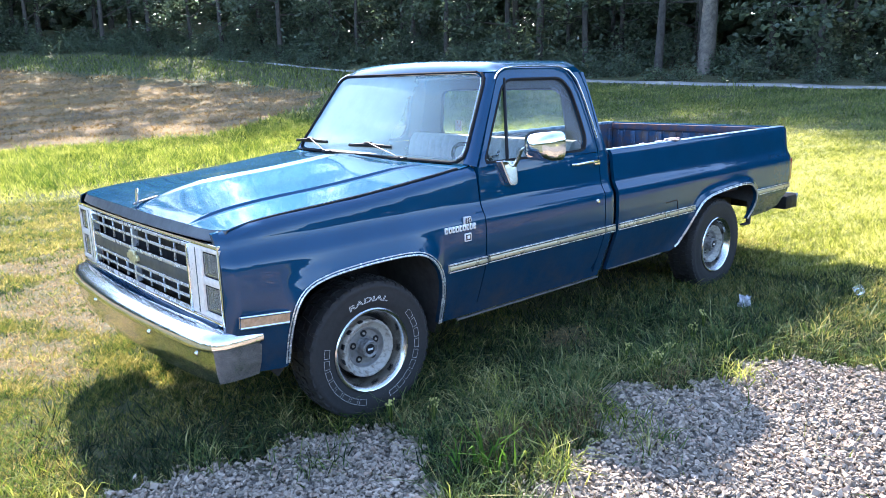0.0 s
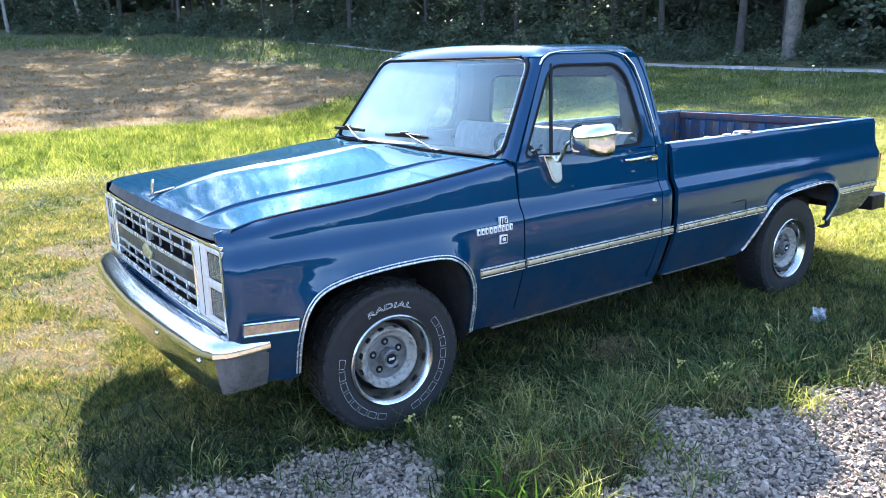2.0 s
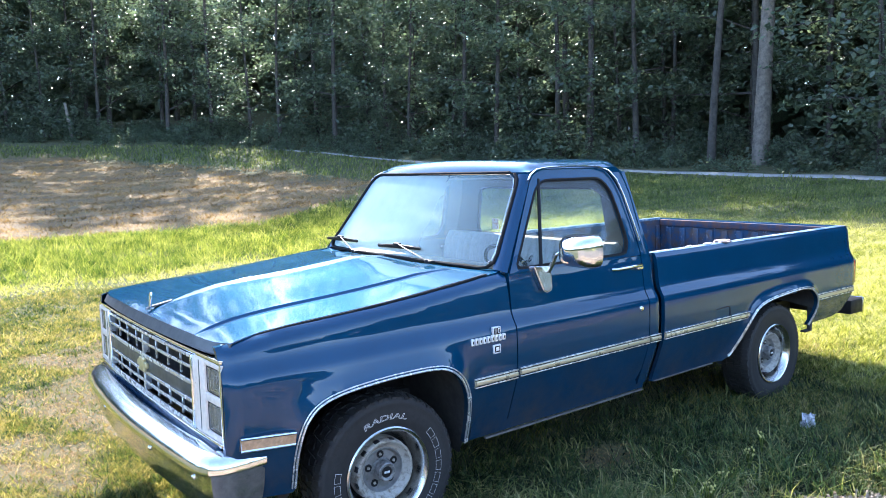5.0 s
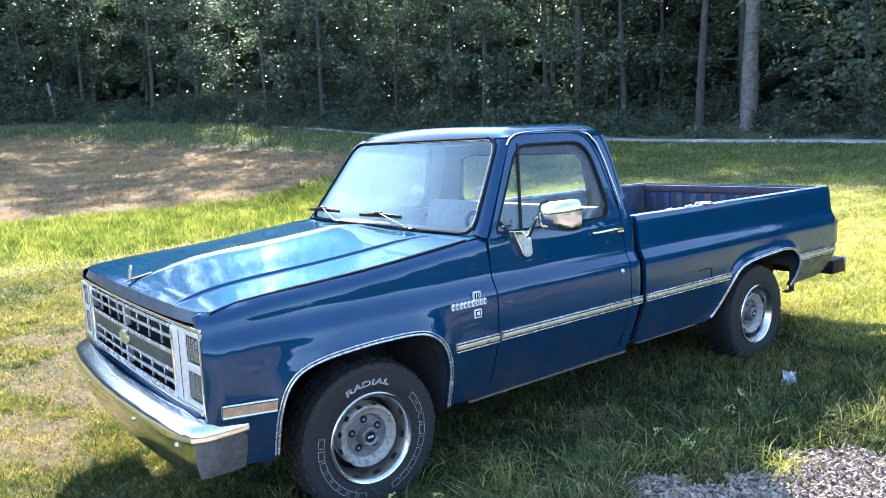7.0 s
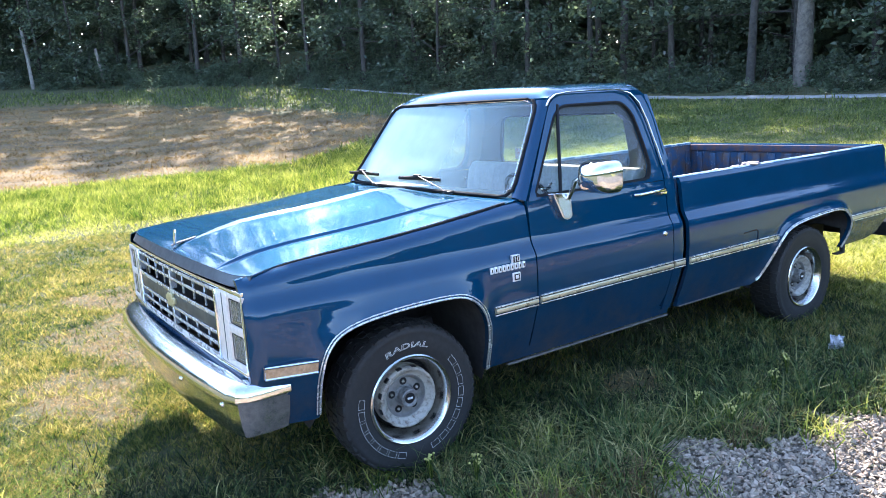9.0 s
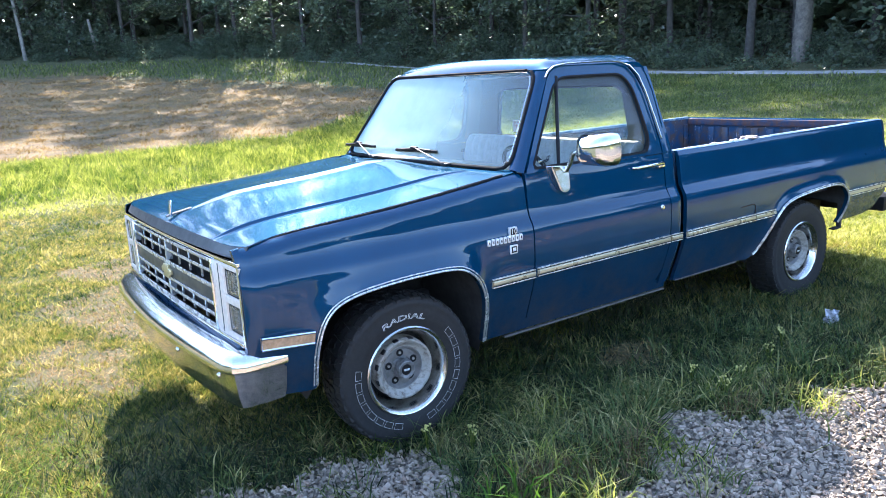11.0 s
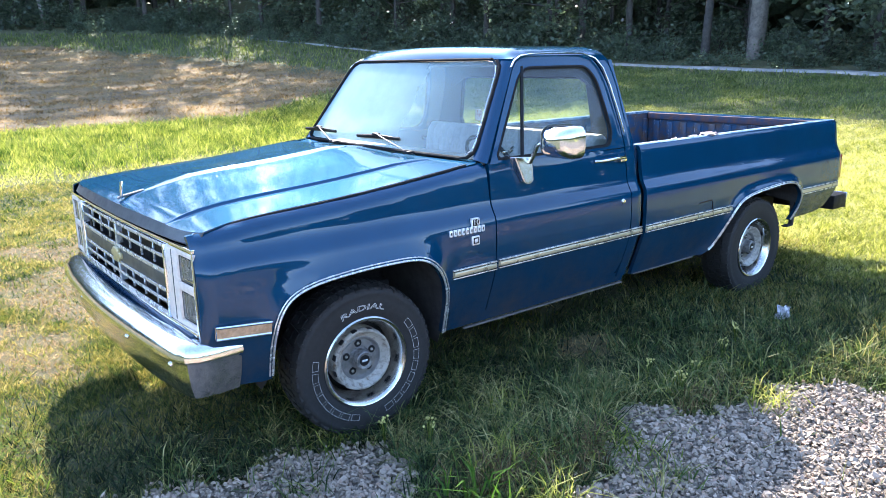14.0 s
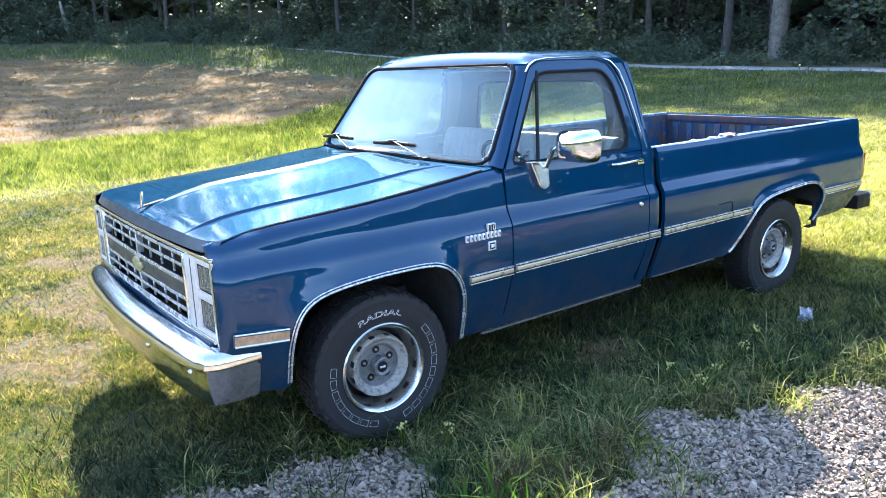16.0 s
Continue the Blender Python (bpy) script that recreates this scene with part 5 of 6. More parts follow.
me = mesh_of("ground", verts, quads)
me.shade_smooth()
wob = 0.6 * np.sin(gx * 0.9 + gy * 0.5) + 0.35 * np.sin(gx * 2.3 - gy * 1.7)
straw_mask = np.maximum(inside(STRAW, gx + wob, gy + wob * 0.8).astype(float), 0.42 * dry_at(gx, gy))
gravel_mask = gravel_at(gx, gy)
cover = me.color_attributes.new("cover", "FLOAT_COLOR", "POINT")
# third channel marks the ground that is coloured as sunlit
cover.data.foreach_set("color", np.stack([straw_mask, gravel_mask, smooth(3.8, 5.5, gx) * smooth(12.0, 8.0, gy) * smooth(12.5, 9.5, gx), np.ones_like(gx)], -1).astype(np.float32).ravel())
ground = new("ground", me)
me.materials.append(ground_material())
tagged(ground, "uneven grass field with a straw-coloured mown stretch", "ground", kind="structure")


# ---------------- lane ----------------
def lane_strip(line, width, lift):
    pts = [Vector(p) for p in line]
    co, n = [], len(pts)
    dense = []
    for a, b in zip(pts, pts[1:]):
        k = max(2, int((b - a).length / 0.5))
        dense += [a.lerp(b, j / k) for j in range(k)]
    dense.append(pts[-1])
    for i, p in enumerate(dense):
        d = (dense[min(i + 1, len(dense) - 1)] - dense[max(i - 1, 0)]).normalized()
        nrm = Vector((d.y, -d.x))
        for s in (-1.0, -0.9, 0.0, 0.9, 1.0):
            w = width / 2 * (1.0 - 0.55 * float(smooth(15, 24, p.y)) - 0.32 * float(smooth(24, 30, p.y))) * (1 + 0.12 * math.sin(i * 0.9) + 0.08 * math.sin(i * 2.3))
            q = p + nrm * s * w
            co.append((q.x, q.y, float(ground_z(q.x, q.y)) + (lift if abs(s) < 0.95 else -0.02)))
    f = []
    for i in range(len(dense) - 1):
        for s in range(4):
            f.append((i * 5 + s, i * 5 + s + 1, (i + 1) * 5 + s + 1, (i + 1) * 5 + s))
    return mesh_of("lane", np.array(co), np.array(f))


me = lane_strip(LANE[5:], 0.40, 0.03)
me.shade_smooth()
LANE_STONE = two_tone("pale_lane_gravel", (0.20, 0.19, 0.175), (0.33, 0.32, 0.30), 9, 0.9, 0.4, 0.01)
me.materials.append(LANE_STONE)
tagged(new("road", me), "narrow pale gravel lane along the woods", "road", kind="structure")

rng = np.random.default_rng(7)


# ---------------- grass ----------------
def grass_material(name, stops, patch, glow=0.3, clumps=13.0, gloss=0.10, rough=0.5, through=(1.5, 1.55, 0.9)):
    """Blades that differ one by one and in patches, lit through."""
    m = Mat(name)
    geo = m.node("NewGeometry")
    p1 = m.noise(patch, 4, 0.6)
    mixv = m.node("Math")
    mixv.operation = "MULTIPLY_ADD"
    m.link(geo.outputs["Random Per Island"], mixv.inputs[0])
    mixv.inputs[1].default_value = 0.70
    clump = m.node("Math")
    clump.operation = "ADD"
    m.link(m.val(p1, -0.17, 0.39, 0.3, 0.7), clump.inputs[0]).link(m.val(m.noise(clumps, 3, 0.6), -0.26, 0.26, 0.35, 0.65), clump.inputs[1])
    m.link(clump.outputs[0], mixv.inputs[2])
    col = m.ramp(mixv.outputs[0], stops)
    m.set(Roughness=rough, Specular_IOR_Level=gloss)
    m.color(col)
    tl = m.t.nodes.new("ShaderNodeBsdfTranslucent")
    m.link(m.mix(1.0, col, through, "MULTIPLY"), tl.inputs[0])
    mx = m.t.nodes.new("ShaderNodeMixShader")
    mx.inputs[0].default_value = glow
    m.link(m.b.outputs[0], mx.inputs[1]).link(tl.outputs[0], mx.inputs[2]).link(mx.outputs[0], m.out.inputs[0])
    return m.m


LAWN = grass_material("lawn_grass", [(0.03, (0.018, 0.036, 0.015)), (0.22, (0.060, 0.092, 0.028)), (0.46, (0.150, 0.153, 0.044)), (0.70, (0.27, 0.208, 0.078)), (0.95, (0.40, 0.32, 0.165))], 1.1, 0.5)
# grass by the drive: the truck's shade is put into its colour
SHADED_DRIVE_GRASS = grass_material("shade_toned_drive_grass", [(0.0, (0.011, 0.020, 0.009)), (0.2, (0.040, 0.072, 0.026)), (0.50, (0.100, 0.142, 0.048)), (0.80, (0.24, 0.220, 0.090)), (1.0, (0.44, 0.38, 0.180))], 2.2, 0.35)
# dark blades carry the shade of the gaps in their colour
GAP_SHADE = grass_material("gap_shade_grass", [(0.0, (0.008, 0.015, 0.009)), (0.4, (0.022, 0.036, 0.018)), (0.75, (0.050, 0.066, 0.028)), (0.95, (0.12, 0.10, 0.055))], 2.6, 0.25)
BROWN_STEM = grass_material("brown_grass_stem", [(0.05, (0.06, 0.038, 0.022)), (0.5, (0.15, 0.095, 0.055)), (0.95, (0.27, 0.19, 0.11))], 2.0, 0.25)
# field tone with the brightness of sunlight in its colour
SUNLIT_FIELD = grass_material("sun_toned_field_grass", [(0.05, (0.095, 0.118, 0.026)), (0.35, (0.235, 0.240, 0.062)), (0.65, (0.38, 0.350, 0.130)), (0.95, (0.51, 0.46, 0.25))], 1.3, 0.55)
# grass near the woods, with the trees' shade in its colour
SHADED_VERGE = grass_material("verge_grass", [(0.05, (0.056, 0.080, 0.026)), (0.5, (0.138, 0.172, 0.058)), (0.95, (0.28, 0.28, 0.12))], 1.2, 0.45)
STRAW_GRASS = grass_material("straw_grass", [(0.05, (0.085, 0.054, 0.026)), (0.3, (0.20, 0.115, 0.050)), (0.6, (0.33, 0.198, 0.088)), (0.95, (0.46, 0.31, 0.16))], 0.9, 0.35)
LUSH = grass_material("lush_grass", [(0.05, (0.030, 0.062, 0.012)), (0.3, (0.105, 0.150, 0.030)), (0.6, (0.245, 0.265, 0.060)), (0.95, (0.46, 0.42, 0.15))], 1.6, 0.45, clumps=5.0)


def blades(x, y, h, w, lean=0.6, curl=0.5, z0=None, seg=2):
    """Grass blades as triangles: arrays of corners and faces."""
    n = len(x)
    z = ground_z(x, y) if z0 is None else z0
    a = rng.uniform(0, 2 * np.pi, n)
    b = rng.uniform(0, 2 * np.pi, n)
    side = np.stack([np.cos(b), np.sin(b), np.zeros(n)], -1) * (w / 2)[:, None]
    out = np.stack([np.cos(a), np.sin(a), np.zeros(n)], -1)
    ln = rng.uniform(0.1, 1.0, n) * lean
    base = np.stack([x, y, z - 0.01], -1)
    up = np.zeros((n, 3))
    up[:, 2] = 1
    mid = base + up * (h * 0.55)[:, None] + out * (h * ln * 0.4)[:, None]
    tip = base + up * (h * (1 - 0.35 * curl * ln))[:, None] + out * (h * ln * (0.9 + curl * 0.5))[:, None]
    co = np.stack([base - side, base + side, mid - side * 0.75, mid + side * 0.75, tip], 1).reshape(-1, 3)
    o = (np.arange(n) * 5)[:, None]
    f = np.concatenate([o + [0, 1, 3], o + [0, 3, 2], o + [2, 3, 4]], 1).reshape(-1, 3)
    return co, f


def short_blades(x, y, h, w, lean):
    """Mown or far blades: one leaning triangle each."""
    n = len(x)
    a, b = rng.uniform(0, 2 * np.pi, n), rng.uniform(0, 2 * np.pi, n)
    ln = rng.uniform(0.1, 1.0, n) * lean * h
    side = np.stack([np.cos(b), np.sin(b), np.zeros(n)], -1) * (w / 2)[:, None]
    base = np.stack([x, y, ground_z(x, y) - 0.006], -1)
    tip = base + np.stack([np.cos(a) * ln, np.sin(a) * ln, h], -1)
    co = np.stack([base - side, base + side, tip], 1).reshape(-1, 3)
    return co, np.arange(n * 3).reshape(-1, 3)


def scatter(x0, x1, y0, y1, per_m2):
    n = int((x1 - x0) * (y1 - y0) * per_m2)
    return rng.uniform(x0, x1, n), rng.uniform(y0, y1, n)


def field_noise(x, y, s=1.0):
    return 0.5 + 0.25 * np.sin(1.9 * s * x + 1.1 * s * y) + 0.25 * np.sin(2.7 * s * y - 1.3 * s * x + 1.0)


def stuff(name, co, f, mat, label, category):
    me = mesh_of(name, co, f)
    me.materials.append(mat)
    ob = new(name, me)
    return tagged(ob, label, category, kind="stuff")


# mown lawn close by
WEDGE = [(-2.9, -1.2), (0.4, -2.4), (11.5, 0.3), (11.5, 9.0), (-1.9, 9.0), (-2.7, 3.0)]
x, y = scatter(-3.0, 11.5, -2.4, 9.0, 7800)
far = np.hypot(x + 2, y + 2.9)
keep = inside(WEDGE, x, y) & (rng.random(len(x)) < np.clip(4.4 / far, 0.0, 1) ** 1.7)
x, y = x[keep], y[keep]
keep = (gravel_at(x, y) < 0.5) | (rng.random(len(x)) < 0.008)
under = (x > 0.3) & (x < 4.3) & (y > 0.5) & (y < 1.7)
keep &= ~(under & (rng.random(len(x)) < 0.7))
for wx in (0.0, 3.368):
    for wy in (0.14, W - 0.14):
        keep &= ~((abs(x - wx) < 0.16) & (abs(y - wy) < 0.13))
bare = ((x - 1.62) / 0.28) ** 2 + ((y - 0.10) / 0.15) ** 2 < 1
keep &= ~(bare & (rng.random(len(x)) < 0.5))
x, y = x[keep], y[keep]
keep = rng.random(len(x)) < 0.45 + 1.1 * field_noise(x, y, 5.3) * field_noise(y + 2, x, 9.1) + 0.3 * field_noise(x, y, 2.0) - 0.62 * dry_at(x, y)     # thin and thick clumps
x, y = x[keep], y[keep]
tall = smooth(1.1, -0.2, y) * smooth(-1.4, -0.2, x) * (0.25 + 0.75 * smooth(3.3, 2.1, x))            # uncut by the drive and under the truck
h = rng.gamma(3, 0.33, len(x)) * (0.032 + 0.036 * tall) * (0.45 + 0.4 * field_noise(x, y, 1.4) + 1.3 * field_noise(x + 3, y, 7.3) * field_noise(y, x, 4.1))
w = rng.uniform(0.0034, 0.0088, len(x))
# strip in the truck's shadow takes the shade-toned blades
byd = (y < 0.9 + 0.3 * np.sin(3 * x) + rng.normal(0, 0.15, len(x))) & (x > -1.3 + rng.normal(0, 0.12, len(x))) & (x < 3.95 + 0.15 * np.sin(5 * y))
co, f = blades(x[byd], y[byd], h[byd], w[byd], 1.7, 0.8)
stuff("shade_toned_drive_grass", co, f, SHADED_DRIVE_GRASS, "uncut grass beside the drive and under the truck, darkened in colour for shade", "grass")
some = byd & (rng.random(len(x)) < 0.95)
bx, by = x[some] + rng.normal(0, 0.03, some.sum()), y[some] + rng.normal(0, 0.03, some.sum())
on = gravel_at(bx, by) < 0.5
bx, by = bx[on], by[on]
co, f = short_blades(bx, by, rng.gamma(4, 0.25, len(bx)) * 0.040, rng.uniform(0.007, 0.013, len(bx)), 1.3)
stuff("drive_side_gap_blades", co, f, GAP_SHADE, "short dark blades, the shade between the drive-side grass put into colour", "grass")
extra = byd & (x > 2.7)
x, y, h = (np.concatenate([np.repeat(v[~byd], 3), np.repeat(v[extra], 2)]) for v in (x, y, np.minimum(h, 0.062)))
x, y = x + rng.normal(0, 0.035, len(x)), y + rng.normal(0, 0.035, len(x))
keep = (gravel_at(x, y) < 0.5) & (rng.random(len(x)) < 0.97 - 0.5 * dry_at(x, y))
x, y, h = x[keep], y[keep], h[keep] * rng.uniform(0.6, 1.25, keep.sum())
w = rng.uniform(0.0045, 0.0095, len(x)) * np.clip(np.hypot(x + 2, y + 2.9) / 4.5, 0.9, 2.0)
# blades past this line get the sunlit tone
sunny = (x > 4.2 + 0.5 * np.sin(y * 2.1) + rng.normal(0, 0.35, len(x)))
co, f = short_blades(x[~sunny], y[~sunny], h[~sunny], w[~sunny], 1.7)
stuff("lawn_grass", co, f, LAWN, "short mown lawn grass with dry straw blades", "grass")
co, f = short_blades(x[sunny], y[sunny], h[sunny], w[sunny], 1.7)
stuff("sun_toned_tail_grass", co, f, SUNLIT_FIELD, "yellow-green grass beyond the tail, brightened in colour for sunlight", "grass")
# dry straw on the worn patches
x, y = scatter(-1.6, 2.3, -0.3, 5.8, 3800)
keep = (rng.random(len(x)) < dry_at(x, y)) & (gravel_at(x, y) < 0.5)
x, y = x[keep], y[keep]
co, f = blades(x, y, rng.gamma(4, 0.25, len(x)) * 0.022, rng.uniform(0.004, 0.009, len(x)), 2.4, 0.9)
stuff("dry_grass", co, f, STRAW_GRASS, "dead straw-coloured grass on worn patches", "grass")
# grass in the middle distance
x, y = scatter(-4, 16.5, -1, 15.5, 430)
keep = ~((x < 11.5) & (y < 9.0)) & (y > 0.31 * (x + 2) - 3.2) & (x > -2.2)
keep &= ~inside(STRAW, x, y)
x, y = x[keep], y[keep]
band = smooth(9.0, 11.0, y) * smooth(15.8, 14.0, y) * smooth(9.5, 7, x)
h = rng.gamma(5, 0.2, len(x)) * (0.036 + 0.06 * band) * (0.45 + 0.6 * field_noise(x, y) + 1.0 * field_noise(x, y, 2.9) * field_noise(y, x, 4.3))
x, y, h, band = (np.repeat(v, 3) for v in (x, y, h, band))
x, y = x + rng.normal(0, 0.12, len(x)), y + rng.normal(0, 0.12, len(x))
w = rng.uniform(0.010, 0.021, len(x))
sel = band > 0.4
# blades under the tree shadow take the shade-toned material
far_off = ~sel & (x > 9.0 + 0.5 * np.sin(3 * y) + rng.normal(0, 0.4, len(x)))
near = ~sel & ~far_off
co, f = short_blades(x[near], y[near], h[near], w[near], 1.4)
stuff("sun_toned_field_grass", co, f, SUNLIT_FIELD, "green and dry field grass, brightened in colour for sunlight", "grass")
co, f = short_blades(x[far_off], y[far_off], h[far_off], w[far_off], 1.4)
stuff("shade_toned_field_grass", co, f, SHADED_VERGE, "field grass along the edge of the woods, toned in colour for tree shade", "grass")
co, f = short_blades(x[sel], y[sel], h[sel], w[sel], 1.4)
stuff("uncut_grass", co, f, LUSH, "lush taller bright green grass before the hayed stretch", "grass")
# straw on the hayed stretch, and the green verge beyond
x, y = scatter(-3, 13, 13.8, 32, 115)
keep = inside(STRAW, x, y) & (rng.random(len(x)) < 0.25 + 1.2 * (0.5 + 0.5 * np.sin(4.6 * y + 1.3 * np.sin(0.7 * x) + 0.5 * x)) ** 2)     # lying in rows
x, y = x[keep], y[keep]
x, y = np.repeat(x, 3) + rng.normal(0, 0.1, len(x) * 3), np.repeat(y, 3) + rng.normal(0, 0.1, len(x) * 3)
h = rng.gamma(4, 0.25, len(x)) * 0.045
co, f = short_blades(x, y, h, rng.uniform(0.016, 0.034, len(x)), 2.2)
stuff("straw", co, f, STRAW_GRASS, "cut dry straw lying on the field", "straw")
x, y = scatter(-3, 18, 12, 38, 90)
edge_x = np.interp(y, [p[1] for p in LANE[::-1]], [p[0] for p in LANE[::-1]])
keep = ~inside(STRAW, x, y) & (x < edge_x - 0.25) & (y > 15 - 0.6 * np.clip(x - 6, 0, 20)) & (y < 36)
x, y = x[keep], y[keep]
h = rng.gamma(5, 0.2, len(x)) * 0.13
co, f = blades(x, y, h, rng.uniform(0.02, 0.04, len(x)), 0.8)
stuff("verge_grass", co, f, SHADED_VERGE, "green verge grass along the lane", "grass")
x, y = scatter(12, 19, -12, 16, 120)
edge_x = np.interp(y, [p[1] for p in LANE[::-1]], [p[0] for p in LANE[::-1]])
keep = (x < edge_x - 0.3)
x, y = x[keep], y[keep]
h = rng.gamma(5, 0.2, len(x)) * 0.08
co, f = blades(x, y, h, rng.uniform(0.014, 0.028, len(x)), 0.9)
stuff("lane_side_grass", co, f, SHADED_VERGE, "grass beside the gravel lane", "grass")


# single tufts and weeds that stand out
BROAD = grass_material("broad_grass_blade", [(0.05, (0.030, 0.075, 0.014)), (0.5, (0.075, 0.15, 0.025)), (0.95, (0.15, 0.24, 0.045))], 3.0, 0.4)
plant = thing("broad_leaf_tuft", "broad-bladed bright green grass tuft at the gravel's edge", "grass tuft", at=(-0.13, -0.91, float(ground_z(-0.13, -0.91))))
for k in range(34):
    co, f = blades(rng.normal(0, 0.05, 1), rng.normal(0, 0.05, 1), rng.uniform(0.10, 0.25, 1), rng.uniform(0.008, 0.016, 1), 0.85, 0.9, z0=np.zeros(1))
    me = mesh_of("blade", co, f)
    me.materials.append(BROAD)
    new("blade", me).parent = plant
sets = {"LUSH": [], "LAWN": []}
for at, n, h in (((-0.55, -0.22), 70, 0.14), ((0.50, -1.22), 90, 0.13), ((1.49, -1.14), 80, 0.16), ((0.10, -1.06), 80, 0.16), ((0.62, -0.98), 80, 0.15), ((-0.84, 0.17), 90, 0.17),
                 ((0.95, -0.55), 90, 0.18), ((0.75, -0.62), 110, 0.20), ((0.45, -0.75), 110, 0.18), ((0.2, -0.7), 100, 0.18), ((1.15, -0.5), 90, 0.18), ((1.7, -0.75), 80, 0.12), ((2.1, -0.9), 80, 0.09), ((0.02, -0.45), 90, 0.17),
                 ((0.4, -0.4), 90, 0.17), ((1.3, -0.72), 80, 0.17), ((2.3, -1.15), 60, 0.07), ((-0.3, -1.0), 70, 0.14), ((0.6, -0.2), 80, 0.17), ((-0.2, 0.05), 60, 0.14), ((2.6, -0.8), 70, 0.09), ((1.9, -0.5), 70, 0.16), ((2.5, -0.6), 70, 0.12), ((-1.50, 0.38), 100, 0.12), ((-1.62, 0.50), 100, 0.13), ((-1.45, 0.62), 100, 0.11), ((-1.70, 0.72), 100, 0.13), ((-1.85, 0.55), 100, 0.12), ((-1.58, 0.25), 100, 0.11), ((-1.75, 0.95), 80, 0.11)):
    x, y = at[0] + rng.normal(0, 0.08, n), at[1] + rng.normal(0, 0.08, n)
    sets["LUSH" if n % 20 == 0 else "LAWN"].append(blades(x, y, h * rng.uniform(0.45, 1.15, n), 0.0072 * rng.uniform(0.6, 1.2, n), 1.5, 0.9))
for key, mat in (("LUSH", LUSH), ("LAWN", SHADED_DRIVE_GRASS)):
    co = np.concatenate([c for c, _ in sets[key]])
    f, base = [], 0
    for c, q in sets[key]:
        f.append(q + base)
        base += len(c)
    stuff("long_grass", co, np.concatenate(f), mat, "longer uncut grass in tufts along the gravel", "grass")


# dead brown stems along the shaded edge of the gravel
x, y = np.concatenate([rng.normal(cx, sx, n) for cx, sx, n in ((0.52, 0.09, 420), (0.14, 0.16, 420), (1.2, 0.14, 200), (-0.55, 0.12, 160))]), np.concatenate([rng.normal(cy, sy, n) for cy, sy, n in ((-0.88, 0.09, 420), (-0.78, 0.09, 420), (-0.92, 0.05, 200), (-0.35, 0.08, 160))])
keep = gravel_at(x, y) < 0.5
x, y = x[keep], y[keep]
co, f = blades(x, y, rng.uniform(0.05, 0.15, len(x)), rng.uniform(0.003, 0.006, len(x)), 0.9, 0.7)
stuff("brown_stems", co, f, BROWN_STEM, "dead brown grass stems at the gravel's edge", "grass")


def weed(at, h):
    root = thing("flowering_weed", "small weed with pale yellow-green flower heads in the grass", "weed", "flowering weeds", at=(at[0], at[1], float(ground_z(*at))))
    bm = bmesh.new()
    r = random.Random(int(at[0] * 1000))
    tips = []
    for k in range(11):
        a = r.uniform(0, 6.28)
        tip = Vector((math.cos(a) * r.uniform(0.004, 0.034), math.sin(a) * r.uniform(0.004, 0.034), h * r.uniform(0.72, 1.0)))
        tube(bm, [(0, 0, 0), tip * 0.5 + Vector((0, 0, 0.01)), tip], 0.0015, 5)
        tips.append(tip)
    part("stem", bm, LUSH, root)
    for tip in tips:
        bm = bmesh.new()
        bmesh.ops.create_icosphere(bm, subdivisions=1, radius=0.0062)
        for v in bm.verts:
            v.co *= 1 + 0.5 * noise.noise(v.co * 260 + tip * 50)
            v.co += tip
        part("flower_head", bm, FLOWER, root, "pale yellow-green flower head")
    return root


FLOWER = simple("pale_yellow_flower", (0.46, 0.42, 0.12), 0.8, 0, 60, 0.3).m
for at, h in (((1.37, -0.52), 0.14), ((2.08, -0.60), 0.15), ((1.25, -0.80), 0.14), ((1.50, -0.72), 0.13), ((1.85, -0.66), 0.13), ((0.09, -0.31), 0.17), ((-0.03, -0.13), 0.15)):
    weed(at, h)

# clover beside the nose of the truck: three leaflets each
CLOVER = grass_material("clover_leaf", [(0.05, (0.060, 0.105, 0.020)), (0.5, (0.115, 0.175, 0.036)), (0.95, (0.20, 0.25, 0.07))], 2.0, 0.45, gloss=0.02, rough=0.8)
n = 900
cx = np.concatenate([rng.normal(-1.50, 0.14, n // 2), rng.normal(-1.62, 0.20, n // 2)])
cy = np.concatenate([rng.normal(0.95, 0.14, n // 2), rng.normal(1.35, 0.22, n // 2)])
cz = ground_z(cx, cy) + rng.uniform(0.02, 0.05, n)
r = rng.uniform(0.006, 0.010, n)
t1 = rng.normal(0, 0.3, (n, 2))
ang = rng.uniform(0, 6.28, n)
ring = []
for k in range(3):
    for turned, reach in ((0.0, 0.1), (-0.5, 0.9), (0.0, 1.25), (0.5, 0.9)):
        a = ang + k * 2 * np.pi / 3 + turned
        dx, dy = r * reach * np.cos(a), r * reach * np.sin(a)
        ring.append(np.stack([cx + dx, cy + dy, cz + dx * t1[:, 0] + dy * t1[:, 1]], -1))
co = np.stack(ring, 1).reshape(-1, 3)
stuff("clover", co, np.arange(n * 12).reshape(-1, 4), CLOVER, "patches of bright green clover leaves", "clover")

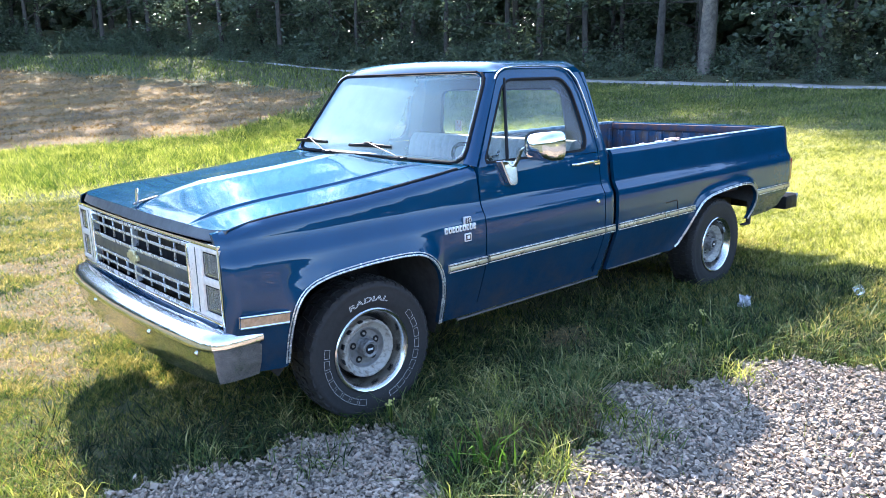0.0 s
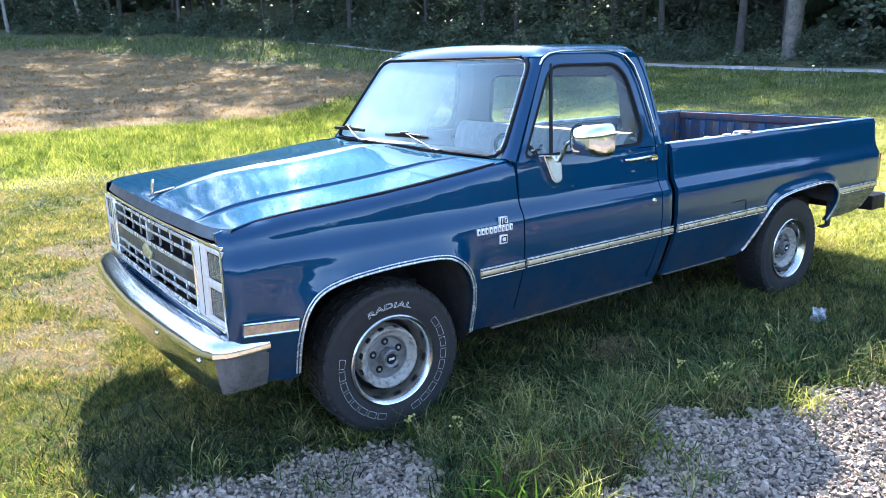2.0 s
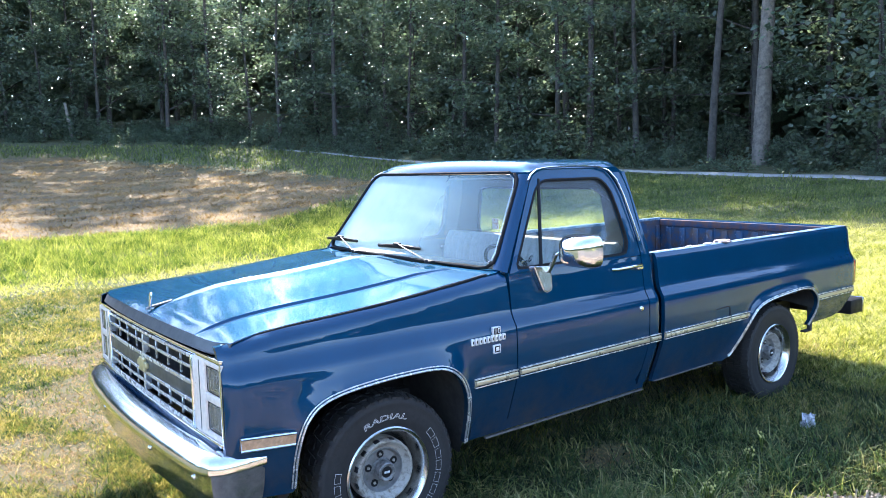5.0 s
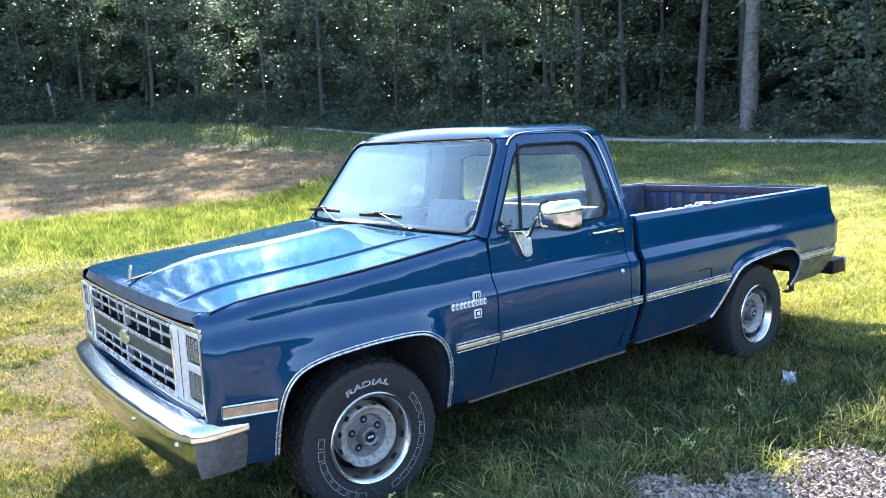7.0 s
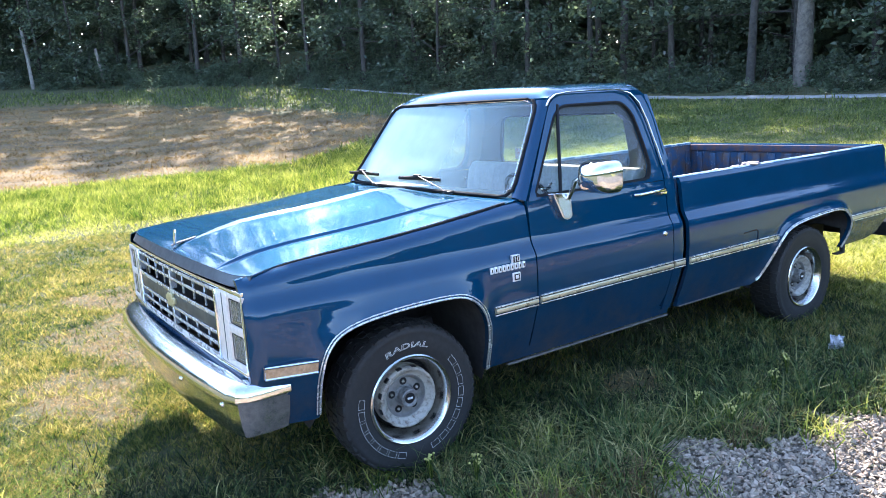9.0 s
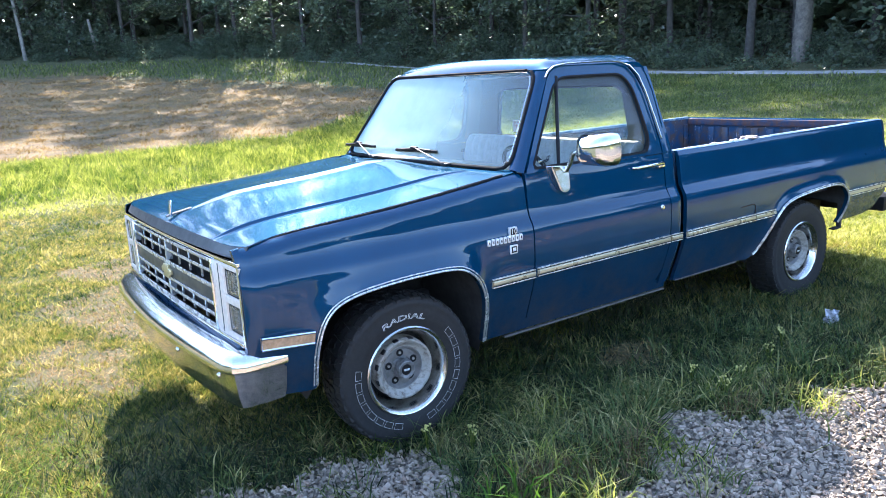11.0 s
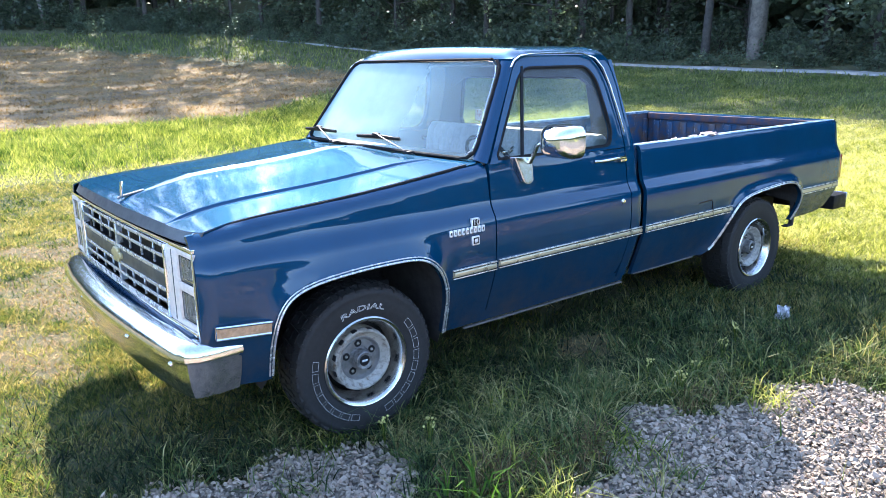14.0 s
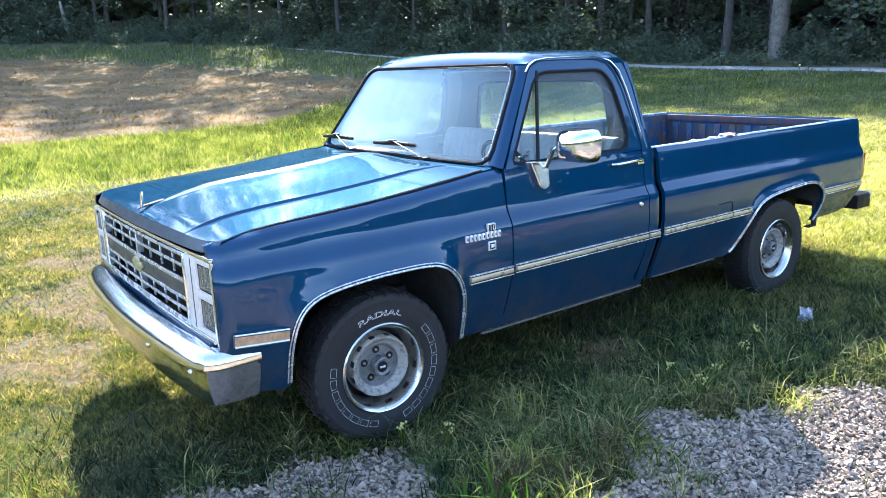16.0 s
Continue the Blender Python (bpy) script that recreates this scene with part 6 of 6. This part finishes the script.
# ---------------- gravel ----------------
def stone_material():
    m = Mat("crushed_limestone").set(Roughness=0.85)
    info = m.node("ObjectInfo")
    geo = m.node("NewGeometry")
    add = m.node("Math")
    add.operation = "ADD"
    m.link(info.outputs["Random"], add.inputs[0]).link(geo.outputs["Random Per Island"], add.inputs[1])
    fr = m.node("Math")
    fr.operation = "FRACT"
    m.link(add.outputs[0], fr.inputs[0])
    col = m.ramp(fr.outputs[0], [(0.0, (0.110, 0.088, 0.066)), (0.2, (0.22, 0.174, 0.128)), (0.5, (0.32, 0.254, 0.188)), (0.75, (0.39, 0.308, 0.228)), (0.9, (0.32, 0.212, 0.145)), (1.0, (0.49, 0.396, 0.302))])
    n = m.noise(90, 4, 0.7)
    m.color(m.mix(m.val(n, 0, 0.4, 0.4, 0.75), col, (0.20, 0.172, 0.138)))
    m.bump(n, 0.4, 0.003)
    return m.m


STONE = stone_material()


def block():
    v = np.array([(i, j, k) for i in (-1, 1) for j in (-1, 1) for k in (-1, 1)], float) * 0.72
    f = np.array([(0, 1, 3), (0, 3, 2), (4, 6, 7), (4, 7, 5), (0, 4, 5), (0, 5, 1), (2, 3, 7), (2, 7, 6), (0, 2, 6), (0, 6, 4), (1, 5, 7), (1, 7, 3)])
    return v, f


UNIT, UNIT_F = block()
ROCKS = [(UNIT + rng.uniform(-0.42, 0.42, UNIT.shape)) * np.array([1.25, rng.uniform(0.6, 0.95), rng.uniform(0.4, 0.75)]) for _ in range(24)]


def turn(n):
    q = rng.normal(0, 1, (n, 4)) * np.array([1, 0.35, 0.35, 1])
    q /= np.linalg.norm(q, axis=1)[:, None]
    w, a, b, c = q.T
    return np.stack([1 - 2 * (b * b + c * c), 2 * (a * b - c * w), 2 * (a * c + b * w), 2 * (a * b + c * w), 1 - 2 * (a * a + c * c), 2 * (b * c - a * w), 2 * (a * c - b * w), 2 * (b * c + a * w), 1 - 2 * (a * a + b * b)], -1).reshape(-1, 3, 3)


x, y = scatter(-1.6, 3.3, -2.5, 0.35, 5000)
x1, y1 = scatter(-5.0, 6.5, -6.0, 0.5, 190)       # thinner and coarser where the drive goes on
out = ~((x1 > -1.55) & (x1 < 3.25) & (y1 > -2.45))
x, y = np.concatenate([x, x1[out]]), np.concatenate([y, y1[out]])
g = gravel_at(x, y) > 0.5
near_edge = gravel_at(x, y - 0.10) > 0.5
keep = (g & (rng.random(len(x)) < 0.97)) | (near_edge & (rng.random(len(x)) < 0.12))
x, y = x[keep], y[keep]
own = (x > 0.10) & (x < 0.52) & (y > -1.75) & (y < -1.32)
pick = np.nonzero(own)[0][:300]
rest = np.ones(len(x), bool)
rest[pick] = False
size = rng.gamma(9, 1 / 9, len(x)) * np.where((x > -1.6) & (x < 3.3) & (y > -2.5), 0.0083, 0.026)
cos, fs, base = [], [], 0
kind = rng.integers(0, len(ROCKS), len(x))
rot = turn(len(x))
zz = ground_z(x, y) + rng.uniform(0.0, 0.016, len(x))
for k in range(len(ROCKS)):
    s = np.nonzero((kind == k) & rest)[0]
    p = np.einsum("nij,vj->nvi", rot[s], ROCKS[k]) * size[s][:, None, None] + np.stack([x[s], y[s], zz[s]], -1)[:, None]
    cos.append(p.reshape(-1, 3))
    fs.append(((np.arange(len(s)) * 8)[:, None, None] + UNIT_F[None]).reshape(-1, 3) + base)
    base += len(s) * 8
gravel = new("gravel_drive", mesh_of("gravel_drive", np.concatenate(cos), np.concatenate(fs)))
gravel.data.shade_flat()
gravel.data.materials.append(STONE)
tagged(gravel, "loose pale grey crushed stone on the drive", "gravel", kind="stuff")
rock_meshes = []
for p in ROCKS:
    me = mesh_of("stone", p, UNIT_F)
    me.shade_flat()
    me.materials.append(STONE)
    rock_meshes.append(me)
for s in pick:
    st = new("stone", rock_meshes[kind[s]])
    st.matrix_world = Matrix.Translation((x[s], y[s], zz[s])) @ Matrix(rot[s].tolist()).to_4x4() @ Matrix.Scale(float(size[s]), 4)
    st.parent = gravel

# ---------------- woods ----------------
GREY_BARK = two_tone("light_grey_bark", (0.085, 0.074, 0.062), (0.20, 0.17, 0.142), 7, 0.9, 0.8, 0.02)
BARK = two_tone("grey_bark", (0.028, 0.025, 0.022), (0.075, 0.066, 0.058), 7, 0.9, 0.8, 0.02)
# leaf greens shifted to grey-blue, so haze is partly in the colour
LEAF = grass_material("tree_leaves", [(0.05, (0.055, 0.082, 0.056)), (0.5, (0.105, 0.140, 0.092)), (0.9, (0.16, 0.195, 0.125))], 0.35, 0.55, gloss=0.6, rough=0.35, through=(1.15, 1.25, 1.05))
PALE_BARK = two_tone("pale_stem_bark", (0.12, 0.11, 0.095), (0.24, 0.225, 0.2), 6, 0.9, 0.5, 0.02)


def taper(bm, path, r0, r1, sides=7):
    pts = [Vector(p) for p in path]
    n = len(pts)

    def ring(i):
        d = (pts[min(i + 1, n - 1)] - pts[max(i - 1, 0)]).normalized()
        u = d.cross(Vector((0, 1, 0.01)) if abs(d.y) < 0.9 else Vector((1, 0, 0))).normalized()
        v = u.cross(d)
        r = r0 + (r1 - r0) * (i / (n - 1)) ** 0.8
        return [pts[i] + (u * math.cos(a) + v * math.sin(a)) * r for a in (2 * math.pi * j / sides for j in range(sides))]
    return sweep(bm, pts, ring)


def leaves(c, size, up=0.35):
    """Folded leaf sprays, two triangles each, at the points c."""
    n = len(c)
    d = rng.normal(0, 1, (n, 3))
    d[:, 2] *= 0.5
    d /= np.linalg.norm(d, axis=1)[:, None]
    nn = rng.normal(0, 1, (n, 3)) + np.array([0, 0, up * 2])
    s = np.cross(d, nn)
    s /= np.linalg.norm(s, axis=1)[:, None] + 1e-9
    sz = (size * rng.uniform(0.6, 1.3, n))[:, None]
    droop = np.zeros((n, 3))
    droop[:, 2] = -0.15
    co = np.stack([c - d * sz * 0.5, c + s * sz * 0.32 + d * sz * 0.05, c + d * sz * 0.55 + droop * sz, c - s * sz * 0.30], 1).reshape(-1, 3)
    f = (np.arange(n) * 4)[:, None] + np.arange(4)[None]
    return co, f


def make_tree(seed, height, radius, low, spread, count, leaf, lean=(0, 0), limbs=20, bark=None):
    """Trunk with limbs, and a crown of leaf sprays in clumps on the limbs."""
    r = random.Random(seed)
    g = np.random.default_rng(seed)
    bm = bmesh.new()
    path = []
    for k in range(9):
        t = k / 8
        path.append(Vector((lean[0] * t * height + 0.12 * math.sin(seed + 3 * t) * t * 3, lean[1] * t * height + 0.12 * math.cos(seed * 2 + 4 * t) * t * 3, height * t)))
    taper(bm, path, radius, radius * 0.15, 9)
    clumps = []
    for k in range(limbs):
        t = low + (0.97 - low) * (k + r.random()) / limbs
        b = path[0].lerp(path[-1], t)
        i = min(int(t * 8), 7)
        b = path[i].lerp(path[i + 1], t * 8 - i)
        a = k * 2.4 + r.uniform(-0.5, 0.5)
        ln = spread * (1.05 - 0.6 * max(0, t - 0.35) / 0.65) * r.uniform(0.65, 1.1)
        tip = b + Vector((math.cos(a) * ln, math.sin(a) * ln, ln * r.uniform(-0.05, 0.55)))
        midp = b.lerp(tip, 0.5) + Vector((0, 0, r.uniform(0, 0.3)))
        taper(bm, [b, midp, tip], radius * 0.32 * (1.1 - t), 0.012, 5)
        for u in (0.35, 0.6, 0.85, 1.0):
            clumps.append((b.lerp(tip, u) + Vector((r.gauss(0, 0.3), r.gauss(0, 0.3), r.gauss(0, 0.25))), 0.45 + 0.35 * r.random()))
    for k in range(6):
        clumps.append((path[-1] + Vector((r.gauss(0, 0.8), r.gauss(0, 0.8), r.gauss(-0.4, 0.6))), 0.7))
    cl = np.array([c[:] for c, _ in clumps])
    cr = np.array([q for _, q in clumps])
    pick = g.integers(0, len(cl), count)
    off = g.normal(0, 1, (count, 3)) * np.array([1, 1, 0.62])
    off /= np.linalg.norm(off, axis=1)[:, None] + 1e-9
    c = cl[pick] + off * (cr[pick] * g.uniform(0.25, 1.15, count))[:, None]
    c = c[c[:, 2] > 0.1]
    co, f = leaves(c, leaf)
    crown = mesh_of("crown", co, f)
    crown.materials.append(LEAF)
    trunk = finish(bm, 60)
    trunk.materials.append(bark or BARK)
    root = thing("tree", "tall leafy tree in the dark edge of the woods", "tree", "trees at the edge of the woods")
    t_ob, c_ob = new("trunk", trunk), new("crown", crown)
    t_ob.parent = c_ob.parent = root
    return root


EDGE = [(-12, 38.4), (-8, 38), (0, 36.9), (5.6, 35.2), (9.6, 33.0), (12.2, 30.0), (14.2, 26.2), (15.5, 23.0), (17.0, 18.0), (18.2, 13.0), (18.7, 10.0), (18.7, 6.5), (18.4, 3.0), (17.8, -2), (17.6, -6)]


def along(line, step, start=0.0):
    out, left = [], start
    for a, b in zip(line, line[1:]):
        a, b = Vector(a), Vector(b)
        d = (b - a).length
        s = left
        while s < d:
            p = a.lerp(b, s / d)
            u = (b - a) / d
            out.append((p, Vector((-u.y, u.x)) if u.x > 0 or u.y < 0 else Vector((u.y, -u.x))))
            s += step
        left = s - d
    return out


# some kinds of tree, then the rows; the woods lie up and to the right of the edge
kinds = [make_tree(11, 14.0, 0.11, 0.06, 2.5, 5200, 0.19), make_tree(12, 15.0, 0.14, 0.12, 2.8, 5400, 0.195), make_tree(13, 12.5, 0.09, 0.04, 2.3, 4800, 0.175), make_tree(14, 14.5, 0.12, 0.09, 2.6, 5100, 0.185)]
woods = random.Random(5)
used = [False] * len(kinds)
spots = []
for row, (off, step) in enumerate(((1.2, 2.2), (3.4, 2.4), (6.2, 4.4))):
    for p, nrm in along(EDGE, step, 0.7 * row):
        q = Vector((p.x, p.y)) + Vector((0.80, 0.60)) * off if p.y < 30 else Vector((p.x, p.y)) + Vector((0.30, 0.95)) * off
        q += Vector((woods.uniform(-0.7, 0.7), woods.uniform(-0.6, 0.6)))
        spots.append((row, q))
big = [(19.5, 9.6), (19.3, 10.95), (18.35, 15.4)]
for row, q in spots:
    if any((q - Vector(b)).length < 1.3 for b in big) or (row == 0 and 7.0 < q.y < 12.5 and q.x < 20.4):
        continue
    k = woods.randrange(len(kinds))
    s = woods.uniform(0.82, 1.0) * (0.92 if row < 2 else 1.0) * (1.14 if q.y < 18 else 1.0)
    s *= 1.08 if q.y > 30 and row else 1.0
    m = Matrix.Translation((q.x, q.y, float(ground_z(q.x, q.y)) - 0.05)) @ Matrix.Rotation(woods.uniform(0, 6.28), 4, "Z") @ Matrix.Scale(s, 4)
    if not used[k]:
        kinds[k].matrix_basis, used[k] = m, True
    else:
        c = copy_thing(kinds[k], Matrix.Identity(4))
        c.matrix_basis = m
# the three trunks that stand clear
t1 = make_tree(31, 18.0, 0.27, 0.42, 3.2, 8500, 0.15, lean=(0.045, -0.02), bark=GREY_BARK)
t1.location = (19.5, 9.42, float(ground_z(19.5, 9.42)) - 0.05)
tagged(t1, "thick grey-barked tree with a slightly leaning bare trunk", "tree")
t2 = make_tree(32, 16.0, 0.14, 0.45, 2.6, 6500, 0.14, lean=(0.02, -0.012))
t2.location = (19.3, 10.95, float(ground_z(19.3, 10.95)) - 0.05)
tagged(t2, "slender grey-barked tree with a bare lower trunk", "tree")
t3 = make_tree(33, 16.0, 0.15, 0.42, 2.6, 6500, 0.14)
t3.location = (18.9, 15.6, float(ground_z(18.9, 15.6)) - 0.05)
tagged(t3, "slender grey-barked tree with a bare lower trunk", "tree")
for sx, sy, h, ln in ((5.85, 35.0, 1.75, -0.10), (3.0, 35.6, 2.6, -0.05)):
    bm = bmesh.new()
    taper(bm, [(0, 0, 0), (ln * h * 0.4, 0, h * 0.5), (ln * h, 0.05, h)], 0.085, 0.06, 7)
    st = part("bare_stem", bm, PALE_BARK, None)
    st.location = (sx, sy, float(ground_z(sx, sy)) - 0.05)
    tagged(st, "pale bare broken stem at the edge of the woods", "dead tree")

# undergrowth along the edge
def make_shrub(seed, r, h, count, leaf):
    g = np.random.default_rng(seed)
    c = g.normal(0, 1, (count, 3))
    c /= np.linalg.norm(c, axis=1)[:, None]
    lobes = 1 + 0.25 * np.sin(c[:, 0] * 5 + seed) * np.cos(c[:, 1] * 4)
    c *= (g.uniform(0.55, 1.05, count) * lobes)[:, None] * np.array([r, r, h])
    c[:, 2] = np.abs(c[:, 2])
    co, f = leaves(c, leaf)
    ob = thing("shrub", "dark leafy undergrowth shrub at the edge of the woods", "shrub", "undergrowth along the woods")
    me = mesh_of("foliage", co, f)
    me.materials.append(LEAF)
    new("foliage", me).parent = ob
    for k in range(4):
        bm = bmesh.new()
        a = 1.57 * k + seed
        taper(bm, [(0, 0, 0), (0.2 * r * math.cos(a), 0.2 * r * math.sin(a), h * 0.4), (0.55 * r * math.cos(a), 0.55 * r * math.sin(a), h * 0.85)], 0.018, 0.006, 5)
        part("stem", bm, BARK, ob)
    return ob


shrubs = [make_shrub(51, 1.0, 1.1, 1150, 0.13), make_shrub(52, 1.3, 1.5, 1400, 0.145), make_shrub(53, 0.8, 0.8, 800, 0.115)]
done = [False] * 3
for off, step in ((-0.75, 1.25), (0.35, 1.3), (1.7, 1.7)):
    for p, nrm in along(EDGE, step, abs(off)):
        q = Vector((p.x, p.y)) + (Vector((0.85, 0.5)) if p.y < 30 else Vector((0.3, 0.95))) * (off + 0.3) + Vector((woods.uniform(-0.4, 0.4), woods.uniform(-0.4, 0.4)))
        if any((q - Vector(b)).length < 0.5 for b in big):
            continue
        k = 2 if off < 0 else woods.randrange(3)
        m = Matrix.Translation((q.x, q.y, float(ground_z(q.x, q.y)) - 0.05)) @ Matrix.Rotation(woods.uniform(0, 6.28), 4, "Z") @ Matrix.Scale(woods.uniform(0.45, 0.8) if off < 0 else woods.uniform(0.6, 1.25), 4)
        if not done[k]:
            shrubs[k].matrix_basis, done[k] = m, True
        else:
            c = copy_thing(shrubs[k], Matrix.Identity(4))
            c.matrix_basis = m

# the depth of the woods, and an unseen leaf ring added behind the camera
def far_wall(line, depth, height, per_m, leaf, away):
    pts = []
    for a, b in zip(line, line[1:]):
        a, b = np.array(a), np.array(b)
        n = int(np.linalg.norm(b - a) * per_m)
        t = rng.random((n, 1))
        p = a + (b - a) * t + np.array(away) * rng.uniform(0, depth, (n, 1))
        z = ground_z(p[:, 0], p[:, 1]) + rng.beta(1.1, 1.2, n) * height * (0.8 + 0.25 * np.sin(p[:, 0] * 0.7) * np.sin(p[:, 1] * 0.5 + 1))
        pts.append(np.column_stack([p, z]))
    return leaves(np.concatenate(pts), leaf)


a0, f0 = far_wall([(-40, 46)] + [(x + 6.5, y + 6.5) for x, y in EDGE] + [(24, -20)], 6, 11.5, 430, 0.90, (0.6, 0.8))
# added ring, there only to darken what the paint and chrome reflect
a1, f1 = far_wall([(-45, 60), (-48, 10), (-46, -30), (-20, -48), (15, -50), (45, -42), (50, -10), (36, -16)], 6, 10.0, 480, 0.80, (0.0, -0.3))
stuff("woods_and_unseen_ring", np.concatenate([a0, a1]), np.concatenate([f0, f1 + len(a0)]), LEAF, "dense dark woods, and an unseen ring of leaves added for reflections", "woods")

# ---------------- litter ----------------
PAPER = two_tone("printed_paper", (0.50, 0.49, 0.50), (0.11, 0.10, 0.14), 55, 0.6, 0.2, 0.002, lo=0.5, hi=0.62)
bm = bmesh.new()
r = random.Random(3)
grid(bm, range(8), range(8), lambda u, v: ((u - 3.5) * 0.014 + r.gauss(0, 0.002), (v - 3.5) * 0.004 + 0.012 * math.sin(u * 1.3 + v) + r.gauss(0, 0.004), 0.075 + (v - 3.5) * 0.016 + r.gauss(0, 0.003)))
thicken(bm, (0.0, 0.004, 0))
lit = part("litter_packet", bm, PAPER, None, angle=20)
lit.location = (2.71, -0.53, float(ground_z(2.71, -0.53)))
lit.rotation_euler = (0.25, 0.1, -0.6)
lit.scale = (0.88, 0.88, 0.80)
tagged(lit, "crumpled pale printed packet lying in the grass", "litter")
CLEAR = glass("clear_plastic", (0.95, 0.97, 0.96), 0.08, 0.03)
bm = bmesh.new()
rows = [(0.0001, 0.0), (0.028, 0.001), (0.034, 0.01), (0.034, 0.03), (0.031, 0.034), (0.034, 0.04), (0.033, 0.055), (0.0001, 0.057)]
lathe(bm, rows, 18)
cup = part("plastic_cup", bm, CLEAR, None, angle=30)
cup.location = (3.24, -1.09, float(ground_z(3.24, -1.09)) + 0.05)
cup.rotation_euler = (1.1, 0.2, 0.8)
tagged(cup, "clear crushed plastic cup lying in the grass", "cup")
# rag on the rail of the load bed
bm = bmesh.new()
bmesh.ops.create_icosphere(bm, subdivisions=3, radius=0.05)
for v in bm.verts:
    k = noise.noise(v.co * 40) * 0.4 + noise.noise(v.co * 90) * 0.25
    v.co *= 1 + k
    v.co.z *= 0.30
    v.co.x *= 1.3
PAPER_PALE = two_tone("pale_paper", (0.62, 0.61, 0.60), (0.45, 0.42, 0.42), 30, 0.8, 0.2, 0.002)
rag = part("rag", bm, two_tone("pale_rag", (0.42, 0.38, 0.36), (0.28, 0.16, 0.14), 30, 0.9, 0.3, 0.003), None)
rag.location = (2.80, 0.125, 1.224)
tagged(rag, "crumpled pale rag lying on the bed rail", "rag")
for k, (x, grow) in enumerate(((2.63, 0.62), (2.42, 0.45))):
    bm = bmesh.new()
    bmesh.ops.create_icosphere(bm, subdivisions=3, radius=0.04 * grow)
    for v in bm.verts:
        v.co *= 1 + 0.45 * noise.noise(v.co * 60 + Vector((k * 7, 0, 0)))
        v.co.z *= 0.45
        v.co.x *= 1.5
    scrap = part("paper_scrap", bm, PAPER_PALE, None)
    scrap.location = (x, 0.12, 1.2185)
    tagged(scrap, "small crumpled pale paper scrap on the bed rail", "litter")
